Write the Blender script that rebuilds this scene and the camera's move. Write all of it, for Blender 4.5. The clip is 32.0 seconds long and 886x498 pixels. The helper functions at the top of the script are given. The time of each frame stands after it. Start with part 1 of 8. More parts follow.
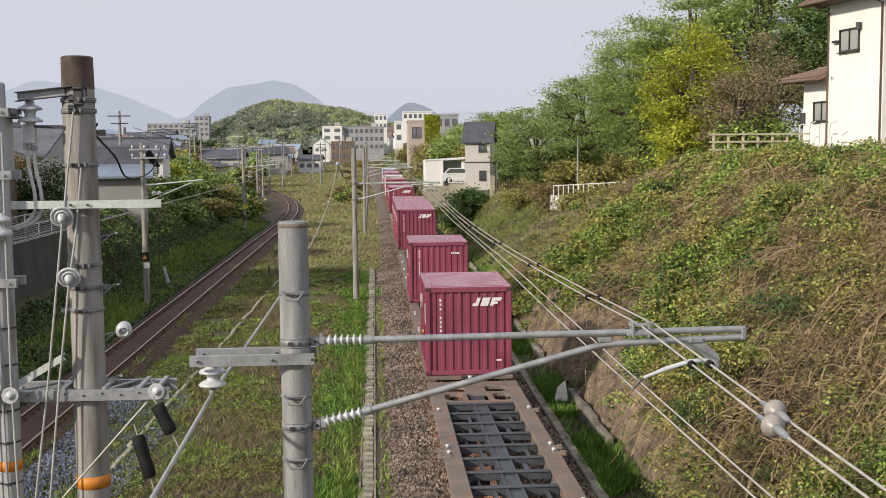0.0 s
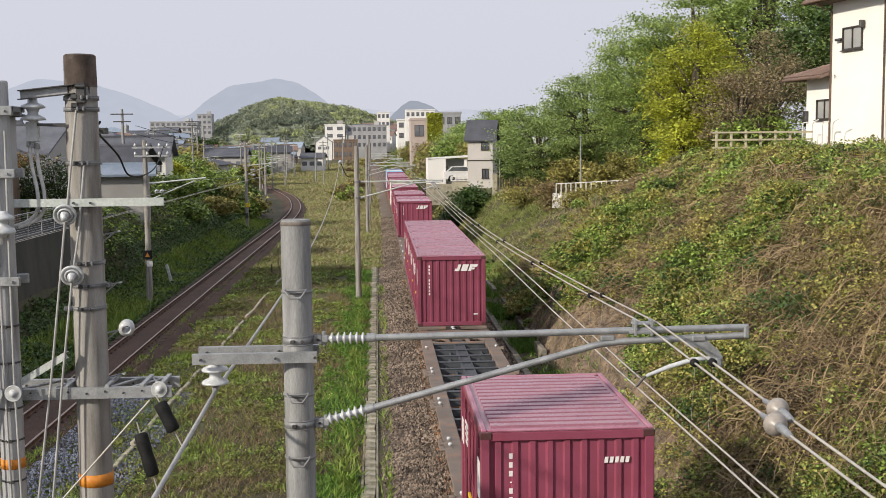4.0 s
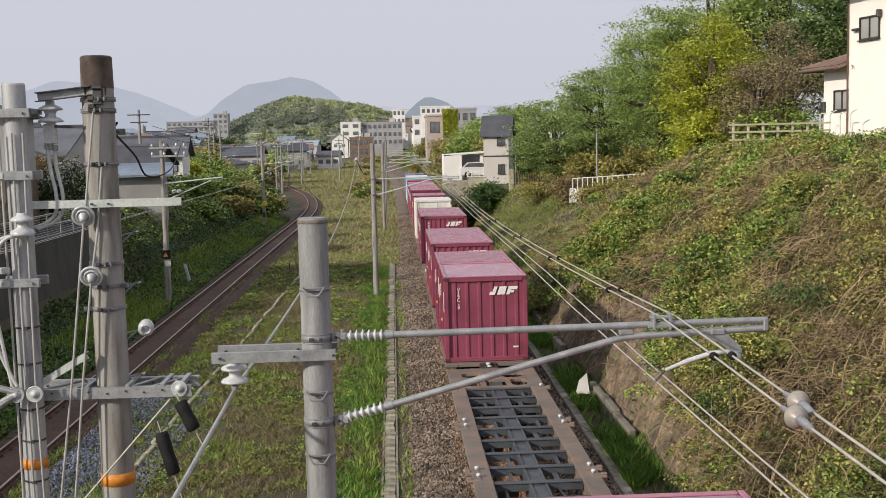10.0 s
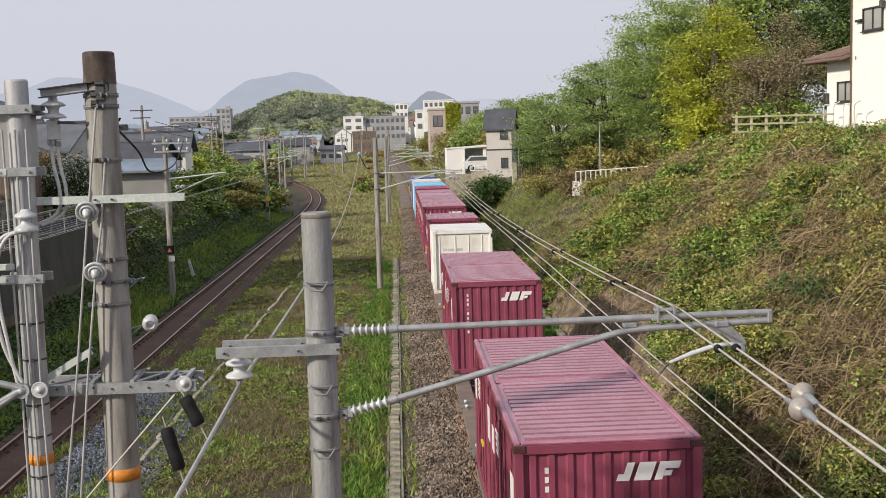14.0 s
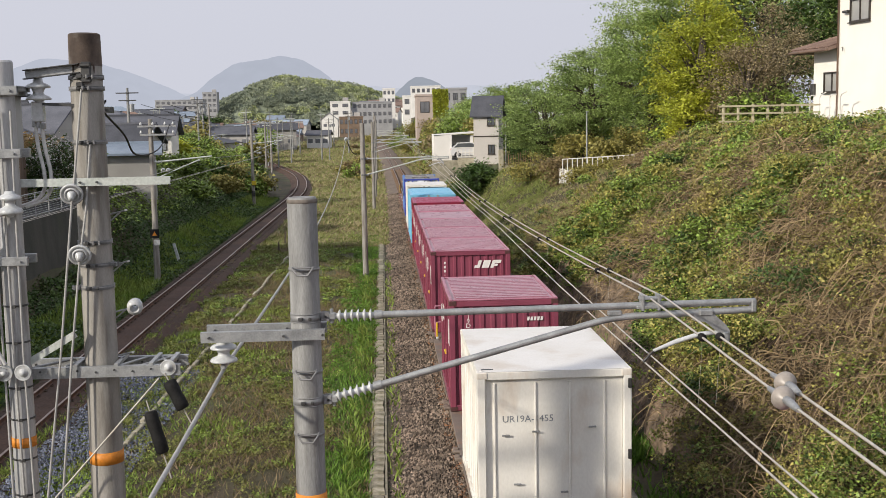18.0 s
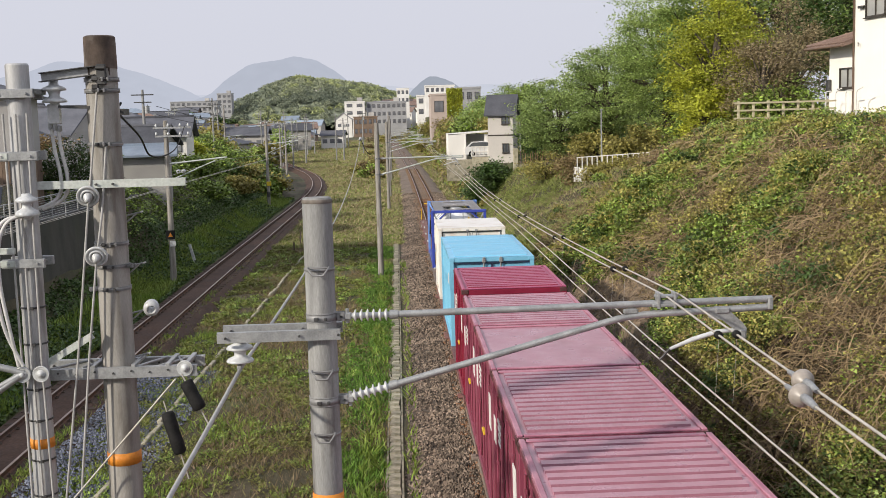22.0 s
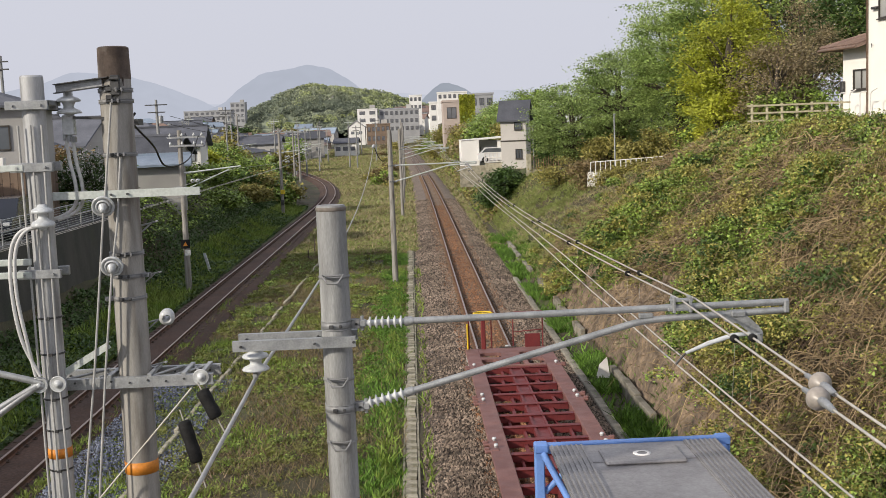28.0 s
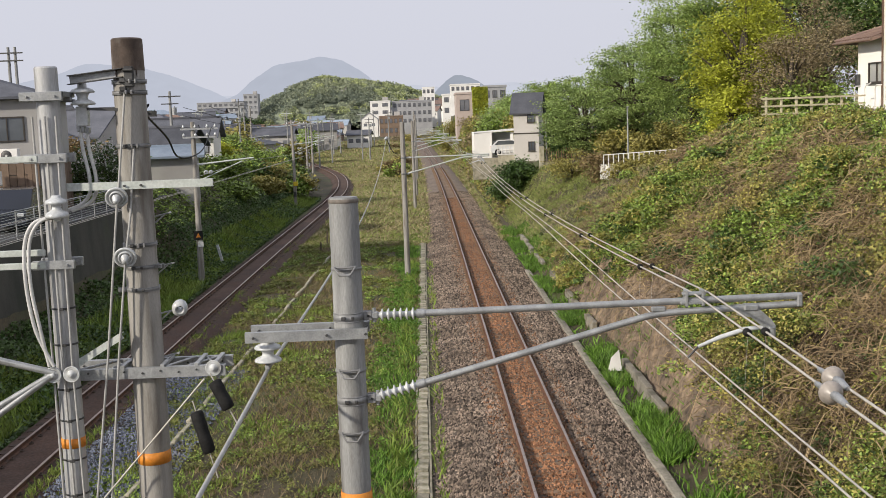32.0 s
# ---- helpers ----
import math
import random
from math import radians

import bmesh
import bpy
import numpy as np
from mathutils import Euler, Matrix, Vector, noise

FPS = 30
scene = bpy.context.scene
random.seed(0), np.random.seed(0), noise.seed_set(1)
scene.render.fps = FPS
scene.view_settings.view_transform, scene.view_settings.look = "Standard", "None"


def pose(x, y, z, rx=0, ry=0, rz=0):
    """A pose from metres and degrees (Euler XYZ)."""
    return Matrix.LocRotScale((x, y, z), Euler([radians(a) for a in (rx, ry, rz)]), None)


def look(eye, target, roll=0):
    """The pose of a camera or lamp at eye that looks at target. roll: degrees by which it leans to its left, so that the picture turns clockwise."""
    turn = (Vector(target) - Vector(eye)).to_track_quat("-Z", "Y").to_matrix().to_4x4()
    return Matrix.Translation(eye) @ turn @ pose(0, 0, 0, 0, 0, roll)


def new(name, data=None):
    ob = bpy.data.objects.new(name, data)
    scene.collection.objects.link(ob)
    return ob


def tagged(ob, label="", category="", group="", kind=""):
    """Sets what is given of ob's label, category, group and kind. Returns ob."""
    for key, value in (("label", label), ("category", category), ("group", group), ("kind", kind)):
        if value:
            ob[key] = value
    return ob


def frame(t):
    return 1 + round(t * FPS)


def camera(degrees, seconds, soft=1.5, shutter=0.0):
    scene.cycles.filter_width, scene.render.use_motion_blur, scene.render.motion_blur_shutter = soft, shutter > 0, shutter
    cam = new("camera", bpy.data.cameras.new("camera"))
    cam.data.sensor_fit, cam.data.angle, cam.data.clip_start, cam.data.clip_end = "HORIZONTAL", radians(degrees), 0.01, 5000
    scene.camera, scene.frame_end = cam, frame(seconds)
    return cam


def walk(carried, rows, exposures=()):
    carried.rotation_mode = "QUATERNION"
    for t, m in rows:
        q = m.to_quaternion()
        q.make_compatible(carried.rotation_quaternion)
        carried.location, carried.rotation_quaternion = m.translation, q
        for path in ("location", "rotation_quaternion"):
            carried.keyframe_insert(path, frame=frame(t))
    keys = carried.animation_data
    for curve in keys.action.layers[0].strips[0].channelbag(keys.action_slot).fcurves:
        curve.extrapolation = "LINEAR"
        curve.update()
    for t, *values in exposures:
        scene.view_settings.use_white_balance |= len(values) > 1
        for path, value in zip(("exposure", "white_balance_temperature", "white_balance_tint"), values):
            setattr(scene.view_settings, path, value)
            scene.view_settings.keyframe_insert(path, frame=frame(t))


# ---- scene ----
# ------------------------------------------------------------------ camera
# The camera is held by hand at one spot on a bridge and only turns.
EYE = (0.0, 0.0, 7.51)
cam = camera(43.36, 32.0, soft=0.7)

# seconds, yaw, pitch, roll in degrees
PATH = [
    (0, -3.46, -5.27, -0.59),
    (0.5, -3.48, -5.31, -0.54),
    (1, -3.56, -5.03, -0.44),
    (1.5, -3.59, -4.98, -0.43),
    (2, -3.50, -5.13, -0.35),
    (2.5, -3.36, -5.32, -0.54),
    (4.5, -3.30, -5.37, -0.64),
    (5, -3.26, -5.38, -0.84),
    (5.5, -3.27, -4.78, -0.94),
    (6, -3.12, -4.53, -1.12),
    (6.5, -2.87, -4.50, -1.21),
    (7, -3.30, -4.26, -1.22),
    (7.5, -3.26, -4.52, -0.95),
    (8, -3.04, -4.84, -1.03),
    (8.5, -2.73, -4.93, -1.26),
    (9, -2.54, -4.90, -1.38),
    (9.5, -2.49, -5.20, -1.40),
    (10, -2.44, -5.54, -1.39),
    (10.5, -2.44, -6.00, -1.38),
    (11, -2.51, -6.15, -1.35),
    (11.5, -2.36, -5.98, -1.52),
    (12, -2.24, -5.96, -1.63),
    (12.5, -2.16, -5.92, -1.63),
    (13, -2.16, -5.92, -1.60),
    (13.5, -2.20, -5.95, -1.68),
    (14, -2.25, -5.85, -1.73),
    (14.5, -2.24, -5.99, -1.78),
    (16.5, -2.25, -6.02, -1.57),
    (17, -2.67, -6.23, -1.32),
    (17.5, -2.92, -6.47, -1.17),
    (18, -2.96, -6.57, -1.09),
    (18.5, -2.80, -6.58, -1.15),
    (19, -2.71, -6.58, -1.08),
    (19.5, -2.63, -6.53, -1.04),
    (20, -2.46, -6.38, -1.22),
    (20.5, -2.25, -6.53, -1.29),
    (21, -2.22, -6.69, -1.39),
    (21.5, -2.16, -6.69, -1.46),
    (22, -2.18, -6.59, -1.56),
    (22.5, -2.18, -6.71, -1.69),
    (23, -2.12, -6.73, -1.82),
    (23.5, -2.03, -6.55, -1.85),
    (24, -1.99, -6.42, -1.88),
    (24.5, -1.99, -6.54, -1.92),
    (25, -2.02, -6.55, -2.02),
    (25.5, -1.92, -6.55, -1.94),
    (27.5, -1.46, -6.21, -2.11),
    (28, -1.46, -6.24, -2.25),
    (28.5, -1.50, -5.97, -2.46),
    (29, -1.32, -6.15, -2.33),
    (29.5, -1.24, -6.25, -2.31),
    (30, -1.15, -6.14, -2.30),
    (30.5, -1.06, -6.23, -2.27),
    (31, -0.99, -6.52, -2.20),
    (31.5, -0.87, -6.70, -2.13),
    (32, -0.81, -6.61, -2.09),
]


def aim(yaw, pitch, roll):
    y, p = radians(yaw), radians(pitch)
    ahead = Vector((-math.sin(y) * math.cos(p), math.cos(y) * math.cos(p), math.sin(p)))
    return look(EYE, Vector(EYE) + 50.0 * ahead, roll)


# the film camera's own small brightness drift, in stops
DRIFT = ((0, 0.03), (2, 0.0), (5, 0.07), (7, -0.10), (9, -0.10), (12, 0.0), (20, 0.0), (22.5, 0.08), (25, -0.06), (28, 0.0), (32, 0.05))
walk(cam, [(t, aim(a, b, c)) for t, a, b, c in PATH], DRIFT)

# ------------------------------------------------------------------ light
SUN_DIR = Vector((-0.74, -0.54, 0.42)).normalized()      # towards the sun

world = bpy.data.worlds.new("hazy_sky")
scene.world = world
world.use_nodes = True
wn = world.node_tree
wn.nodes.clear()
sky = wn.nodes.new("ShaderNodeTexSky")
sky.sky_type = "NISHITA"
sky.sun_disc = False
sky.sun_elevation = math.asin(SUN_DIR.z)
sky.sun_rotation = math.atan2(SUN_DIR.x, SUN_DIR.y)
sky.dust_density, sky.air_density, sky.ozone_density = 6.0, 1.0, 2.0
pale = wn.nodes.new("ShaderNodeHueSaturation")          # spring haze takes most of the blue out of the sky
pale.inputs["Saturation"].default_value = 0.30
wn.links.new(sky.outputs[0], pale.inputs["Color"])
veil = wn.nodes.new("ShaderNodeMix")
veil.data_type = "RGBA"
veil.inputs[0].default_value = 0.88
veil.inputs[7].default_value = (7.9, 8.05, 9.1, 1.0)
wn.links.new(pale.outputs[0], veil.inputs[6])
bg = wn.nodes.new("ShaderNodeBackground")
bg.inputs["Strength"].default_value = 0.089
out = wn.nodes.new("ShaderNodeOutputWorld")
wn.links.new(veil.outputs[2], bg.inputs["Color"])
wn.links.new(bg.outputs[0], out.inputs["Surface"])

sun = new("sun", bpy.data.lights.new("sun", "SUN"))
sun.data.energy, sun.data.angle, sun.data.color = 3.9, radians(2.0), (1.0, 0.905, 0.77)
sun.matrix_world = look(SUN_DIR * 400, (0, 0, 0))


# ------------------------------------------------------------------ mesh helpers
class MB:
    """Collects vertices and faces of one mesh."""

    def __init__(self):
        self.v, self.f, self.s = [], [], []

    def add(self, vs, fs, smooth=False):
        o = len(self.v)
        self.v += [tuple(p) for p in vs]
        self.f += [tuple(i + o for i in q) for q in fs]
        self.s += [smooth] * len(fs)
        return self

    def box(self, c, size, m=None, b=0.0):
        hx, hy, hz = size[0] / 2, size[1] / 2, size[2] / 2
        b = min(b, hx * 0.8, hy * 0.8, hz * 0.8)
        if b <= 0:
            vs = [Vector((sx * hx, sy * hy, sz * hz)) for sz in (-1, 1) for sy in (-1, 1) for sx in (-1, 1)]
            fs = [(0, 2, 3, 1), (4, 5, 7, 6), (0, 1, 5, 4), (2, 6, 7, 3), (0, 4, 6, 2), (1, 3, 7, 5)]
        else:
            vs, fs, idx = [], [], {}
            for sx in (-1, 1):
                for sy in (-1, 1):
                    for sz in (-1, 1):
                        for k in range(3):
                            p = [sx * (hx - b), sy * (hy - b), sz * (hz - b)]
                            p[k] = (sx * hx, sy * hy, sz * hz)[k]
                            idx[sx, sy, sz, k] = len(vs)
                            vs.append(Vector(p))
            for k in range(3):
                u, w = (k + 1) % 3, (k + 2) % 3
                for s in (-1, 1):
                    ring = []
                    for a, c2 in ((-1, -1), (1, -1), (1, 1), (-1, 1)):
                        q = [0, 0, 0]
                        q[k], q[u], q[w] = s, a, c2
                        ring.append(idx[(*q, k)])
                    fs.append(tuple(ring if s > 0 else ring[::-1]))
            for k in range(3):
                u, w = (k + 1) % 3, (k + 2) % 3
                for a in (-1, 1):
                    for c2 in (-1, 1):
                        q0, q1 = [0, 0, 0], [0, 0, 0]
                        q0[k], q0[u], q0[w] = -1, a, c2
                        q1[k], q1[u], q1[w] = 1, a, c2
                        quad = (idx[(*q0, u)], idx[(*q1, u)], idx[(*q1, w)], idx[(*q0, w)])
                        fs.append(quad if a * c2 < 0 else quad[::-1])
            for sx in (-1, 1):
                for sy in (-1, 1):
                    for sz in (-1, 1):
                        t = tuple(idx[sx, sy, sz, k] for k in range(3))
                        fs.append(t if sx * sy * sz > 0 else t[::-1])
        if m is not None:
            vs = [m @ p for p in vs]
        return self.add([p + Vector(c) for p in vs], fs)

    def cyl(self, p0, p1, r0, r1=None, n=12, cap=True):
        return self.tube([p0, p1], [r0, r0 if r1 is None else r1], n, cap)

    def tube(self, pts, r, n=6, cap=True):
        pts = [Vector(p) for p in pts]
        rs = r if isinstance(r, (list, tuple)) else [r] * len(pts)
        vs, fs = [], []
        ref = None
        for i, p in enumerate(pts):
            d = (pts[min(i + 1, len(pts) - 1)] - pts[max(i - 1, 0)]).normalized()
            if ref is None:
                ref = Vector((0, 0, 1)) if abs(d.z) < 0.9 else Vector((1, 0, 0))
            a = d.cross(ref).normalized()
            e = a.cross(d).normalized()
            ref = e
            for k in range(n):
                w = 2 * math.pi * k / n
                vs.append(p + rs[i] * (math.cos(w) * a + math.sin(w) * e))
        for i in range(len(pts) - 1):
            for k in range(n):
                fs.append((i * n + k, (i + 1) * n + k, (i + 1) * n + (k + 1) % n, i * n + (k + 1) % n))
        self.add(vs, fs, True)
        if cap:
            o = len(pts) * n
            self.add(vs[:n], [tuple(range(n))])
            self.add(vs[o - n:o], [tuple(range(n))[::-1]])
        return self

    def lathe(self, prof, p0, p1, n=14):
        """prof: (radius, share of the way from p0 to p1)."""
        p0, p1 = Vector(p0), Vector(p1)
        d = (p1 - p0)
        e = d.normalized()
        ref = Vector((0, 0, 1)) if abs(e.z) < 0.9 else Vector((1, 0, 0))
        a = e.cross(ref).normalized()
        c = a.cross(e)
        vs, fs = [], []
        for r, s in prof:
            for k in range(n):
                w = 2 * math.pi * k / n
                vs.append(p0 + d * s + r * (math.cos(w) * a + math.sin(w) * c))
        for i in range(len(prof) - 1):
            for k in range(n):
                fs.append((i * n + k, (i + 1) * n + k, (i + 1) * n + (k + 1) % n, i * n + (k + 1) % n))
        return self.add(vs, fs, True)

    def bend(self, pts, r, n=8, per=6):
        """A tube through pts on a smooth curve."""
        q = [Vector(p) for p in pts]
        out2 = []
        for i in range(len(q) - 1):
            a, b, c, d = q[max(i - 1, 0)], q[i], q[i + 1], q[min(i + 2, len(q) - 1)]
            for k in range(per):
                t = k / per
                out2.append(0.5 * (2 * b + (c - a) * t + (2 * a - 5 * b + 4 * c - d) * t * t + (3 * b - a - 3 * c + d) * t ** 3))
        out2.append(q[-1])
        if isinstance(r, (list, tuple)):
            r = [float(np.interp(i / per, range(len(r)), r)) for i in range(len(out2))]
        return self.tube(out2, r, n)

    def prism(self, prof, a0, a1, axis="y"):
        """Extrudes a closed outline: (x, z) along y, (y, z) along x or (x, y) along z."""
        def put(p, a):
            return {"y": (p[0], a, p[1]), "x": (a, p[0], p[1]), "z": (p[0], p[1], a)}[axis]
        n = len(prof)
        vs = [put(p, a0) for p in prof] + [put(p, a1) for p in prof]
        fs = [(i, (i + 1) % n, (i + 1) % n + n, i + n) for i in range(n)]
        return self.add(vs, fs + [tuple(range(n))[::-1], tuple(range(n, 2 * n))])


def mesh_of(mb, name="mesh"):
    me = bpy.data.meshes.new(name)
    me.from_pydata(mb.v, [], mb.f)
    me.polygons.foreach_set("use_smooth", mb.s)
    bm = bmesh.new()
    bm.from_mesh(me)
    bmesh.ops.recalc_face_normals(bm, faces=bm.faces)
    bm.to_mesh(me)
    bm.free()
    return me


def part(name, mb, material, parent=None, label="", m=None):
    """One mesh object under a thing or a part."""
    me = mb if isinstance(mb, bpy.types.Mesh) else mesh_of(mb, name)
    if not me.materials:
        me.materials.append(material)
    ob = new(name, me)
    if parent is not None:
        ob.parent = parent
    if m is not None:
        ob.matrix_basis = m
    if label:
        ob["label"] = label
    return ob


def thing(name, m, label, category, group="", kind=""):
    ob = new(name)
    ob.matrix_basis = m
    return tagged(ob, label, category, group, kind)


def raw_mesh(name, verts, faces, mats, smooth=False):
    """A mesh from numpy arrays, all faces with the same number of corners."""
    me = bpy.data.meshes.new(name)
    n, k = faces.shape
    me.vertices.add(len(verts))
    me.vertices.foreach_set("co", np.ascontiguousarray(verts, dtype=np.float32).ravel())
    me.loops.add(n * k)
    me.loops.foreach_set("vertex_index", np.ascontiguousarray(faces, dtype=np.int32).ravel())
    me.polygons.add(n)
    me.polygons.foreach_set("loop_start", np.arange(0, n * k, k, dtype=np.int32))
    me.polygons.foreach_set("use_smooth", np.full(n, smooth))
    me.update(calc_edges=True)
    me.validate()
    me.materials.append(mats)
    return me


# ------------------------------------------------------------------ materials
def mat(name, c1, c2=None, scale=2.0, rough=0.7, metal=0.0, bump=0.0, bscale=30.0, fine=0.15, island=0.0, each=0.0,
        spec=0.5, stain=None, sscale=0.8, samount=0.5, trans=0.0, stretch=None):
    m = bpy.data.materials.new(name)
    m.use_nodes = True
    nt = m.node_tree
    b = nt.nodes["Principled BSDF"]
    N, L = nt.nodes.new, nt.links.new
    tc = N("ShaderNodeTexCoord")
    src = tc.outputs["Object"]
    if stretch:
        mp = N("ShaderNodeMapping")
        mp.inputs["Scale"].default_value = stretch
        L(src, mp.inputs["Vector"])
        src = mp.outputs[0]

    def tex(sc, det=4.0):
        t = N("ShaderNodeTexNoise")
        t.inputs["Scale"].default_value, t.inputs["Detail"].default_value = sc, det
        L(src, t.inputs["Vector"])
        return t.outputs["Fac"]

    def mix(fac, a, c, mode="MIX"):
        x = N("ShaderNodeMix")
        x.data_type, x.blend_type = "RGBA", mode
        for s, val in ((0, fac), (6, a), (7, c)):
            if hasattr(val, "is_linked"):
                L(val, x.inputs[s])
            else:
                x.inputs[s].default_value = val if s == 0 else (*val, 1.0)
        return x.outputs[2]

    def ramp(val, lo, hi, a=0.0, c=1.0):
        r = N("ShaderNodeMapRange")
        L(val, r.inputs[0])
        r.inputs[1].default_value, r.inputs[2].default_value = lo, hi
        r.inputs[3].default_value, r.inputs[4].default_value = a, c
        return r.outputs[0]

    def grey(val):
        c = N("ShaderNodeCombineColor")
        for i in range(3):
            L(val, c.inputs[i])
        return c.outputs[0]

    c2 = c2 or tuple(x * 0.75 for x in c1)
    col = mix(ramp(tex(scale), 0.35, 0.65), c1, c2)
    if stain:
        col = mix(ramp(tex(sscale, 6.0), 0.52, 0.70, 0.0, samount), col, stain)
    if fine:
        col = mix(1.0, col, grey(ramp(tex(bscale, 3.0), 0.25, 0.75, 1 - fine, 1 + fine)), "MULTIPLY")
    if island:
        g = N("ShaderNodeNewGeometry")
        col = mix(1.0, col, grey(ramp(g.outputs["Random Per Island"], 0, 1, 1 - island, 1 + island)), "MULTIPLY")
    if each:
        o = N("ShaderNodeObjectInfo")
        col = mix(1.0, col, grey(ramp(o.outputs["Random"], 0, 1, 1 - each, 1 + each)), "MULTIPLY")
    L(col, b.inputs["Base Color"])
    b.inputs["Metallic"].default_value = metal
    b.inputs["Specular IOR Level"].default_value = spec
    L(ramp(tex(scale * 3), 0.3, 0.7, max(rough - 0.1, 0.03), min(rough + 0.1, 1.0)), b.inputs["Roughness"])
    if bump:
        bp = N("ShaderNodeBump")
        bp.inputs["Strength"].default_value = min(bump, 1.0)
        bp.inputs["Distance"].default_value = 0.02
        L(tex(bscale, 5.0), bp.inputs["Height"])
        L(bp.outputs[0], b.inputs["Normal"])
    if trans:
        t = N("ShaderNodeBsdfTranslucent")
        L(col, t.inputs["Color"])
        x = N("ShaderNodeMixShader")
        x.inputs[0].default_value = trans
        L(b.outputs[0], x.inputs[1])
        L(t.outputs[0], x.inputs[2])
        L(x.outputs[0], nt.nodes["Material Output"].inputs["Surface"])
    return m


CONCRETE = mat("old_concrete", (0.33, 0.335, 0.33), (0.21, 0.213, 0.212), 2.2, 0.85, bump=0.3, bscale=45, fine=0.2, stain=(0.11, 0.10, 0.09), sscale=1.8, samount=0.75, stretch=(4, 4, 0.4))
POLE_TAN = mat("weathered_pole_concrete", (0.34, 0.325, 0.30), (0.235, 0.225, 0.205), 2.0, 0.85, bump=0.3, bscale=60, stain=(0.15, 0.125, 0.10), sscale=2.0, samount=0.8, stretch=(4, 4, 0.4))
POLE_CAP = mat("rust_stained_concrete", (0.055, 0.040, 0.032), (0.13, 0.098, 0.078), 4.0, 0.9, bump=0.3, bscale=50, stain=(0.22, 0.20, 0.18), sscale=5.0, samount=0.5)
STEEL = mat("galvanised_steel", (0.40, 0.41, 0.415), (0.28, 0.29, 0.295), 6.0, 0.5, 0.55, bump=0.1, bscale=60)
STEEL_PALE = mat("pale_painted_steel", (0.52, 0.55, 0.52), (0.42, 0.46, 0.43), 4.0, 0.55, 0.1, bump=0.1)
STEEL_DARK = mat("dark_fitting_steel", (0.10, 0.10, 0.10), (0.06, 0.06, 0.06), 8.0, 0.55, 0.6)
PORCELAIN = mat("white_porcelain", (0.58, 0.60, 0.61), (0.46, 0.48, 0.49), 8.0, 0.25, fine=0.1, stain=(0.25, 0.24, 0.22), sscale=6.0, samount=0.5)
BLACK_RUBBER = mat("black_rubber", (0.010, 0.010, 0.010), (0.017, 0.017, 0.017), 9.0, 0.75, spec=0.25)
ORANGE = mat("orange_band_paint", (0.68, 0.26, 0.03), (0.60, 0.21, 0.025), 6.0, 0.6)
WIRE = mat("grey_wire", (0.50, 0.47, 0.42), (0.40, 0.38, 0.34), 3.0, 0.5, 0.1)
CABLE = mat("grey_cable_sheath", (0.40, 0.40, 0.385), (0.31, 0.31, 0.30), 3.0, 0.6)
BLACK_CABLE = mat("black_cable", (0.012, 0.012, 0.012), (0.02, 0.02, 0.02), 5.0, 0.7, spec=0.2)
RAIL_RUST = mat("rusty_rail_web", (0.165, 0.078, 0.042), (0.11, 0.054, 0.032), 5.0, 0.85, 0.1, bump=0.2)
RAIL_DARK = mat("dark_rail_web", (0.15, 0.072, 0.042), (0.07, 0.042, 0.03), 5.0, 0.8, 0.2, bump=0.2)
STRIP_OLIVE = mat("yellowing_strip_grass", (0.225, 0.200, 0.070), (0.150, 0.135, 0.048), 0.5, 0.7, island=0.5, fine=0.0, trans=0.2)
CABLE_PALE = mat("pale_cable_sheath", (0.60, 0.60, 0.59), (0.48, 0.48, 0.47), 3.0, 0.5)
RAIL_TOP = mat("worn_rail_head", (0.46, 0.37, 0.33), (0.34, 0.26, 0.22), 3.0, 0.35, 0.8)
SLEEPER_DARK = mat("dark_brown_sleeper", (0.075, 0.052, 0.038), (0.055, 0.039, 0.029), 5.0, 0.9, bump=0.3, each=0.15)
SLEEPER = mat("rust_stained_concrete_sleeper", (0.24, 0.155, 0.095), (0.16, 0.10, 0.06), 5.0, 0.9, bump=0.3, each=0.15)
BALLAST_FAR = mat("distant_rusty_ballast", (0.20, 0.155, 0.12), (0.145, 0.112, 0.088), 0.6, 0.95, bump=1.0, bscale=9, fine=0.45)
# branch line bed: darker brown than the main line's
BALLAST_DARK = mat("dark_brown_ballast", (0.086, 0.048, 0.032), (0.055, 0.032, 0.022), 0.6, 0.95, bump=1.0, bscale=14, fine=0.5)
# near bed coloured dark to stand for shaded gaps between the loose stones
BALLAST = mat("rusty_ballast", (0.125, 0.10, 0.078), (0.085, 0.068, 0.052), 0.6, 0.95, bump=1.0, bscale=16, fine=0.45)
STONE = mat("ballast_stone", (0.235, 0.185, 0.145), (0.125, 0.096, 0.074), 0.6, 0.95, island=0.9, fine=0.0)
STONE_RED = mat("rust_red_ballast_stone", (0.26, 0.130, 0.068), (0.18, 0.092, 0.05), 0.6, 0.95, island=0.6, fine=0.0)
STONE_BLUE = mat("fresh_blue_grey_stone", (0.155, 0.172, 0.215), (0.085, 0.096, 0.125), 0.6, 0.9, island=0.75, fine=0.0)
GROUND = mat("weedy_ground", (0.042, 0.044, 0.018), (0.082, 0.062, 0.036), 0.35, 0.95, bump=0.6, bscale=9, fine=0.35, stain=(0.11, 0.15, 0.035), sscale=0.12, samount=0.7)
DIRT = mat("dry_soil_and_rock", (0.25, 0.185, 0.125), (0.11, 0.082, 0.056), 1.6, 0.95, bump=1.0, bscale=7, fine=0.5, island=0.0, stain=(0.06, 0.05, 0.04), sscale=1.3, samount=0.8)
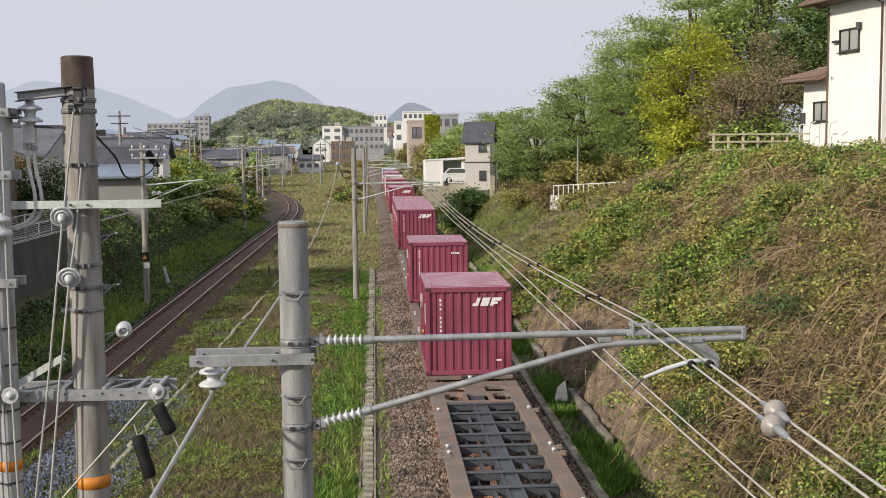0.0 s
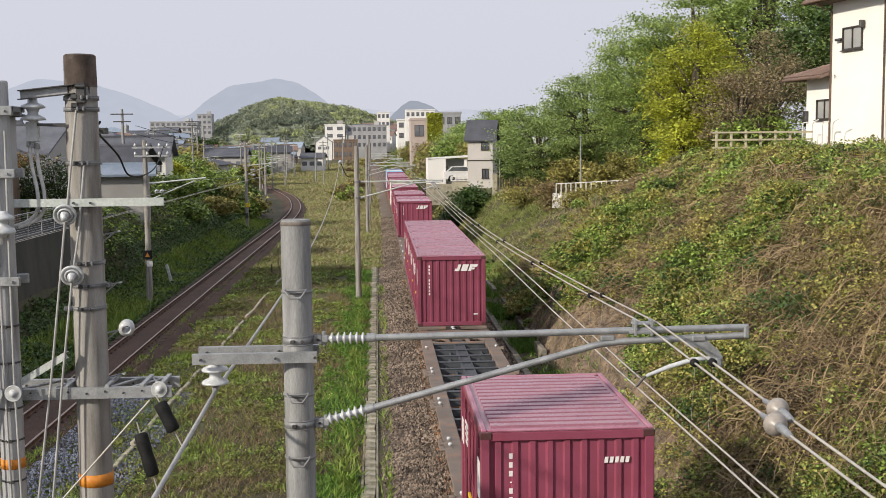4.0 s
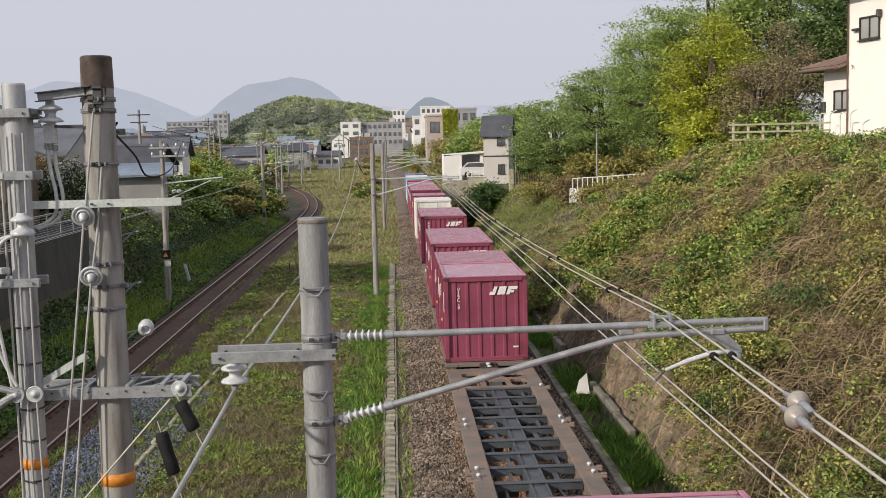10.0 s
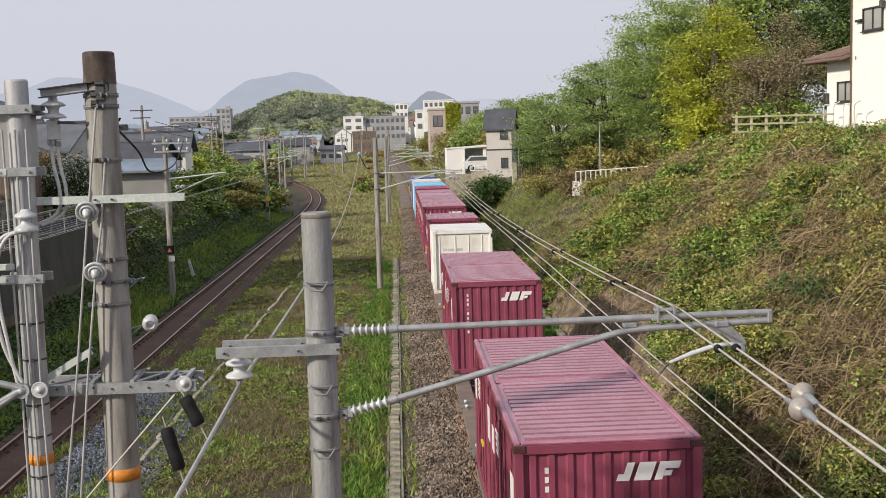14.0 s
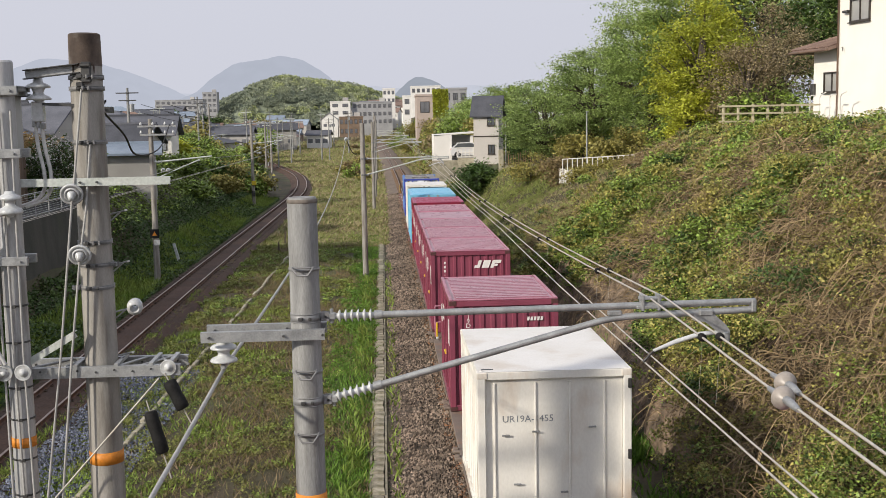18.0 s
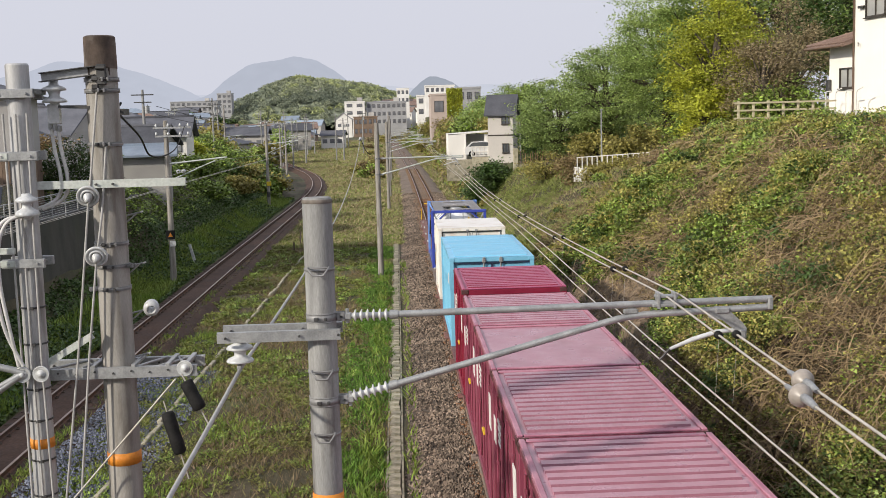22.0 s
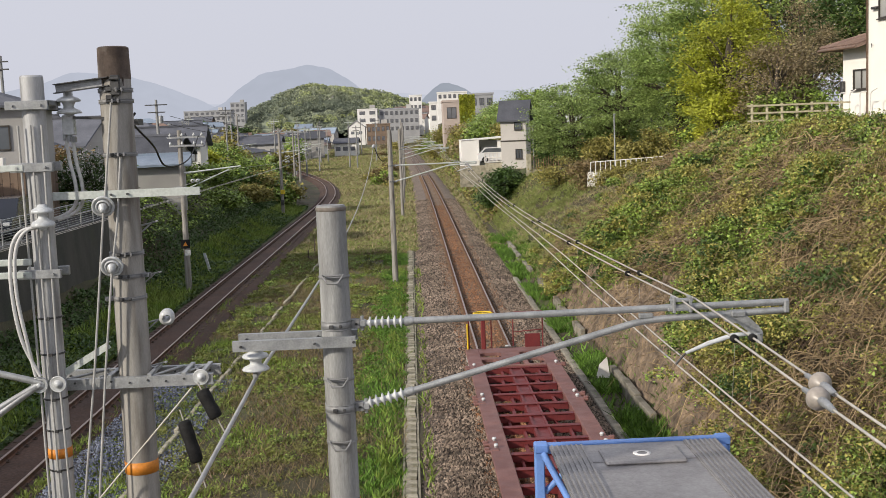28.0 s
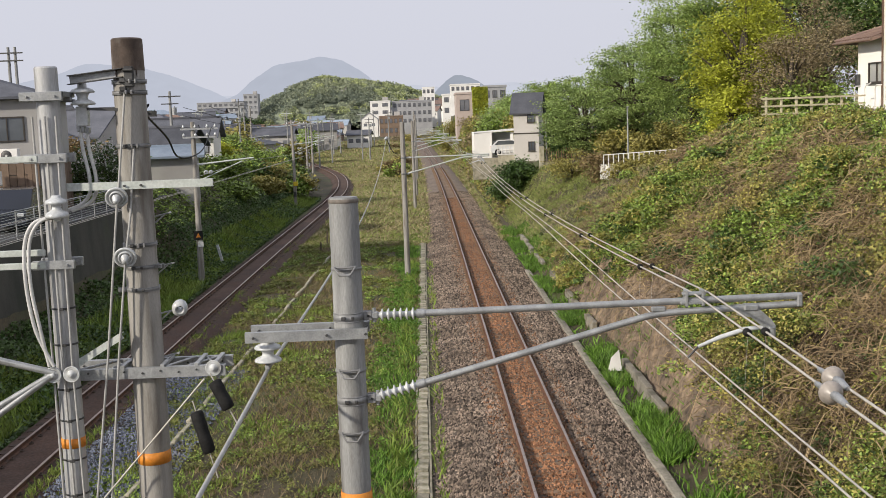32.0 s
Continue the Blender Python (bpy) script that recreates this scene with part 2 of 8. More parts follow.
LID_OLD = mat("soiled_trough_lid", (0.38, 0.35, 0.27), (0.25, 0.225, 0.16), 2.5, 0.95, bump=0.5, bscale=20, fine=0.3, each=0.25, stain=(0.10, 0.10, 0.05), sscale=4.0, samount=0.8)
GRASS_FRESH = mat("lush_green_grass", (0.135, 0.255, 0.030), (0.095, 0.185, 0.024), 0.8, 0.7, island=0.5, fine=0.0, trans=0.2)
LID = mat("trough_lid_concrete", (0.42, 0.39, 0.30), (0.31, 0.285, 0.215), 3.0, 0.9, bump=0.3, each=0.14, stain=(0.17, 0.17, 0.10), sscale=3.0)
GRASS = mat("green_grass", (0.165, 0.255, 0.036), (0.215, 0.270, 0.052), 0.5, 0.7, island=0.45, fine=0.0, trans=0.2)
GRASS_DRY = mat("dry_grass", (0.275, 0.205, 0.125), (0.175, 0.132, 0.076), 0.5, 0.8, island=0.4, fine=0.0, trans=0.25)
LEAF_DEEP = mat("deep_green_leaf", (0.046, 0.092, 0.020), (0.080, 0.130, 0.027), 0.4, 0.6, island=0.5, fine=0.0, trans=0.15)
LEAF_IVY = mat("ivy_green_leaf", (0.235, 0.325, 0.058), (0.150, 0.215, 0.040), 0.9, 0.55, island=0.75, fine=0.0, trans=0.1)
LEAF_OLIVE = mat("olive_vine_leaf", (0.340, 0.305, 0.085), (0.230, 0.205, 0.058), 0.5, 0.65, island=0.5, fine=0.0, trans=0.15)
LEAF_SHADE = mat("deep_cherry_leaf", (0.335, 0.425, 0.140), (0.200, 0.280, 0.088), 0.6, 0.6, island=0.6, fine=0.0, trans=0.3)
LEAF_VINE = mat("mixed_creeper_leaf", (0.355, 0.305, 0.082), (0.210, 0.225, 0.050), 1.4, 0.65, island=0.6, fine=0.0, trans=0.1)
LEAF_SPRING = mat("fresh_cherry_leaf", (0.385, 0.480, 0.150), (0.240, 0.335, 0.098), 0.5, 0.6, island=0.5, fine=0.0, trans=0.4)
LEAF_YELLOW = mat("yellow_green_new_leaf", (0.50, 0.52, 0.060), (0.31, 0.345, 0.044), 0.6, 0.6, island=0.5, fine=0.0, trans=0.35)
HERB = mat("yellow_green_weed_leaf", (0.225, 0.245, 0.055), (0.150, 0.165, 0.040), 0.7, 0.6, island=0.45, fine=0.0, trans=0.2)
FIELD_TAN = mat("pale_field_straw", (0.42, 0.345, 0.20), (0.31, 0.255, 0.15), 0.2, 0.8, island=0.35, fine=0.0, trans=0.2)
FIELD_GREEN = mat("short_field_grass", (0.290, 0.335, 0.098), (0.225, 0.265, 0.078), 0.15, 0.7, island=0.35, fine=0.0, trans=0.2)
GUTTER_STONE = mat("grey_gutter_concrete", (0.30, 0.275, 0.225), (0.19, 0.175, 0.14), 1.8, 0.95, bump=0.4, bscale=20, fine=0.25, each=0.2, stain=(0.09, 0.085, 0.06), sscale=2.5, samount=0.7)
RIM = mat("dirt_stained_rim", (0.20, 0.175, 0.15), (0.12, 0.105, 0.09), 9.0, 0.9)
LEAF_BROWN = mat("brown_budding_leaf", (0.265, 0.190, 0.095), (0.180, 0.140, 0.06), 0.4, 0.75, island=0.45, fine=0.0, trans=0.2)
LEAF_BUD = mat("olive_brown_bud", (0.30, 0.235, 0.135), (0.23, 0.20, 0.10), 0.4, 0.75, island=0.45, fine=0.0, trans=0.2)
TWIG = mat("dry_vine_stem", (0.330, 0.245, 0.135), (0.215, 0.155, 0.084), 0.6, 0.9, island=0.4, fine=0.0)
TWIG_DARK = mat("dark_vine_stem", (0.15, 0.10, 0.068), (0.09, 0.06, 0.042), 0.6, 0.9, island=0.4, fine=0.0)
# leaves of the far wood: distance haze is mixed into these base colours
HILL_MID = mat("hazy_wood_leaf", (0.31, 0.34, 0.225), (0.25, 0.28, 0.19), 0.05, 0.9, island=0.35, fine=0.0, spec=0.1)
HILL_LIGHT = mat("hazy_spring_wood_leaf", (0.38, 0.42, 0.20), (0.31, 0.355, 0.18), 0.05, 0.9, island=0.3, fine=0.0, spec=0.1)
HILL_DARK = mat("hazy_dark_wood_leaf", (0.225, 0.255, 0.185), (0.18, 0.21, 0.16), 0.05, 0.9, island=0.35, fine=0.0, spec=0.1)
BLOSSOM = mat("white_blossom_petal", (0.80, 0.78, 0.76), (0.70, 0.68, 0.66), 0.5, 0.7, island=0.1, fine=0.0, trans=0.3)
BARK = mat("dark_bark", (0.10, 0.08, 0.06), (0.06, 0.05, 0.04), 3.0, 0.95, bump=0.6, bscale=14)


# ------------------------------------------------------------------ lie of the land
XC = 2.55                                                   # middle of the main track


def tab(y, ys, vs):
    return np.interp(y, ys, vs)


RIDGE_Y = (-80, 29, 46, 52, 58, 66, 75, 88, 110, 160, 230, 420)
RIDGE_X = (13.4, 13.6, 14.2, 14.4, 14.4, 14.0, 12.6, 9.4, 9.0, 8.8, 8.6, 11.0)
RIDGE_Z = (6.7, 6.65, 6.6, 6.3, 5.5, 4.25, 3.55, 3.4, 3.5, 5.2, 6.6, 6.5)
BANK_Y = (-80, 25, 60, 75, 110, 150, 200, 300, 420)
BANK_X = (-15.2, -15.4, -15.6, -17.0, -18.5, -24.0, -36.0, -60.0, -70.0)
BANK_Z = (3.6, 3.6, 3.5, 3.7, 3.4, 2.6, 2.4, 2.6, 3.2)
LT_Y = (-300, 30, 60, 90, 112, 130, 150, 170, 197, 233, 280, 340)
LT_X = (-9.6, -9.6, -9.55, -9.4, -9.25, -9.5, -10.9, -13.2, -17.9, -24.8, -36.0, -52.0)


def left_x(y):
    """Middle of the branch track, which swings off to the left."""
    s = 0.0
    for d, w in ((-12, 1), (-6, 2), (0, 3), (6, 2), (12, 1)):
        s = s + w * tab(y + d, LT_Y, LT_X)
    return s / 9.0


def wob(x, y):
    return (0.5 * np.sin(0.63 * x + 1.3) * np.sin(0.47 * y + 0.4) + 0.3 * np.sin(1.7 * x + 0.9 * y) + 0.2 * np.sin(2.9 * y - 1.1 * x))


def land(x, y):
    """Height of the ground."""
    x, y = np.asarray(x, float), np.asarray(y, float)
    far = np.clip((y - 230) / 200, 0, 1) * 2.4
    base = -0.45 + far + 0.04 * wob(x * 2, y * 2)
    rx, rz = tab(y, RIDGE_Y, RIDGE_X), tab(y, RIDGE_Y, RIDGE_Z)
    foot = 6.3
    s = np.clip((x - foot) / (rx - foot), 0, 1)
    over = np.clip(x - rx, 0, 400)
    back = np.where(y > 54, np.clip(over - 3.5, 0, 14) * 0.30, 0) * np.clip((y - 54) / 8, 0, 1) * np.clip((104 - y) / 12, 0, 1)
    step = 0.75 * np.clip((x - foot) / 0.75, 0, 1) * np.clip((y - 14) / 8, 0, 1) * np.clip((60 - y) / 16, 0, 1) * np.clip(1.6 - (x - foot) * 0.16, 0, 1) ** 1.0
    hill = step + (rz + 0.45 - step * 0.35) * (s ** 0.95) + np.clip(over, 0, 2.0) * 0.10 + back + (0.22 * wob(x, y) + 0.30 * wob(2.3 * x + 5, 2.1 * y)) * np.minimum(s * 3, 1) * (over < 3)
    lx = left_x(y)
    bfoot = np.minimum(lx - 2.6, -12.0)
    bx, bz = np.minimum(tab(y, BANK_Y, BANK_X), bfoot - 2.2), tab(y, BANK_Y, BANK_Z)
    t = np.clip((bfoot - x) / (bfoot - bx), 0, 1)
    lower = np.clip(bx - x, 0, 400)
    walled = np.clip((64 - y) / 4, 0, 1)                   # below the lane a wall holds the upper part
    t = t * (1 - walled) + walled * (0.36 * t + 0.64 * np.clip((t - 0.88) / 0.10, 0, 1))
    bank = (bz + 0.45) * (t ** 1.1) + np.clip((lower - 3.5) * 0.25, 0, 1.2) * (y > 62) + 0.12 * wob(x, y) * np.minimum(t * 3, 1) * (lower < 0.5)
    return base + np.where(x > foot, hill, 0) + np.where(x < bfoot, bank, 0)


def axis_steps(parts):
    out = []
    for a, b, d in parts:
        out += list(np.arange(a, b, d))
    return np.array(out + [parts[-1][1]])


gx = axis_steps([(-3200, -400, 350), (-400, -60, 34), (-60, -30, 5), (-30, 30, 0.5), (30, 60, 5), (60, 400, 34), (400, 3200, 350)])
gy = axis_steps([(-320, -40, 20), (-40, 5, 5), (5, 110, 0.75), (110, 240, 5), (240, 480, 20), (480, 4400, 280)])
GX, GY = np.meshgrid(gx, gy)
GZ = land(GX, GY)
nx, ny = len(gx), len(gy)
ii = (np.arange(ny - 1)[:, None] * nx + np.arange(nx - 1)[None, :]).ravel()
ground = new("ground", raw_mesh("ground", np.stack([GX.ravel(), GY.ravel(), GZ.ravel()], 1),
                                np.stack([ii, ii + 1, ii + nx + 1, ii + nx], 1), GROUND, True))
tagged(ground, "weedy railway cutting with grass, dry stems and bare soil", "ground", kind="structure")


# ------------------------------------------------------------------ scatter of leaves, blades and stones
rng = np.random.default_rng(7)


def unit(n):
    v = rng.normal(size=(n, 3))
    return v / np.linalg.norm(v, axis=1, keepdims=True)


def cards(P, size, wide=0.6, flat=0.0, tri=False):
    """Small four-cornered leaves, each bent along its middle, or three-cornered ones. flat pulls them towards level."""
    n = len(P)
    size = np.broadcast_to(np.asarray(size, float), (n,))[:, None]
    nrm = unit(n)
    nrm[:, 2] = np.abs(nrm[:, 2]) + flat
    nrm /= np.linalg.norm(nrm, axis=1, keepdims=True)
    a = np.cross(nrm, unit(n))
    a /= np.linalg.norm(a, axis=1, keepdims=True)
    b = np.cross(nrm, a)
    if tri:
        V = np.stack([P - a * size * 0.8, P + a * size * 0.5 + b * size * wide * 1.3, P + a * size * 0.6 - b * size * wide * 1.3], 1).reshape(-1, 3)
        return V, np.arange(3 * n).reshape(n, 3)
    V = np.stack([P - a * size, P + b * size * wide - nrm * size * 0.25, P + a * size, P - b * size * wide - nrm * size * 0.25], 1).reshape(-1, 3)
    F = np.arange(4 * n).reshape(n, 4)
    return V, F


def blades(P, h, w, lean=0.5):
    """Grass blades: one slim triangle each."""
    n = len(P)
    h = np.broadcast_to(np.asarray(h, float), (n,))[:, None]
    ang = rng.uniform(0, 2 * np.pi, n)
    side = np.stack([np.cos(ang), np.sin(ang), 0 * ang], 1) * (w * h)
    d = rng.normal(size=(n, 2)) * lean
    tip = np.concatenate([d, np.ones((n, 1))], 1) * h
    V = np.stack([P - side, P + side, P + tip], 1).reshape(-1, 3)
    return V, np.arange(3 * n).reshape(n, 3)


def stems(P, length, r, droop=0.6, segs=3, up=0.4):
    """Thin bent ribbons for dry stems and vines."""
    n = len(P)
    d = unit(n)
    d[:, 2] = np.abs(d[:, 2]) * up
    d /= np.linalg.norm(d, axis=1, keepdims=True)
    L = np.broadcast_to(np.asarray(length, float), (n,))[:, None]
    s = np.cross(d, unit(n))
    s = s / np.linalg.norm(s, axis=1, keepdims=True) * r
    rows = []
    for k in range(segs + 1):
        f = k / segs
        c = P + d * L * f + np.array([0, 0, -1.0]) * L * droop * f * f
        rows += [c - s * (1 - 0.6 * f), c + s * (1 - 0.6 * f)]
    V = np.stack(rows, 1).reshape(-1, 3)
    k = 2 * (segs + 1)
    F = np.concatenate([np.stack([np.arange(n) * k + 2 * j, np.arange(n) * k + 2 * j + 1, np.arange(n) * k + 2 * j + 3, np.arange(n) * k + 2 * j + 2], 1) for j in range(segs)])
    return V, F


def stuff(name, VF, material, label, category):
    ob = new(name, raw_mesh(name, VF[0], VF[1], material))
    return tagged(ob, label, category, kind="stuff")


def on_land(n, x0, x1, y0, y1, power=1.0):
    """Places on the ground, denser towards y0 with a higher power."""
    x = rng.uniform(x0, x1, n)
    y = y0 + (y1 - y0) * rng.uniform(0, 1, n) ** power
    return np.stack([x, y, land(x, y)], 1)


def patch(P, scale, seed):
    """A smooth field between 0 and 1 that makes patches of growth."""
    r = np.random.default_rng(seed)
    v = 0
    for k in range(6):
        w = r.normal(size=3) * scale * (1.0 + 0.5 * k)
        v = v + np.sin(P @ w + r.uniform(0, 6.3)) / (1 + 0.4 * k)
    return 1 / (1 + np.exp(-1.4 * v))


# ------------------------------------------------------------------ tracks
def ribbon(name, offs, zs, y0, y1, dy, centre, material, label, noise_amp=0.0):
    """A long strip with the cross-section offs, zs swept along a track's middle line."""
    ys = np.arange(y0, y1 + dy, dy)
    c = centre(ys)
    X = c[:, None] + np.asarray(offs)[None, :]
    Y = np.repeat(ys[:, None], len(offs), 1)
    Z = np.repeat(np.asarray(zs)[None, :], len(ys), 0) + np.clip((Y - 230) / 200, 0, 1) * 2.4
    if noise_amp:
        Z = Z + rng.normal(size=Z.shape) * noise_amp
        X = X + rng.normal(size=X.shape) * noise_amp
    k = len(offs)
    i = (np.arange(len(ys) - 1)[:, None] * k + np.arange(k - 1)[None, :]).ravel()
    ob = new(name, raw_mesh(name, np.stack([X.ravel(), Y.ravel(), Z.ravel()], 1), np.stack([i, i + 1, i + k + 1, i + k], 1), material, True))
    return tagged(ob, label, "ballast", kind="structure")


def main_x(y):
    return np.full(np.shape(y), XC) - 0.00006 * np.clip(np.asarray(y, float) - 90, 0, 400) ** 2


def ring_rail(y0, y1, dy, centre, off):
    """Foot and web of one rail, and its head as a mesh of its own."""
    ys = np.arange(y0, y1 + dy, dy)
    c = centre(ys) + off
    lift = np.clip((ys - 230) / 200, 0, 1) * 2.4

    def sweep(prof):
        k = len(prof)
        V = np.stack([np.stack([c + px, ys, lift + pz], 1) for px, pz in prof], 1).reshape(-1, 3)
        n = len(ys)
        i = np.arange(n - 1)[:, None] * k
        j = np.arange(k)[None, :]
        F = np.stack([i + j, i + (j + 1) % k, i + k + (j + 1) % k, i + k + j], -1).reshape(-1, 4)
        return V, F
    body = sweep([(-0.065, -0.155), (0.065, -0.155), (0.065, -0.14), (0.012, -0.12), (0.012, -0.04), (0.032, -0.03), (0.032, -0.012), (-0.032, -0.012), (-0.032, -0.03), (-0.012, -0.04), (-0.012, -0.12), (-0.065, -0.14)])
    head = sweep([(-0.033, -0.013), (0.033, -0.013), (0.031, -0.003), (0.02, 0.0), (-0.02, 0.0), (-0.031, -0.003)])
    return body, head


def sleeper_mesh():
    mb = MB()
    mb.prism([(-0.12, -0.17), (0.12, -0.17), (0.105, 0.0), (-0.105, 0.0)], -1.0, 1.0, "x")
    for x in (-0.565, 0.565):
        for s in (-1, 1):
            mb.box((x + s * 0.105, 0, 0.02), (0.09, 0.10, 0.045), b=0.01)
            mb.cyl((x + s * 0.115, 0, 0.03), (x + s * 0.115, 0, 0.08), 0.02, n=6)
    return mb


def track(name, centre, y0, y1, label, sleepers, spacing, start, tie=None, rust=None):
    tie, rust = tie or SLEEPER, rust or RAIL_RUST
    root = thing(name, pose(0, 0, 0), label, "railway track")
    for off in (-0.565, 0.565):
        body, head = ring_rail(y0, y1, 4.0, centre, off)
        r = part("rail", raw_mesh("rail", *body, rust), rust, root)
        part("rail_head", raw_mesh("rail_head", *head, RAIL_TOP), RAIL_TOP, r, "rubbed bright steel rail head")
    me = mesh_of(sleeper_mesh(), "sleeper")
    for k in range(sleepers):
        y = start + spacing * k
        c0, c1 = float(centre(np.array(y - 0.5))), float(centre(np.array(y + 0.5)))
        m = pose(float(centre(np.array(y))), y, -0.157, 0, 0, -math.degrees(math.atan2(c1 - c0, 1.0)))
        part("sleeper", me, tie, root, m=m)
    return root


MAIN_O, MAIN_H = (-2.75, -2.2, -1.55, -0.9, 0, 0.9, 1.55, 2.1, 2.6), (-0.52, -0.36, -0.20, -0.175, -0.165, -0.175, -0.20, -0.36, -0.55)
ribbon("ballast_main", MAIN_O, MAIN_H, -300, 90, 1.5, main_x, BALLAST, "rust-brown stone ballast bed under the main line")
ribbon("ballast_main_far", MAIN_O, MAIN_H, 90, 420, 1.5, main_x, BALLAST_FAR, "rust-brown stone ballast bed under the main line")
ribbon("ballast_branch", (-1.55, -1.05, -0.7, 0, 0.7, 1.05, 1.5), (-0.52, -0.19, -0.150, -0.152, -0.150, -0.19, -0.52), -300, 320, 2.0, left_x, BALLAST_DARK, "dark rusty ballast bed under the curving branch line")
track("main_track", main_x, -300, 420, "single straight railway track with rusty rails on concrete sleepers", 280, 0.62, 6.0)
track("branch_track", left_x, -300, 320, "railway track curving away with rusty dark rails", 170, 0.66, 20.0, SLEEPER_DARK, RAIL_DARK)


def stones(n, x0, x1, y0, y1, centre, zf, size, power=1.7):
    y = y0 + (y1 - y0) * rng.uniform(0, 1, n) ** power
    o = rng.uniform(x0, x1, n)
    P = np.stack([centre(y) + o, y, zf(o)], 1)
    s = rng.uniform(0.6, 1.3, (n, 1)) * size
    base = np.array([(1, 0, 0), (-0.5, 0.87, 0), (-0.5, -0.87, 0), (0, 0, 0.85)], float)
    V = base[None] * rng.uniform(0.6, 1.35, (n, 4, 1))
    a = rng.uniform(0, 6.28, n)
    ca, sa = np.cos(a)[:, None], np.sin(a)[:, None]
    V = np.stack([V[..., 0] * ca - V[..., 1] * sa, V[..., 0] * sa + V[..., 1] * ca, V[..., 2]], -1)
    V = (V * s[:, None] + P[:, None]).reshape(-1, 3)
    f = np.array([(0, 1, 3), (1, 2, 3), (2, 0, 3)])
    F = (f[None] + (np.arange(n) * 4)[:, None, None]).reshape(-1, 3)
    return V, F


def bed_z(o):
    return np.interp(np.abs(o), (0, 1.55, 2.15, 2.65), (-0.165, -0.20, -0.36, -0.53)) + 0.01


stuff("ballast_stones", stones(44000, -2.65, -0.75, 13, 120, main_x, bed_z, 0.056, 2.4), STONE, "loose grey-brown ballast stones beside the rails", "stones")
stuff("ballast_stones_far_side", stones(40000, 0.75, 2.6, 13, 120, main_x, bed_z, 0.056, 2.4), STONE, "loose grey-brown ballast stones beside the rails", "stones")
stuff("rusty_stones", stones(40000, -1.2, 1.2, 13, 110, main_x, lambda o: bed_z(o) - 0.008, 0.048, 2.3), STONE_RED, "rust-red ballast stones between the rails", "stones")
stuff("fresh_gravel", stones(11000, 1.1, 3.6, 18, 36, left_x, lambda o: np.interp(o, (0, 1.4, 2.5, 4), (-0.2, -0.2, -0.42, -0.42)) + 0.012, 0.045, 1.0), STONE_BLUE, "fresh blue-grey gravel beside the branch line", "gravel")

# cable trough beside the main track: concrete sides and a row of lids
trough = thing("cable_trough", pose(-0.29, 0, -0.54), "weathered concrete cable trough with lids along the track", "cable trough")
for sx in (-0.175, 0.175):
    part("trough_side", MB().box((sx, 42, 0.03), (0.05, 84, 0.20)), LID_OLD, trough)
lid_me = mesh_of(MB().box((0, 0, 0), (0.27, 0.48, 0.055), b=0.012), "lid")
for k in range(130):
    part("lid", lid_me, LID_OLD, trough, m=pose(random.uniform(-0.025, 0.025), 8.3 + 0.5 * k, 0.120 + random.uniform(-0.02, 0.012), random.uniform(-1.5, 1.5), random.uniform(-5, 5), random.uniform(-3, 3)))

# low edging stones in the grass and gutter on the slope side
edging = thing("grass_edging", pose(0, 0, -0.45), "broken low concrete edging half hidden in the grass", "kerb")
edge_me = mesh_of(MB().box((0, 0, 0), (0.13, 0.94, 0.22), b=0.02), "edging_stone")
for k in range(46):
    y = 22 + k
    if random.random() < 0.12:
        continue
    part("edging_stone", edge_me, LID, edging, m=pose(-6.75 + 0.0205 * (y - 22) + random.uniform(-0.04, 0.04), y, 0.02 + random.uniform(-0.04, 0.03), 0, random.uniform(-4, 4), -1.2 + random.uniform(-2, 2)))
gutter = thing("gutter", pose(0, 0, -0.5), "long concrete gutter edge at the foot of the ballast", "gutter")
gut_me = mesh_of(MB().box((0, 0, 0), (0.24, 1.96, 0.16), b=0.02), "gutter_stone")
for k in range(26):
    y = 6 + 2 * k
    part("gutter_stone", gut_me, GUTTER_STONE, gutter, m=pose(4.98 + 0.004 * (y - 20) + random.uniform(-0.01, 0.01), y, 0.1, 0, random.uniform(-1.5, 1.5), random.uniform(-0.5, 0.5)))
footwall = thing("foot_wall", pose(0, 0, -0.45), "low weathered concrete wall at the foot of the slope", "retaining wall")
fw_me = mesh_of(MB().box((0, 0, 0), (0.20, 1.97, 0.5), b=0.02), "wall_block")
for k in range(24):
    y = 25 + 2 * k
    if k in (0, 1, 5, 6, 7, 9, 12, 13, 15, 16, 19):
        continue
    part("wall_block", fw_me, GUTTER_STONE, footwall, m=pose(5.98 + 0.003 * (y - 26) + random.uniform(-0.02, 0.02), y, 0.14 + random.uniform(-0.05, 0.05), random.uniform(-1, 1), random.uniform(-3, 3), random.uniform(-1, 1)))


# ------------------------------------------------------------------ overhead line
STRAP = mat("dull_steel_strap", (0.27, 0.275, 0.28), (0.19, 0.19, 0.19), 6.0, 0.6, 0.3)


def insulator(p0, p1, r, sheds):
    prof = [(r * 0.45, 0.0)]
    for k in range(sheds):
        a = (k + 0.15) / sheds
        prof += [(r * 0.45, a), (r, a + 0.30 / sheds), (r * 0.95, a + 0.42 / sheds), (r * 0.45, a + 0.50 / sheds)]
    prof += [(r * 0.45, 1.0)]
    return MB().lathe(prof, p0, p1, 14)


def pole_shaft(root, z0, z1, r0, r1, material, n=20):
    """A tapered round shaft with a slightly hollow top."""
    mb = MB().tube([(0, 0, z0), (0, 0, z1)], [r0, r1], n, False)
    mb.lathe([(r1, 0.0), (r1 * 0.93, 1.0), (r1 * 0.80, 0.9), (0.0, 0.85)], (0, 0, z1), (0, 0, z1 + 0.02), n)
    return part("shaft", mb, material, root)


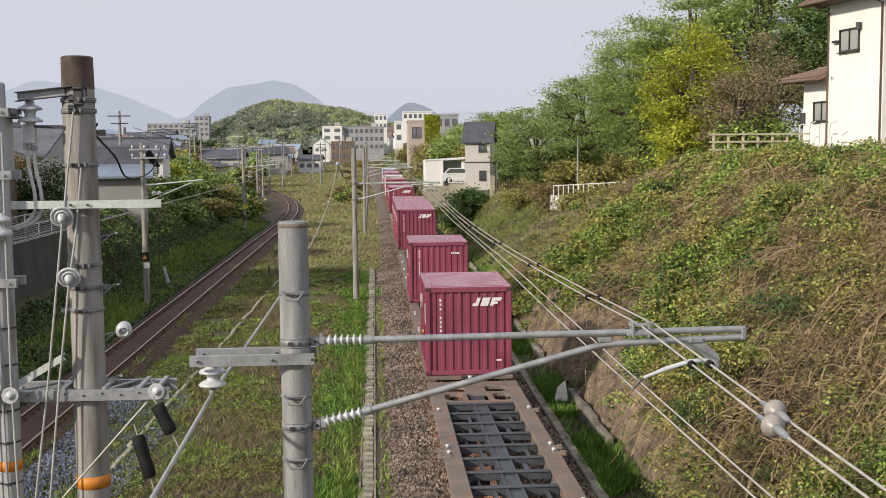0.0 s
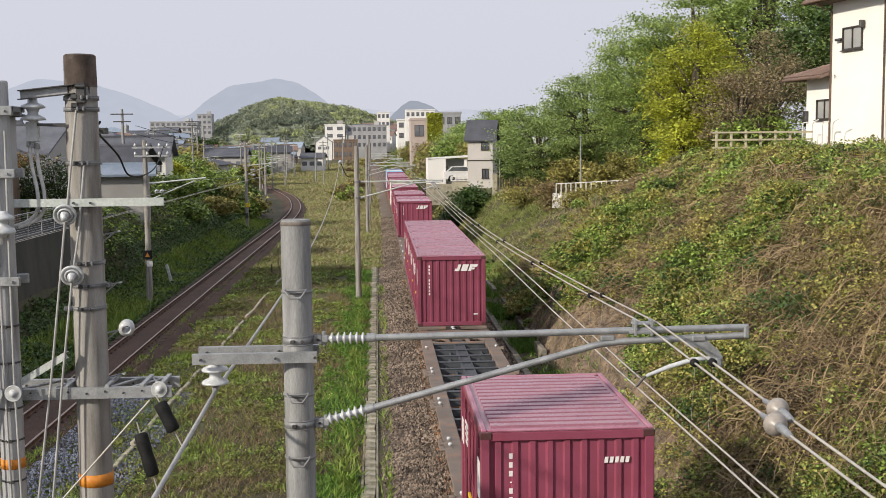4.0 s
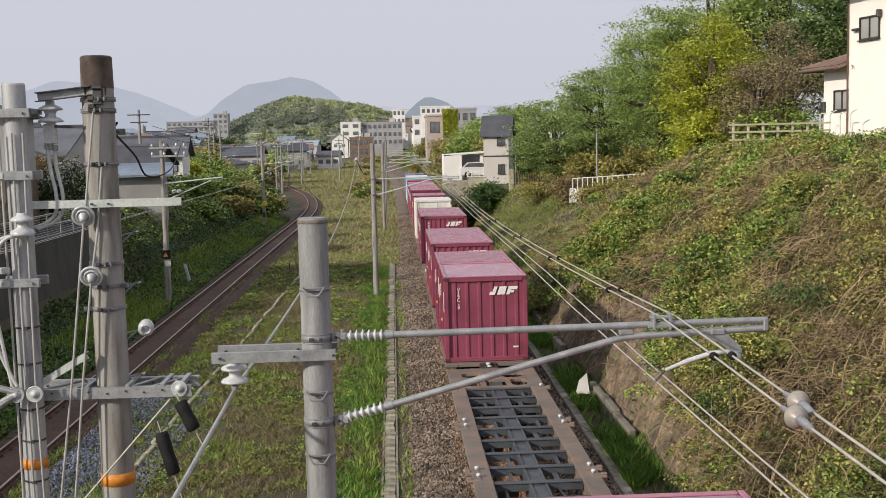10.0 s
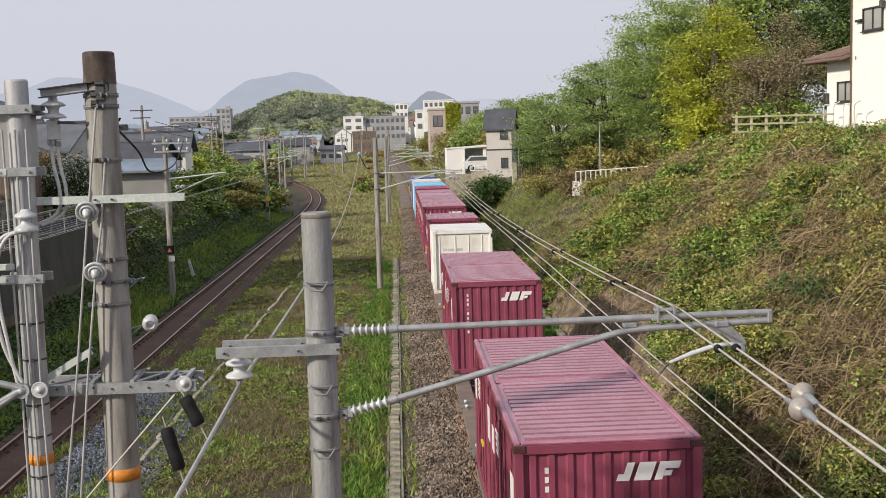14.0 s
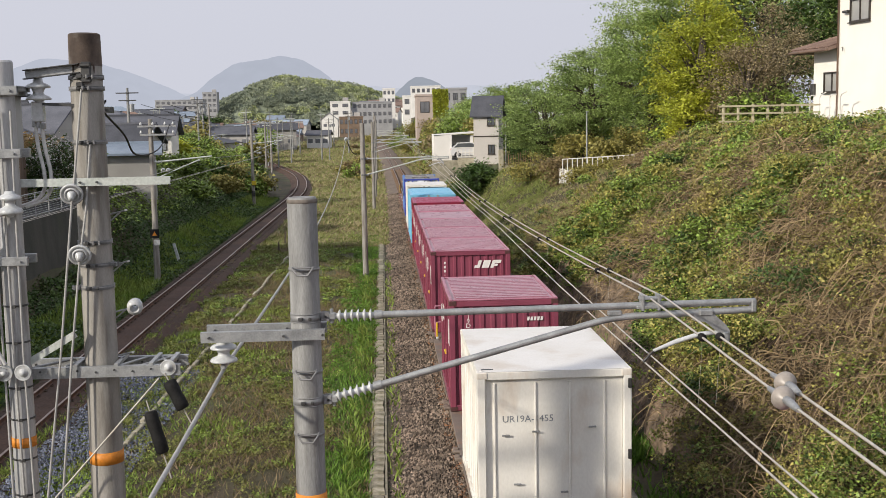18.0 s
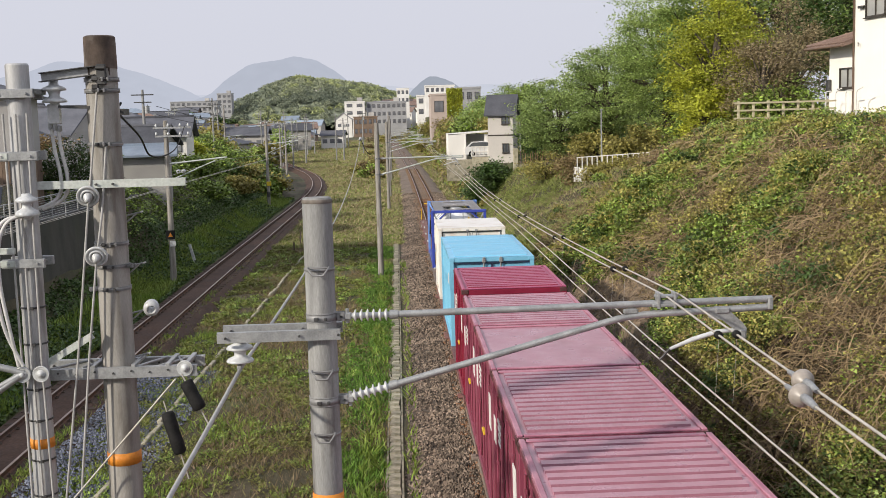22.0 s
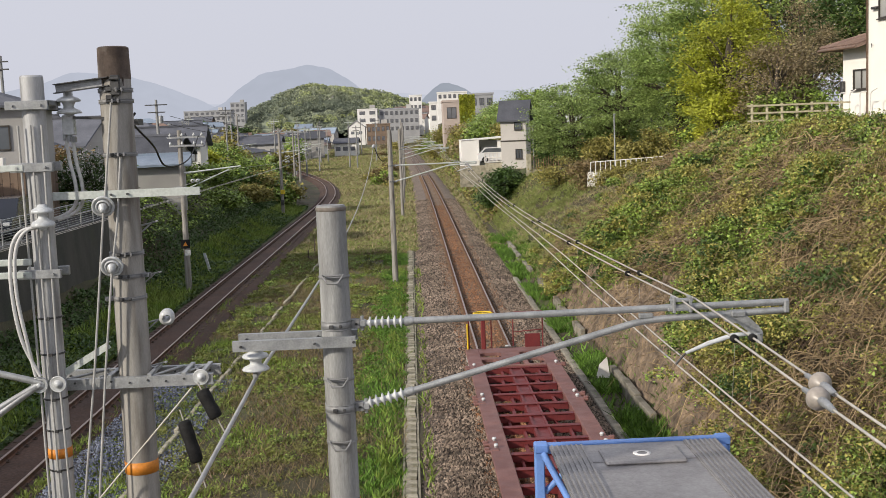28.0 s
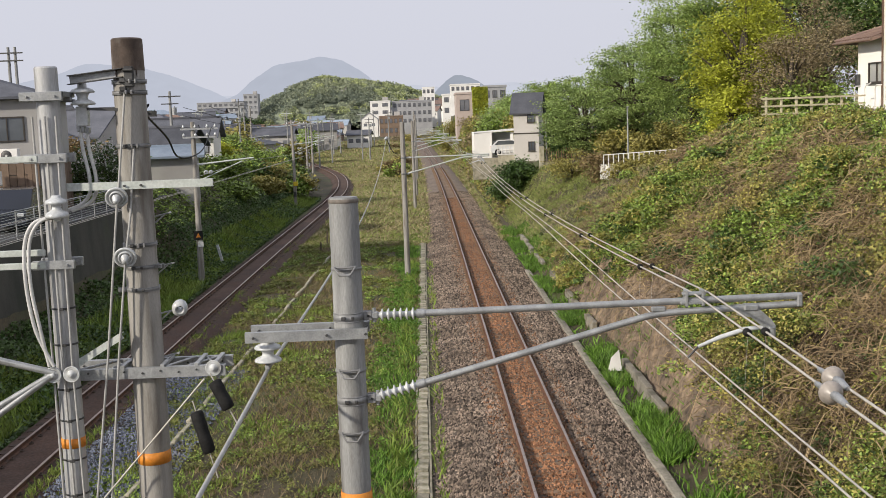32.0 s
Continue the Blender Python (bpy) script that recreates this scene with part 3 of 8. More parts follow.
def clamp(root, z, r, out=(1, 0), w=0.05):
    """A two-part steel band round a pole with bolted ears."""
    mb = MB()
    for e in (-0.5, 0.38):
        mb.lathe([(r - 0.002, 0), (r + 0.007, 0.1), (r + 0.007, 0.9), (r - 0.002, 1)], (0, 0, z + e * w), (0, 0, z + (e + 0.12) * w), 20)
    mb.lathe([(r - 0.002, 0), (r + 0.004, 0), (r + 0.004, 1), (r - 0.002, 1)], (0, 0, z - w * 0.4), (0, 0, z + w * 0.4), 20)
    a = math.atan2(out[1], out[0])
    for s in (-1, 1):
        mb.box((math.cos(a) * (r + 0.045) + s * 0.03 * math.sin(a), math.sin(a) * (r + 0.045) - s * 0.03 * math.cos(a), z), (0.08, 0.02, w), Matrix.Rotation(a, 3, "Z"), 0.004)
        mb.cyl((-math.sin(a) * 0.06 + math.cos(a) * (r + 0.05), math.cos(a) * 0.06 + math.sin(a) * (r + 0.05), z), (math.sin(a) * 0.06 + math.cos(a) * (r + 0.05), -math.cos(a) * 0.06 + math.sin(a) * (r + 0.05), z), 0.011, n=6)
    c = part("clamp", mb, STRAP, root)
    part("bolt", MB().box((-0.04, -r - 0.012, z), (0.045, 0.03, 0.035), b=0.006), STEEL_DARK, c)
    part("bolt", MB().box((0.05, -r - 0.012, z), (0.03, 0.03, 0.03), b=0.006), STEEL_DARK, c)
    return c


def step_iron(root, z, r, ang=-90):
    a = radians(ang)
    c, s = math.cos(a), math.sin(a)
    mb = MB()

    def at(u, v, h):
        return (c * (r + u) - s * v, s * (r + u) + c * v, z + h)
    mb.tube([at(0, -0.10, 0.03), at(0.07, -0.10, 0.03), at(0.09, -0.05, -0.04), at(0.09, 0.05, -0.04), at(0.07, 0.10, 0.03), at(0, 0.10, 0.03)], 0.011, 6)
    mb.tube([at(0.04, -0.10, 0.03), at(0.07, 0.0, 0.03), at(0.04, 0.10, 0.03)], 0.010, 6)
    mb.lathe([(r, 0), (r + 0.008, 0), (r + 0.008, 1), (r, 1)], (0, 0, z - 0.012), (0, 0, z + 0.012), 20)
    return part("step_iron", mb, STRAP, root, "bent steel climbing step")


def cantilever(root, steel=STEEL, wide=1.0):
    """Both arms of an overhead-line bracket, in the pole's space: the wire side is +x."""
    part("top_insulator", insulator((0.30, 0, 5.65), (0.66, 0, 5.65), 0.062, 6), PORCELAIN, root, "ribbed white porcelain insulator")
    part("lower_insulator", insulator((0.27, 0, 4.855), (0.64, 0, 4.94), 0.062, 6), PORCELAIN, root, "ribbed white porcelain insulator")
    mb = MB().tube([(0.14, 0, 5.65), (0.30, 0, 5.65)], 0.03, 8).tube([(0.66, 0, 5.65), (4.42, 0, 5.68)], 0.034, 12)
    mb.cyl((0.66, 0, 5.65), (0.74, 0, 5.65), 0.045, n=12)
    part("top_tube", mb, steel, root)
    mb = MB().tube([(0.14, 0, 4.83), (0.27, 0, 4.855)], 0.028, 8)
    mb.tube([(0.64, 0, 4.94), (2.78, 0, 5.50), (2.90, 0, 5.53), (3.02, 0, 5.55), (3.2, 0, 5.565), (4.42, 0, 5.60)], 0.034, 12)
    mb.cyl((0.64, 0, 4.94), (0.72, 0, 4.961), 0.045, n=12)
    part("bent_tube", mb, steel, root)
    mb = MB().box((3.02, 0, 5.60), (0.14, 0.06, 0.05), b=0.01).box((4.40, 0, 5.64), (0.05, 0.09, 0.13), b=0.01)
    part("tube_strap", mb, STEEL, root)
    mb = MB()
    for s in (-0.07, 0.09):
        mb.box((3.36 + s, 0, 5.70), (0.03, 0.12, 0.16), b=0.006)
    mb.box((3.37, 0, 5.74), (0.22, 0.10, 0.025), b=0.006).box((3.36, 0, 5.655), (0.26, 0.11, 0.03), b=0.006)
    part("messenger_clamp", mb, STEEL, root)
    mb = MB().prism([(3.80, 5.57), (4.0, 5.57), (4.12, 5.46), (4.16, 5.40), (4.16, 5.30), (4.08, 5.30), (4.05, 5.38), (3.92, 5.49), (3.80, 5.51)], -0.04, 0.04)
    mb.box((3.92, 0, 5.585), (0.14, 0.12, 0.06), b=0.012).box((4.12, 0, 5.34), (0.06, 0.12, 0.10), b=0.01)
    part("registration_bracket", mb, STEEL, root)
    mb = MB().tube([(4.06, -0.02, 5.385), (3.86, -0.02, 5.37), (3.62, -0.02, 5.30), (3.40, -0.02, 5.215)], [0.020, 0.024, 0.024, 0.016], 8)
    part("steady_arm", mb, PORCELAIN, root, "white curved steady arm")
    part("wire_clip", MB().tube([(3.40, -0.02, 5.215), (3.34, -0.02, 5.15), (3.30, -0.02, 5.11)], 0.011, 6), STEEL_DARK, root)


def line_pole(x, y, h, r0, r1, material, near, label, steel=STEEL):
    root = thing("line_pole", pose(x, y, 0), label, "pole", "overhead line poles of the main track")
    pole_shaft(root, -0.5, h, r0, r1, material)
    for z in (4.83, 5.65):
        clamp(root, z, r0 - (r0 - r1) * z / h, (1, 0), 0.09)
        part("hinge", MB().box((r0 + 0.09, 0, z), (0.10, 0.07, 0.07), b=0.01).cyl((r0 + 0.1, 0, z - 0.07), (r0 + 0.1, 0, z + 0.07), 0.018, n=8), STEEL, root)
    cantilever(root, steel)
    if near:
        for k, z in enumerate((6.12, 5.12, 4.5, 3.0, 2.0)):
            step_iron(root, z, r0 - (r0 - r1) * z / h)
        part("dirty_rim", MB().lathe([(r1 + 0.001, 0), (r1 + 0.005, 0.1), (r1 + 0.004, 0.9), (r1 - 0.006, 1.0)], (0, 0, h - 0.035), (0, 0, h + 0.004), 24), RIM, root, "dirt-brown worn rim")
        part("orange_band", MB().lathe([(r0 + 0.001, 0), (r0 + 0.004, 0), (r0 + 0.004, 1), (r0 + 0.001, 1)], (0, 0, 3.72), (0, 0, 3.91), 24), ORANGE, root, "faded orange warning band")
        for yy in (-0.19, 0.19):
            mb = MB().prism([(yy - 0.03, 5.46), (yy + 0.03, 5.46), (yy + 0.03, 5.472), (yy - 0.018, 5.472), (yy - 0.018, 5.548), (yy + 0.03, 5.548), (yy + 0.03, 5.56), (yy - 0.03, 5.56)], -0.98, 0.19, "x")
            part("cross_arm", mb, STEEL, root, "grey galvanised channel")
        for bx in (-0.2, 0.17, -0.9):
            part("through_bolt", MB().cyl((bx, -0.25, 5.51), (bx, 0.25, 5.51), 0.012, n=6), STEEL_DARK, root)
        mb = MB().lathe([(0.02, 0), (0.05, 0.02), (0.052, 0.20), (0.115, 0.30), (0.132, 0.37), (0.128, 0.42), (0.07, 0.45), (0.055, 0.60), (0.06, 0.68), (0.118, 0.78), (0.134, 0.85), (0.13, 0.90), (0.06, 0.92), (0.03, 1.0)], (-0.80, 0, 5.47), (-0.80, 0, 5.21), 24)
        part("feeder_insulator", mb, PORCELAIN, root, "white two-shed porcelain insulator")
        part("insulator_cap", MB().lathe([(0.0, 0), (0.07, 0.1), (0.075, 0.8), (0.05, 1)], (-0.80, 0, 5.475), (-0.80, 0, 5.43), 16), STEEL_DARK, root)
        part("feeder_clip", MB().box((-0.80, 0, 5.19), (0.05, 0.18, 0.05), b=0.01), STEEL, root)
    return root


line_pole(-0.79, 10.7, 6.79, 0.150, 0.142, CONCRETE, True, "grey concrete line pole with a bracket arm over the track")
for x, y, h, r in ((-1.06, 57.4, 7.45, 0.15), (-0.95, 101.0, 7.5, 0.15), (-0.9, 118.0, 7.6, 0.12), (-0.95, 150.0, 7.6, 0.14), (-1.3, 196.0, 8.5, 0.14), (-1.9, 245.0, 9.5, 0.14)):
    line_pole(x, y, h, r, r * 0.8, POLE_TAN, False, "slim weathered line pole with a pale green bracket arm", STEEL_PALE)


def sag(p0, p1, drop, n=14):
    p0, p1 = Vector(p0), Vector(p1)
    return [p0.lerp(p1, k / n) - Vector((0, 0, 4 * drop * (k / n) * (1 - k / n))) for k in range(n + 1)]


def overhead(name, pts, r, material, label):
    ob = part(name, MB().tube(pts, r, 6), material)
    return tagged(ob, label, "wire")


POSTS = (10.7, 57.4, 101.0, 150.0, 196.0, 245.0)
for dx in (0.0, 0.16):
    pts = [(2.53 + dx, y, 5.10 + 0.03 * math.sin(y * 0.3 + dx * 9)) for y in np.arange(-60, 260, 4.0)]
    overhead("contact_wire", pts, 0.0085, WIRE, "taut grooved contact wire over the track")
    dx = dx * 0.94
    pts = sag((2.58 + dx, -40, 5.72), (2.58 + dx, 10.7, 5.74), 0.30)
    for a, b in zip(POSTS, POSTS[1:]):
        pts += sag((2.58 + dx, a, 5.74), (2.58 + dx, b, 5.74), 0.42)[1:]
    overhead("messenger_wire", pts, 0.0095, WIRE, "sagging stranded messenger wire above the contact wire")


def messenger_z(y):
    for a, b in zip((-40,) + POSTS, POSTS):
        if a <= y <= b:
            s = (y - a) / (b - a)
            return 5.74 - 4 * (0.30 if a < 0 else 0.42) * s * (1 - s)
    return 5.5


for y in (8.9, 13.4, 18.5, 24, 30, 36, 43, 50, 62, 70, 80):
    root = thing("dropper", pose(2.58, y, 0), "pair of thin droppers with black clips between the wires", "wire", "droppers")
    z = messenger_z(y)
    for dx in (0.0, 0.15):
        part("dropper_clip", MB().lathe([(0.0, 0), (0.035, 0.1), (0.035, 0.9), (0.0, 1)], (dx, -0.025, z), (dx, 0.025, z), 10), BLACK_RUBBER, root, "round black clip")
        part("dropper_wire", MB().tube([(dx, 0, z), (dx, 0, z - 0.10), (dx - 0.03, 0.0, 5.12)], 0.0013, 5), WIRE, root)
for dx, y in ((0.0, 7.05), (0.15, 7.42)):
    z = messenger_z(y)
    root = thing("line_insulator", pose(2.58 + dx, y, z), "round grey disc insulator in the overhead wire", "insulator", "disc insulators")
    part("disc", MB().lathe([(0.02, 0), (0.05, 0.12), (0.078, 0.30), (0.08, 0.42), (0.065, 0.55), (0.045, 0.65), (0.03, 0.85), (0.02, 1)], (0, -0.09, 0), (0, 0.09, 0), 24), mat("grey_disc_glaze", (0.33, 0.295, 0.26), (0.26, 0.235, 0.21), 6.0, 0.4) if dx == 0 else bpy.data.materials["grey_disc_glaze"], root)
    part("socket", MB().tube([(0, -0.30, -0.01), (0, -0.16, 0), (0, 0.0, 0), (0, 0.24, 0)], [0.018, 0.03, 0.03, 0.018], 8), STEEL, root)

overhead("feeder_cable", sag((-1.75, 2.0, 4.72), (-1.59, 10.7, 5.17), 0.03, 8) + sag((-1.59, 10.7, 5.17), (-3.15, 95, 6.05), 1.15, 24)[1:], 0.021, CABLE, "thick grey feeder cable slung between poles")
tail = thing("cable_tail", pose(-3.15, 95, 6.05), "white dead-end insulator with a short black cable tail", "insulator")
part("dead_end", insulator((0, -0.1, 0), (0, 1.3, 0.1), 0.14, 4), PORCELAIN, tail)
part("jumper", MB().tube(sag((0.1, 0.4, -0.1), (0.9, 0.6, -1.2), 0.4, 6), 0.04, 6), BLACK_CABLE, tail)

CAP_PROFILE = [(0.0, 0), (0.086, 0.02), (0.090, 0.30), (0.082, 0.34), (0.072, 0.18), (0.064, 0.34), (0.052, 0.18), (0.044, 0.40), (0.028, 0.40), (0.024, 0.55), (0.0, 0.55)]
# tall weathered pole with its brackets
tall = thing("tall_pole", pose(-3.22, 12.5, 0), "tall tan concrete pole with a rusty brown top and steel cross-arms", "pole")
pole_shaft(tall, -0.5, 8.18, 0.196, 0.172, POLE_TAN)
part("stained_top", MB().tube([(0, 0, 8.17), (0, 0, 8.51)], [0.176, 0.170], 22, False).lathe([(0.170, 0), (0.15, 1), (0.10, 0.6), (0, 0.5)], (0, 0, 8.51), (0, 0, 8.525), 22), POLE_CAP, tall, "rust-brown stained pole top")
part("orange_band", MB().lathe([(0.184, 0), (0.188, 0), (0.188, 1), (0.184, 1)], (0, 0, 3.74), (0, 0, 3.88), 24), ORANGE, tall, "faded orange warning band")
for z, o in ((7.93, (0.2, -1)), (7.35, (0.3, -1)), (8.05, (0.4, -1)), (6.25, (0.3, -1)), (5.75, (-1, -0.4)), (6.0, (1, -0.3))):
    clamp(tall, z, 0.185, o, 0.045)
tb = part("top_bracket", MB().box((-0.32, -0.14, 8.115), (0.58, 0.010, 0.085), Matrix.Rotation(radians(-6), 3, "Y")), STEEL, tall, "short galvanised bracket beam")
# flanges in darker steel than the lit web: their shade is in the colour
for dz in (-0.046, 0.046):
    part("flange", MB().box((-0.32, -0.17, 8.115 + dz), (0.60, 0.085, 0.010), Matrix.Rotation(radians(-6), 3, "Y")), STEEL_DARK, tb, "flange coloured dark for its shaded edge")
part("bracket_rod", MB().cyl((-0.50, -0.10, 8.12), (-0.50, -0.08, 7.78), 0.014, n=8), STEEL_DARK, tall)
for z in (8.06, 7.97):
    part("bracket_pad", MB().box((-0.02, -0.20, z), (0.07, 0.05, 0.05), b=0.008), STEEL_DARK, tall)
for k in range(6):
    part("rust_streak", MB().tube([(0.178 * math.sin(-0.9 + 0.33 * k), -0.178 * math.cos(-0.9 + 0.33 * k), 8.19), (0.181 * math.sin(-0.9 + 0.33 * k), -0.181 * math.cos(-0.9 + 0.33 * k), 8.19 - (0.05, 0.12, 0.03, 0.16, 0.07, 0.1)[k])], [0.012, 0.003], 5), POLE_CAP, tall, "rust-brown run-off streak")
part("comb_bar", MB().box((-0.28, -0.12, 7.76), (0.34, 0.03, 0.03), Matrix.Rotation(radians(3), 3, "Y")), STEEL_DARK, tall)
part("bracket_clip", MB().box((0.05, -0.19, 8.10), (0.10, 0.06, 0.22), b=0.01).cyl((0.0, -0.23, 8.17), (0.10, -0.23, 8.17), 0.02, n=8), STEEL_DARK, tall)
mb = MB().lathe([(0.02, 0), (0.05, 0.02), (0.052, 0.20), (0.115, 0.30), (0.132, 0.37), (0.128, 0.42), (0.07, 0.45), (0.055, 0.60), (0.06, 0.68), (0.118, 0.78), (0.134, 0.85), (0.13, 0.90), (0.06, 0.92), (0.03, 1.0)], (-0.50, -0.08, 8.06), (-0.50, -0.08, 7.79), 24)
part("bell_insulator", mb, PORCELAIN, tall, "white two-shed porcelain insulator")
part("terminal_box", MB().box((-0.52, -0.05, 7.69), (0.13, 0.10, 0.22), b=0.012), PORCELAIN, tall, "pale grey terminal box")
for k in range(3):
    part("gland", MB().box((-0.57 + 0.05 * k, -0.06, 7.56 - 0.012 * k), (0.035, 0.08, 0.07), b=0.008), STEEL, tall)
for dx in (-0.56, -0.49):
    part("drop_cable", MB().bend([(dx, -0.06, 7.56), (dx + 0.02, -0.06, 7.3), (dx + 0.07, -0.08, 7.05), (dx + 0.07, -0.1, 6.85), (dx - 0.02, -0.12, 6.73), (dx - 0.2, -0.14, 6.66)], 0.021, 8), CABLE_PALE, tall, "pale grey cable")
part("cross_arm", MB().prism([(-0.26, 6.88), (-0.19, 6.88), (-0.19, 6.89), (-0.25, 6.89), (-0.25, 6.955), (-0.19, 6.955), (-0.19, 6.965), (-0.26, 6.965)], -0.90, 0.90, "x"), STEEL_PALE, tall, "pale green-grey channel across the pole")
for bx in (-0.06, 0.12):
    part("arm_bolt", MB().cyl((bx, -0.29, 6.92), (bx, 0.0, 6.92), 0.013, n=6), STEEL_DARK, tall)
for x, z in ((-0.15, 6.78), (-0.10, 6.12)):
    mb = MB().lathe([(0.0, 0.0), (0.10, 0.02), (0.122, 0.2), (0.122, 0.34), (0.098, 0.34), (0.094, 0.22), (0.082, 0.22), (0.078, 0.42), (0.064, 0.42), (0.06, 0.24), (0.05, 0.24), (0.046, 0.6), (0.03, 0.62), (0.028, 1.0), (0.0, 1.0)], (x, -0.27, z + 0.03), (x + 0.02, -0.40, z - 0.025), 28)
    d = part("suspension_disc", mb, PORCELAIN, tall, "pale grey ribbed disc insulator")
    part("cap", MB().lathe([(0.0, 0), (0.04, 0.1), (0.04, 0.8), (0.0, 1)], (x, -0.20, z + 0.05), (x, -0.27, z + 0.03), 14), STEEL_DARK, d)
for pts in ([(0.0, -0.22, 7.93), (-0.13, -0.27, 6.86), (-0.15, -0.29, 6.72), (-0.36, -0.32, 5.0), (-0.60, -0.40, 3.2), (-1.0, -0.5, 0.0)],
            [(0.06, -0.22, 7.33), (-0.02, -0.25, 6.6), (-0.10, -0.29, 6.1), (-0.24, -0.32, 5.0), (-0.43, -0.40, 3.2), (-0.75, -0.5, 0.0)]):
    part("stay_wire", MB().tube(pts, 0.013, 6), CABLE, tall)
for yy in (-0.24, 0.26):
    mb = MB().prism([(yy - 0.035, 4.77), (yy + 0.035, 4.77), (yy + 0.035, 4.782), (yy - 0.022, 4.782), (yy - 0.022, 4.878), (yy + 0.035, 4.878), (yy + 0.035, 4.89), (yy - 0.035, 4.89)], -0.92, 0.92, "x")
    ch = part("platform_channel", mb, STEEL, tall, "galvanised channel")
    for k in range(9):
        part("bolt", MB().cyl((-0.8 + 0.2 * k, yy - 0.05, 4.83 + 0.02 * (k % 2)), (-0.8 + 0.2 * k, yy - 0.01, 4.83 + 0.02 * (k % 2)), 0.012, n=6), STEEL_DARK, ch)
for x0, x1 in ((-0.7, -0.35), (-0.35, -0.2), (0.25, 0.5), (0.5, 0.8), (0.8, 0.6)):
    part("lattice_brace", MB().tube([(x0, -0.22, 4.885), (x1, 0.26, 4.885)], 0.016, 6), STEEL, tall)
for x in (0.22, 0.60, 0.80, -0.22):
    part("cross_plate", MB().box((x, 0.01, 4.90), (0.05, 0.56, 0.04), b=0.005), STEEL, tall)
part("beam_insulator", MB().lathe(CAP_PROFILE, (0.79, -0.26, 4.86), (0.79, -0.36, 4.86), 24), PORCELAIN, tall, "round white insulator cap")
part("angle_strut", MB().box((-0.50, -0.3, 5.09), (0.72, 0.012, 0.075), Matrix.Rotation(radians(-30), 3, "Y")).box((-0.50, -0.27, 5.12), (0.72, 0.07, 0.012), Matrix.Rotation(radians(-30), 3, "Y")), STEEL_PALE, tall)
for p0, p1 in (((0.79, -0.30, 4.72), (0.95, -0.34, 4.40)), ((0.57, -0.3, 4.38), (0.70, -0.32, 3.90))):
    d = Vector(p1) - Vector(p0)
    part("black_sleeve", MB().lathe([(0.0, 0), (0.055, 0.015), (0.073, 0.06), (0.076, 0.3), (0.070, 0.5), (0.076, 0.7), (0.073, 0.94), (0.055, 0.985), (0.0, 1)], p0, p1, 16), BLACK_RUBBER, tall, "black rubber insulating sleeve")
    part("sleeve_wire", MB().tube([Vector(p0) - d * 0.25, p0], 0.008, 5).tube([p1, Vector(p1) + d * 0.6], 0.008, 5), WIRE, tall)
part("guy_wire", MB().tube([(0.68, -0.28, 4.74), (-0.40, -0.40, 3.55), (-2.4, -0.6, 1.3)], 0.011, 6), WIRE, tall)
part("ring_insulator", MB().lathe([(0.05, 0), (0.085, 0.1), (0.088, 0.5), (0.075, 0.9), (0.03, 1.0), (0.03, 0.3), (0.05, 0)], (0.42, -0.12, 5.50), (0.40, 0.02, 5.54), 20), PORCELAIN, tall, "white ring insulator")
for z in (6.55, 5.98, 5.45, 4.95, 2.9):
    mb = MB().tube([(0.18, 0.02, z), (0.36, 0.02, z + 0.04), (0.36, -0.06, z + 0.045)], 0.011, 6).tube([(0.18, 0.02, z - 0.07), (0.30, 0.02, z + 0.03)], 0.010, 6)
    part("side_step", mb, STEEL, tall, "bent steel climbing step")
part("jumper_cable", MB().bend([(0.12, 0.3, 7.80), (-0.8, 4.0, 7.72), (-2.23, 11.5, 7.33), (-3.8, 19.5, 6.75), (-5.11, 27.5, 6.51), (-6.2, 35.0, 6.55), (-6.82, 39.5, 6.85), (-7.48, 44.5, 7.57)], [0.013, 0.016, 0.022, 0.026, 0.028, 0.026, 0.024, 0.024], 8), BLACK_CABLE, tall, "black cable swinging off the pole")
part("cable_clip", MB().box((-0.5, 3.0, 7.74), (0.08, 0.3, 0.08)), STEEL_DARK, tall)

# slimmer grey pole beside it, with its cables and arms for the branch line
slim = thing("slim_pole", pose(-4.03, 12.2, 0), "slim galvanised pole with clamps, cables and bracket tubes", "pole")
pole_shaft(slim, -0.5, 8.21, 0.128, 0.122, mat("pale_galvanised_pole", (0.45, 0.455, 0.46), (0.34, 0.345, 0.35), 2.0, 0.5, 0.15, bump=0.1, stain=(0.13, 0.12, 0.11), sscale=2.0, samount=0.6, stretch=(4, 4, 0.5)))
for z in (7.91, 7.25, 6.10):
    mb = MB().box((-0.02, -0.15, z), (0.46, 0.05, 0.10), b=0.008).box((-0.02, 0.15, z), (0.46, 0.05, 0.10), b=0.008)
    for x in (-0.17, 0.13):
        mb.cyl((x, -0.20, z), (x, 0.20, z), 0.014, n=6)
    part("clamp_bracket", mb, STEEL, slim)
part("top_arm", MB().box((0.16, 0.05, 7.93), (0.10, 0.44, 0.06), b=0.008), STEEL, slim)
for z, x1 in ((7.25, -2.2), (6.24, -2.6), (6.10, -2.6)):
    part("side_arm", MB().box(((x1 - 0.1) / 2, -0.16, z), (abs(x1) - 0.1, 0.05, 0.07), b=0.006), STEEL_PALE, slim, "pale steel arm")
for x in (-0.11, 0.0, 0.10):
    part("riser_cable", MB().tube([(x * 1.2, -0.15, 7.7), (x * 1.1, -0.16, 6.4), (x, -0.155, 5.0), (x * 1.1 + 0.02, -0.15, 3.0), (x, -0.15, 0.2)], 0.013, 6), CABLE, slim)
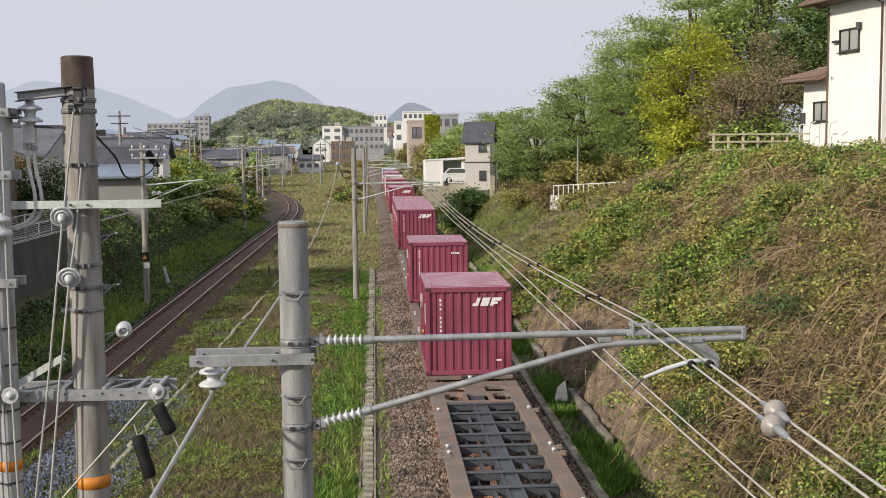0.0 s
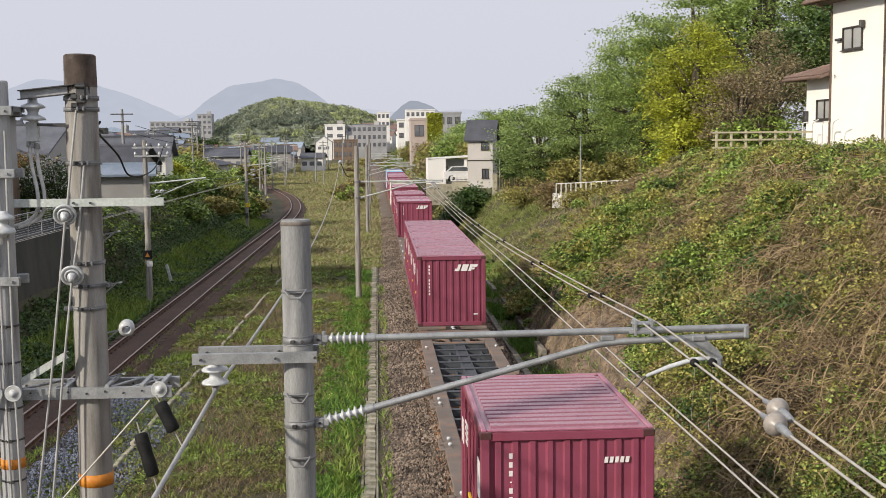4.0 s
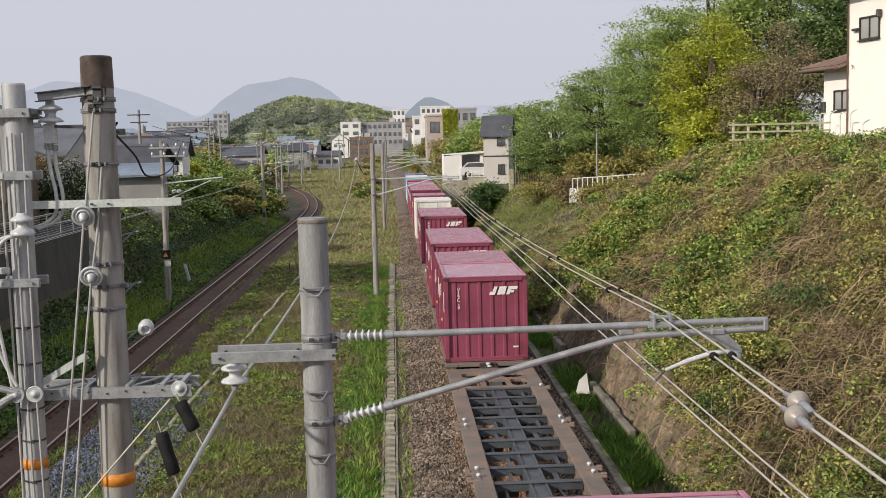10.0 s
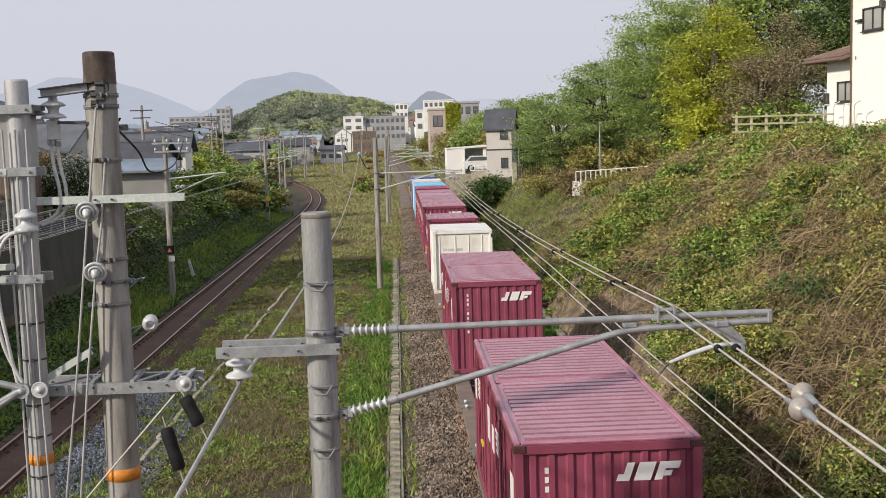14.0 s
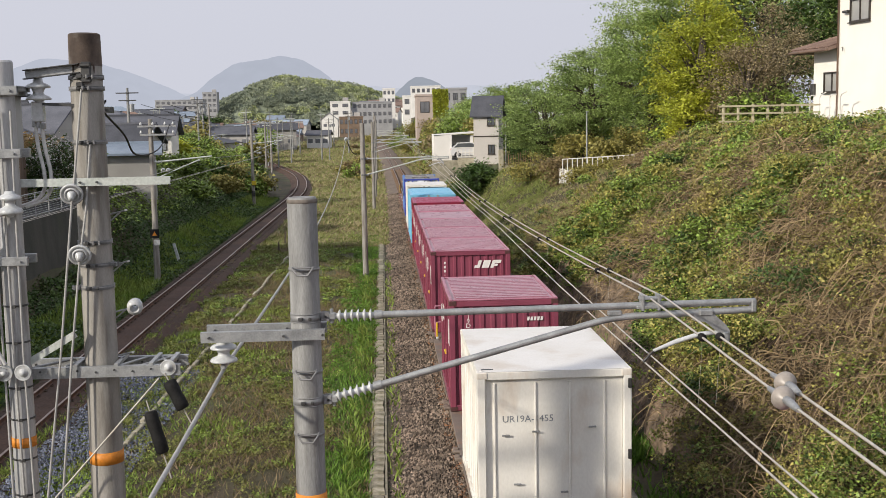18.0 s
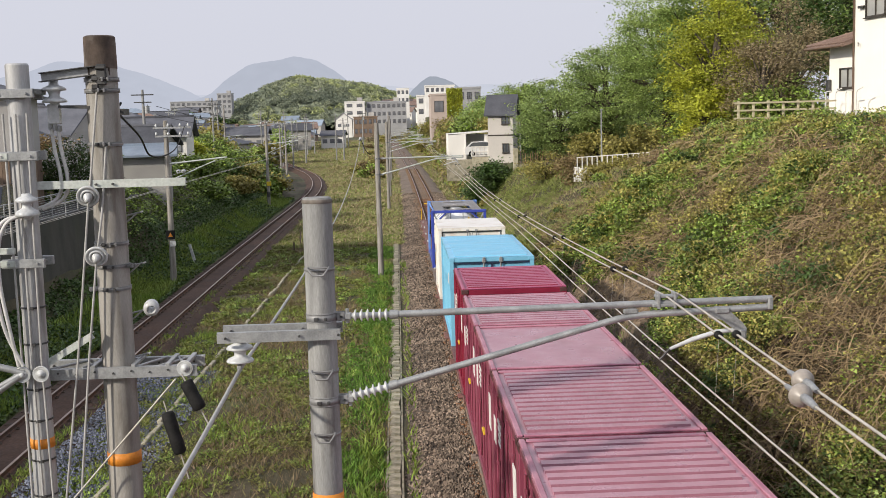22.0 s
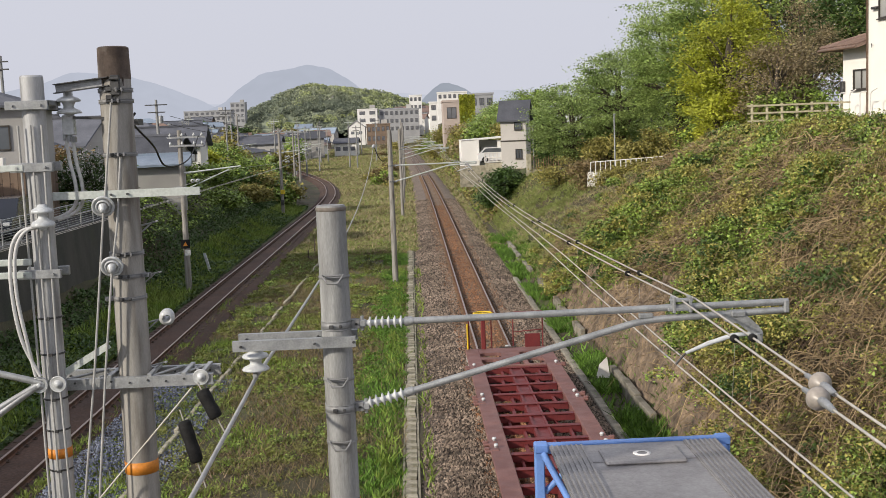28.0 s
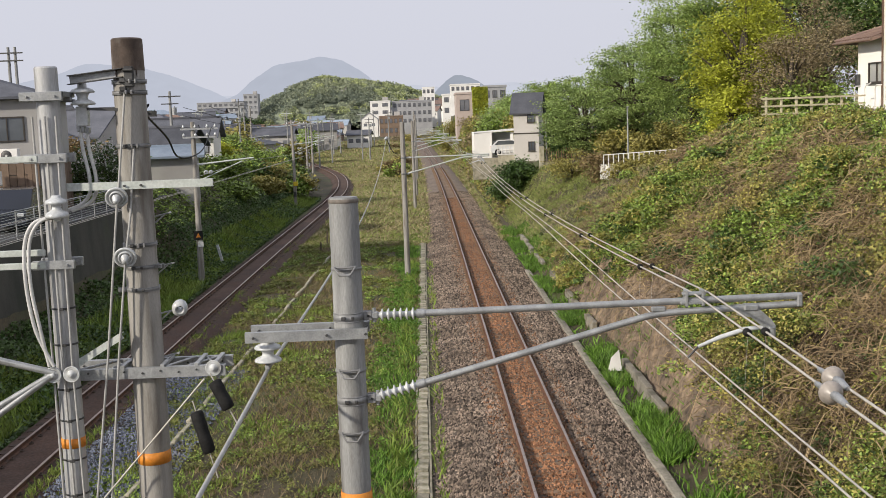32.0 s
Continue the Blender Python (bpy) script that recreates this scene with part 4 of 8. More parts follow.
mb = MB().lathe([(0.03, 0), (0.05, 0.02), (0.055, 0.10), (0.105, 0.19), (0.118, 0.26), (0.114, 0.33), (0.052, 0.36), (0.048, 0.50), (0.058, 0.57), (0.115, 0.68), (0.130, 0.78), (0.124, 0.86), (0.055, 0.89), (0.03, 1.0)], (0.08, -0.22, 6.86), (0.08, -0.22, 6.58), 20)
part("post_insulator", mb, PORCELAIN, slim, "white two-shed porcelain insulator")
for k, dx in enumerate((0.0, 0.05)):
    part("loop_cable", MB().bend([(0.1, -0.2, 6.62), (-0.1 - dx, -0.26, 6.58), (-0.22 - dx, -0.28, 6.35), (-0.24 - dx, -0.28, 5.9), (-0.18 - dx, -0.26, 5.4), (-0.12 + dx, -0.24, 5.0)], 0.020, 8), CABLE_PALE, slim, "pale looping cable")
for x in (-0.10, 0.10):
    part("joint_insulator", MB().lathe(CAP_PROFILE, (x, -0.18, 4.90), (x, -0.30, 4.90 + 0.02 * x), 24), PORCELAIN, slim, "round white insulator cap")
for k, (p1, r) in enumerate((((-1.9, -0.2, 5.42), 0.038), ((-1.5, -0.6, 3.95), 0.036), ((-1.7, -0.6, 4.05), 0.036), ((-2.2, -0.3, 5.55), 0.02))):
    p0 = (-0.08, -0.2, 4.92)
    part("bracket_tube", MB().tube([p0, p1], r, 10), STEEL, slim, "galvanised tube reaching towards the branch line")
part("orange_band", MB().lathe([(0.127, 0), (0.131, 0), (0.131, 1), (0.127, 1)], (0, 0, 4.04), (0, 0, 4.15), 24), ORANGE, slim, "faded orange warning band")
for z in (5.6, 5.2, 4.7, 4.35, 3.9, 3.5):
    part("strap", MB().lathe([(0.128, 0), (0.134, 0), (0.134, 1), (0.128, 1)], (0, 0, z), (0, 0, z + 0.02), 20).box((0.02, -0.15, z + 0.01), (0.05, 0.03, 0.03)), STEEL_DARK, slim)


def branch_pole(x, y, z0, h, sign=False, lamp=False, arms=1, label="old concrete pole with cross-arms and insulators beside the branch line"):
    root = thing("branch_pole", pose(x, y, z0), label, "pole", "poles along the branch line")
    pole_shaft(root, -0.6, h, 0.17, 0.11, POLE_TAN, 14)
    for k in range(arms):
        z = h - 0.35 - 0.42 * k
        part("cross_arm", MB().box((0.35, -0.14, z), (1.9 - 0.2 * k, 0.07, 0.09)), STEEL, root)
        for dx in (-0.45, 0.15, 0.75, 1.15):
            part("pin_insulator", MB().lathe([(0.02, 0), (0.06, 0.1), (0.065, 0.5), (0.03, 0.8), (0.03, 1)], (dx, -0.14, z + 0.05), (dx, -0.14, z + 0.22), 10), PORCELAIN, root)
    zt = 5.7 - z0
    part("rail_arm", MB().tube([(0.1, 0, zt), (3.0, 0, zt + 0.25)], 0.04, 8).tube([(0.1, 0, zt - 0.85), (2.4, 0, zt + 0.10)], 0.03, 8), STEEL_PALE, root, "pale green bracket arm")
    for dz in (0.0, -0.5):
        for dx in (0.55, 0.80):
            part("spool_insulator", MB().lathe([(0.05, 0), (0.10, 0.1), (0.06, 0.5), (0.10, 0.9), (0.05, 1)], (dx, -0.2, zt - 0.4 + dz), (dx, 0.05, zt - 0.4 + dz), 12), PORCELAIN, root)
    part("arm_insulator", insulator((0.15, 0, zt), (0.5, 0, zt + 0.03), 0.07, 5), PORCELAIN, root)
    if sign:
        s = part("warning_sign", MB().box((0, -0.20, 2.55), (0.46, 0.03, 0.46), b=0.01), BLACK_RUBBER, root, "small black warning sign with a yellow triangle")
        tri = MB().prism([(-0.12, 2.45), (0.12, 2.45), (0.0, 2.67)], -0.226, -0.216)
        part("triangle", tri, ORANGE, s)
        part("plate", MB().box((0.10, -0.21, 2.10), (0.28, 0.03, 0.28)), PORCELAIN, root)
    if lamp:
        part("yellow_box", MB().box((0.10, -0.22, 2.2), (0.42, 0.2, 0.42), b=0.03), mat("yellow_box_paint", (0.70, 0.52, 0.03), (0.6, 0.44, 0.03), 5.0, 0.5), root, "yellow signal telephone box")
        part("marker", MB().box((0.0, -0.2, 1.2), (0.3, 0.05, 0.5)), STEEL_DARK, root)
    return root


branch_pole(-11.65, 57.0, float(land(-11.65, 57.0)), 8.3, sign=True, arms=2)
branch_pole(-12.45, 107.0, float(land(-12.45, 107.0)), 8.2, lamp=True)
branch_pole(-14.9, 150.0, -0.3, 8.2)
branch_pole(-17.5, 168.0, -0.2, 8.2)
branch_pole(-24.0, 205.0, 0.0, 8.5)
branch_pole(-29.0, 190.0, 2.5, 8.5)
for x, y, z0, h in ((-20.5, 92.0, 5.0, 5.6), (-26.0, 160.0, 3.5, 8.0), (-34.0, 215.0, 3.0, 9.0), (-42.0, 260.0, 3.0, 9.0), (-11.0, 230.0, 0.5, 8.0), (-8.0, 262.0, 1.0, 9.0), (-21.0, 262.0, 1.0, 9.0), (-30.0, 300.0, 2.0, 9.0)):
    root = thing("utility_pole", pose(x, y, z0), "grey utility pole with short cross-arms", "pole", "utility poles in the town")
    pole_shaft(root, -0.6, h, 0.16, 0.10, CONCRETE, 10)
    part("cross_arm", MB().box((0, -0.12, h - 0.4), (1.8, 0.08, 0.09)), STEEL_DARK, root)
    part("cross_arm", MB().box((0, -0.12, h - 1.0), (1.4, 0.08, 0.09)), STEEL_DARK, root)
    part("transformer", MB().cyl((0.3, 0, h - 1.9), (0.3, 0, h - 1.3), 0.2, n=10), STEEL, root)
for x, pts in ((-9.5, 5.1), (-9.35, 5.1)):
    overhead("branch_contact_wire", [(float(left_x(np.array(float(y)))) + 0.1 + (x + 9.5), y, 5.1) for y in np.arange(8, 260, 5.0)], 0.009, WIRE, "thin contact wire over the branch line")
overhead("branch_messenger_wire", [(float(left_x(np.array(float(y)))) + 0.1, y, 5.75 - 0.3 * abs(math.sin(math.pi * (y - 12) / 48.0))) for y in np.arange(8, 260, 4.0)], 0.010, WIRE, "sagging messenger wire over the branch line")
for k, z in enumerate((8.2, 7.8)):
    for dx in (-0.4, 0.9):
        overhead("pole_line_wire", sag((-11.65 + dx, 57, 8.6 - 0.42 * k), (-12.45 + dx, 107, 8.3 - 0.42 * k), 0.5, 10) + sag((-12.45 + dx, 107, 8.3 - 0.42 * k), (-14.9 + dx, 150, 7.7 - 0.4 * k), 0.5, 8)[1:], 0.012, BLACK_CABLE, "thin dark wire strung between branch-line poles")

# white marker post in the grass by the branch line
post = thing("marker_post", pose(-11.9, 64.0, float(land(-11.9, 64.0))), "leaning white concrete marker post in the grass", "post")
part("post", MB().box((0, 0, 0.55), (0.16, 0.12, 1.5), Matrix.Rotation(radians(-14), 3, "Y"), 0.02), PORCELAIN, post)
for k in range(9):
    y = 70 + 3.1 * k
    st = thing("stake", pose(-6.7 + 0.15 * math.sin(k * 2.1), y, -0.45), "short dark wooden stake along the branch line", "stake", "stakes")
    part("stake_wood", MB().box((0, 0, 0.25), (0.09, 0.09, 0.7), b=0.01), BARK, st)


# ------------------------------------------------------------------ freight train
# Way of the train towards the camera: seconds and metres gone.
GONE_T = (0, 2.5, 4.5, 7, 9.5, 12, 14.5, 17, 20, 23, 25.5, 28, 32)
GONE_M = (0, 19.34, 34.86, 54.3, 73.59, 92.2, 110.2, 127.95, 149.0, 169.9, 187.2, 204.4, 232.0)
MOVERS = []                                                # (thing, metres at the start)


def gone(t):
    """Smooth way: the table rounded off over a second and a half."""
    s = 0.0
    for d, w in ((-0.75, 1), (0, 2), (0.75, 1)):
        q = t + d
        if q < 0:
            s += w * q * 7.74
        elif q > 32:
            s += w * (232.0 + (q - 32) * 6.9)
        else:
            s += w * float(np.interp(q, GONE_T, GONE_M))
    return s / 4.0 + 0.45 * math.exp(-((t - 2.0) / 0.6) ** 2)      # a slight surge early on


def mover(name, u, z, label, category, group=""):
    ob = thing(name, pose(XC, u, z), label, category, group)
    MOVERS.append((ob, u, z))
    return ob


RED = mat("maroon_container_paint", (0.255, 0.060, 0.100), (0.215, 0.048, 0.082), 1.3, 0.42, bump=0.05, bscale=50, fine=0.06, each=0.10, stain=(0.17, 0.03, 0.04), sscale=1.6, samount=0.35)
# roof paleness is part fading, part sky sheen put into the colour
RED_ROOF = mat("faded_roof_with_sky_sheen", (0.43, 0.215, 0.270), (0.36, 0.165, 0.215), 0.9, 0.33, spec=0.8, bump=0.06, bscale=40, fine=0.08, each=0.10, stain=(0.24, 0.12, 0.12), sscale=0.7, samount=0.5)
# flank colour without that sheen, so the ribs read as dark lines
RED_FLANK = mat("darker_maroon_flank", (0.28, 0.115, 0.155), (0.23, 0.09, 0.125), 1.5, 0.45, fine=0.1)
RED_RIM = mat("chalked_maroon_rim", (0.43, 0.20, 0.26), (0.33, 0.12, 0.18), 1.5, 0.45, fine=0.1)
CRIMSON_ROOF = mat("pink_crimson_roof", (0.40, 0.105, 0.190), (0.33, 0.080, 0.150), 0.9, 0.5, fine=0.08, spec=0.35)
RED_DARK = mat("dark_crimson_paint", (0.230, 0.014, 0.040), (0.19, 0.012, 0.034), 1.3, 0.4, fine=0.06)
FITTING = mat("worn_corner_steel", (0.12, 0.035, 0.04), (0.07, 0.04, 0.035), 9.0, 0.6, 0.3)
WHITE_MARK = mat("white_marking_paint", (0.80, 0.78, 0.76), (0.72, 0.70, 0.68), 6.0, 0.5, fine=0.05)
CREAM = mat("dirty_white_container_paint", (0.78, 0.765, 0.72), (0.71, 0.69, 0.64), 1.0, 0.5, fine=0.05, stain=(0.38, 0.22, 0.10), sscale=1.3, samount=0.55, stretch=(1, 1, 0.5))
CREAM_ROOF = mat("chalky_white_roof", (0.80, 0.79, 0.77), (0.72, 0.70, 0.66), 0.8, 0.5, fine=0.05, stain=(0.45, 0.34, 0.22), sscale=1.0, samount=0.5)
BLUE = mat("sky_blue_container_paint", (0.20, 0.50, 0.70), (0.17, 0.44, 0.63), 1.0, 0.4, fine=0.05)
BLUE_ROOF = mat("bright_blue_roof", (0.22, 0.56, 0.80), (0.18, 0.46, 0.68), 0.6, 0.4, fine=0.06, stain=(0.12, 0.30, 0.46), sscale=0.9, samount=0.6, stretch=(0.4, 3, 1))
INK_FADED = mat("faded_grey_lettering", (0.16, 0.18, 0.21), (0.22, 0.23, 0.25), 5.0, 0.6)
INK = mat("dark_blue_lettering", (0.015, 0.03, 0.07), (0.02, 0.035, 0.08), 5.0, 0.5)
RED_MARK = mat("red_emblem_paint", (0.55, 0.03, 0.03), (0.48, 0.03, 0.03), 5.0, 0.5)
TANK_BLUE = mat("ultramarine_frame_paint", (0.045, 0.075, 0.42), (0.04, 0.065, 0.34), 2.0, 0.45, fine=0.08)
TANK_BLUE_FADED = mat("faded_blue_frame_paint", (0.16, 0.30, 0.66), (0.13, 0.25, 0.58), 2.0, 0.5, fine=0.08)
TANK_WHITE = mat("white_tank_shell", (0.76, 0.77, 0.78), (0.68, 0.69, 0.70), 1.0, 0.3, fine=0.05)
GRATING = mat("grey_aluminium_grating", (0.33, 0.32, 0.32), (0.26, 0.25, 0.25), 3.0, 0.5, 0.5)
DECK_TAN = mat("tan_worn_deck_paint", (0.20, 0.160, 0.132), (0.15, 0.12, 0.10), 1.2, 0.75, bump=0.2, stain=(0.33, 0.16, 0.08), sscale=2.2, samount=0.5)
DECK_BLUE = mat("grey_blue_frame_paint", (0.075, 0.085, 0.098), (0.048, 0.054, 0.062), 2.0, 0.6, bump=0.1)
DECK_RED = mat("red_brown_deck_paint", (0.205, 0.100, 0.088), (0.155, 0.072, 0.064), 1.2, 0.65, bump=0.2, stain=(0.28, 0.13, 0.10), sscale=2.0, samount=0.4)
DECK_RED_DARK = mat("dark_red_frame_paint", (0.16, 0.022, 0.022), (0.12, 0.018, 0.02), 2.0, 0.6)
UNDER = mat("sooty_underframe", (0.035, 0.03, 0.028), (0.05, 0.04, 0.035), 3.0, 0.8)
WHEEL = mat("worn_wheel_steel", (0.14, 0.10, 0.08), (0.10, 0.08, 0.07), 4.0, 0.6, 0.5)
YELLOW = mat("yellow_handwheel_paint", (0.72, 0.50, 0.02), (0.62, 0.42, 0.02), 4.0, 0.5)
CACHE = {}


def shared(key, build):
    if key not in CACHE:
        CACHE[key] = mesh_of(build(), key[0] if isinstance(key, tuple) else key)
    return CACHE[key]


def letters(text, size, material, parent, m, label=""):
    """Lettering with the built-in font, as a mesh."""
    key = ("letters", text, size)
    if key not in CACHE:
        cu = bpy.data.curves.new("lettering", "FONT")
        cu.body, cu.size, cu.extrude, cu.resolution_u, cu.space_line = text, size, 0.002, 2, 0.68
        cu.align_x = "CENTER"
        tmp = new("lettering", cu)
        bpy.context.view_layer.update()
        me = bpy.data.meshes.new_from_object(tmp.evaluated_get(bpy.context.evaluated_depsgraph_get()))
        me.materials.clear()
        bpy.data.objects.remove(tmp)
        CACHE[key] = me
    me = CACHE[key]
    return part("lettering", me.copy() if me.materials and me.materials[0] != material else me, material, parent, label, m)


def ribbed(width, height, ribs, rib_w, depth, t=0.03):
    """A wall in the x, z plane with upright pressed ribs standing out towards -y."""
    pts, pitch = [(-width / 2, 0.0)], width / ribs
    for k in range(ribs):
        c = -width / 2 + pitch * (k + 0.5)
        pts += [(c - rib_w / 2, 0.0), (c - rib_w * 0.28, -depth), (c + rib_w * 0.28, -depth), (c + rib_w / 2, 0.0)]
    pts += [(width / 2, 0.0), (width / 2, t), (-width / 2, t)]
    n = len(pts)
    vs = [(x, y, 0.0) for x, y in pts] + [(x, y, height) for x, y in pts]
    mb = MB()
    half = n - 2
    mb.add(vs, [(i, i + 1, i + 1 + n, i + n) for i in range(half - 1)])
    mb.add([(-width / 2, t, 0), (width / 2, t, 0), (width / 2, t, height), (-width / 2, t, height)], [(0, 3, 2, 1)])
    return mb


def roof_mesh(W, L, ribs, rise):
    """Roof sheet in one piece: pressed cross-ribs between two flat margins."""
    prof = [(0.01, 0.01)]
    if ribs:
        pitch = (L - 0.36) / ribs
        for k in range(ribs):
            y = 0.18 + pitch * k
            prof += [(y + pitch * 0.26, 0.01), (y + pitch * 0.32, rise), (y + pitch * 0.94, rise), (y + pitch, 0.01)]
    prof += [(L - 0.01, 0.01)]
    n = len(prof)
    x0, x1 = -W / 2 + 0.17, W / 2 - 0.17
    mb = MB().add([(x0, y, z) for y, z in prof] + [(x1, y, z) for y, z in prof], [(i, i + 1, i + 1 + n, i + n) for i in range(n - 1)])
    for x in (x0, x1):
        mb.add([(x, y, z) for y, z in prof] + [(x, L - 0.01, -0.01), (x, 0.01, -0.01)], [tuple(range(n + 2))])
        o = -W / 2 + 0.01 if x < 0 else W / 2 - 0.01
        mb.add([(o, 0.01, 0.01), (x, 0.01, 0.01), (x, L - 0.01, 0.01), (o, L - 0.01, 0.01)], [(0, 1, 2, 3)])
        mb.add([(o, 0.01, 0.01), (o, L - 0.01, 0.01), (o, L - 0.01, -0.01), (o, 0.01, -0.01)], [(0, 1, 2, 3)])
    bm = bmesh.new()
    bm.from_mesh(mesh_raw(mb))
    bmesh.ops.remove_doubles(bm, verts=bm.verts, dist=0.0005)
    out2 = MB()
    bm.verts.index_update()
    out2.add([v.co[:] for v in bm.verts], [tuple(v.index for v in q.verts) for q in bm.faces])
    bm.free()
    return out2


def mesh_raw(mb):
    me = bpy.data.meshes.new("sheet")
    me.from_pydata(mb.v, [], mb.f)
    return me


def frame_mesh(W, L, H, t):
    mb = MB()
    for x in (-W / 2 + t / 2, W / 2 - t / 2):
        for y in (t / 2, L - t / 2):
            mb.box((x, y, H / 2), (t, t, H - 0.02), b=0.012)
        for z in (0.07, H - 0.05):
            mb.box((x, L / 2, z), (t * 0.9, L - 2 * t, 0.11), b=0.012)
    for y in (t / 2, L - t / 2):
        for z in (0.08, H - 0.055):
            mb.box((0, y, z), (W - 2 * t, t * 0.85, 0.13), b=0.012)
    return mb


def box_container(name, u, W, L, H, wall_mat, roof_mat, frame_mat, label, ends, sides, roof_ribs, group="containers", depth=0.045):
    root = mover(name, u, 1.0, label, "container", group)
    part("frame", shared(("frame", W, L, H, frame_mat.name), lambda: frame_mesh(W, L, H, 0.13)), frame_mat, root)
    h = H - 0.24
    for end, m in (("front", pose(0, 0.045 + depth, 0.13)), ("rear", pose(0, L - 0.045 - depth, 0.13, 0, 0, 180))):
        part("end_wall", shared(("end_wall", W, H, ends, depth, wall_mat.name), lambda: ribbed(W - 0.26, h, ends, 0.125, depth) if ends else MB().box((0, 0.02, h / 2), (W - 0.26, 0.05, h), b=0.01)), wall_mat, root, m=m)
    for sx, rz in ((-1, -90), (1, 90)):
        part("side_wall", shared(("side_wall", L, H, sides, depth, wall_mat.name), lambda: ribbed(L - 0.26, h, sides, 0.16, depth)), wall_mat, root, m=pose(sx * (W / 2 - 0.045 - depth), L / 2, 0.13, 0, 0, rz))
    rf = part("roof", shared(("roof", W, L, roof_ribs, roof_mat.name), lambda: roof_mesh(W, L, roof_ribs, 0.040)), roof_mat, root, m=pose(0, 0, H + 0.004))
    if len(rf.data.materials) == 1 and roof_ribs:           # rib flanks coloured darker, as only the tops catch the sky
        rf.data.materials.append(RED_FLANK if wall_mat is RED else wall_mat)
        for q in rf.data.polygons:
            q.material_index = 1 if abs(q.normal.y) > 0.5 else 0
    if wall_mat in (RED, RED_DARK):
        rim = MB()
        for x in (-1, 1):
            rim.box((x * (W / 2 - 0.05), L / 2, H + 0.03), (0.075, L - 0.04, 0.035), b=0.01)
        for y in (0.06, L - 0.06):
            rim.box((0, y, H + 0.028), (W - 0.2, 0.09, 0.03), b=0.01)
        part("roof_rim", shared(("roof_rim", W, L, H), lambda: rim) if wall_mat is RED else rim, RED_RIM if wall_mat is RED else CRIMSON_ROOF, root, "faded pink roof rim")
    for y in (0.0, L):
        s = 1 if y == 0 else -1
        for x in (-1, 1):
            for z in (0.0, H):
                zz = 0.06 if z == 0 else H - 0.045
                part("corner_fitting", shared(("corner_fitting", (FITTING if wall_mat in (RED, RED_DARK) else frame_mat).name), lambda: MB().box((0, 0, 0), (0.17, 0.18, 0.115), b=0.015).lathe([(0.0, 0), (0.035, 0.0), (0.035, 1), (0, 1)], (0, 0, 0.05), (0, 0, 0.062), 10)), FITTING if wall_mat in (RED, RED_DARK) else frame_mat, root, m=pose(x * (W / 2 - 0.08), y + s * 0.085, zz))
    return root


def slanted(x, z, w, h, lean=0.35):
    return [(x, z), (x + w, z), (x + w + lean * h, z + h), (x + lean * h, z + h)]


def red_container(u, ribs=14, mark="big", number="bars", top=2.5, wall=RED, ends=9, label="maroon twelve-foot freight container with pressed ribs and white markings"):
    W, L = 2.45, 3.715
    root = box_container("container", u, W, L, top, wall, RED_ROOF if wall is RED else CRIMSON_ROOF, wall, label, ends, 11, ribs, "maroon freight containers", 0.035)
    if mark == "big":
        mb = MB()
        for x, z, w, h in ((0.10, 0.0, 0.10, 0.09), (0.17, 0.0, 0.10, 0.24), (0.33, 0.0, 0.22, 0.24), (0.60, 0.0, 0.10, 0.24), (0.745, 0.145, 0.18, 0.095), (0.72, 0.05, 0.10, 0.07)):
            mb.prism(slanted(x, top - 0.52 + z, w, h), 0.0405 + 0.0006 * x, 0.046)
        part("emblem", mb, WHITE_MARK, root, "slanted white emblem")
    elif mark == "small":
        mb = MB()
        for k in range(5):
            mb.prism(slanted(0.52 + 0.075 * k, top - 0.47, 0.05, 0.085, 0.15), 0.0405, 0.045)
        part("emblem", mb, WHITE_MARK, root, "small white emblem")
    if number == "bars":
        for k in range(9):
            bar = shared(("number_bar", k == 3), lambda: MB().box((0, 0, 0), (0.052 if k != 3 else 0.025, 0.004, 0.078 if k != 3 else 0.02)))
            part("number_bar", bar, WHITE_MARK, root, m=pose(-0.80, 0.0405, top - 0.34 - 0.125 * k))
    elif number:
        letters("\n".join(number), 0.15, WHITE_MARK, root, pose(-0.80, 0.042, top - 0.40, 90), "white number written downwards")
    # side doors with bars, hinges and white plates
    for sx in (-1, 1):
        x = sx * (W / 2 - 0.018)
        def bar_mesh():
            mb = MB().tube([(0, 0, 0.2), (0, 0, top - 0.2)], 0.018, 6)
            for z in (0.4, top / 2, top - 0.4):
                mb.box((0, 0, z), (0.035, 0.10, 0.06))
            return mb
        for y in (0.62, 1.55, 2.15, 3.05):
            part("lock_bar", shared(("lock_bar", top, wall.name), bar_mesh), wall, root, m=pose(x, y, 0))
        part("data_plate", MB().box((sx * (W / 2 - 0.004), 0.36, top - 0.75), (0.012, 0.40, 0.55)).box((sx * (W / 2 - 0.004), 3.3, top - 0.8), (0.012, 0.3, 0.4)), WHITE_MARK, root, "white data plate")
        for k in range(4):
            line = shared(("data_line", k), lambda: MB().box((0, 0, 0), (0.012, 0.5 - 0.06 * k, 0.05)))
            part("data_line", line, WHITE_MARK, root, m=pose(sx * (W / 2 - 0.002), 2.5, top - 0.5 - 0.1 * k))
        part("handle", MB().box((sx * (W / 2 + 0.0), 1.85, 1.0), (0.05, 0.4, 0.05), b=0.01), YELLOW if sx < 0 else wall, root, "yellow door handle")
    part("end_label", MB().box((0.86, 0.043, 0.42), (0.16, 0.003, 0.05)), WHITE_MARK, root)
    return root


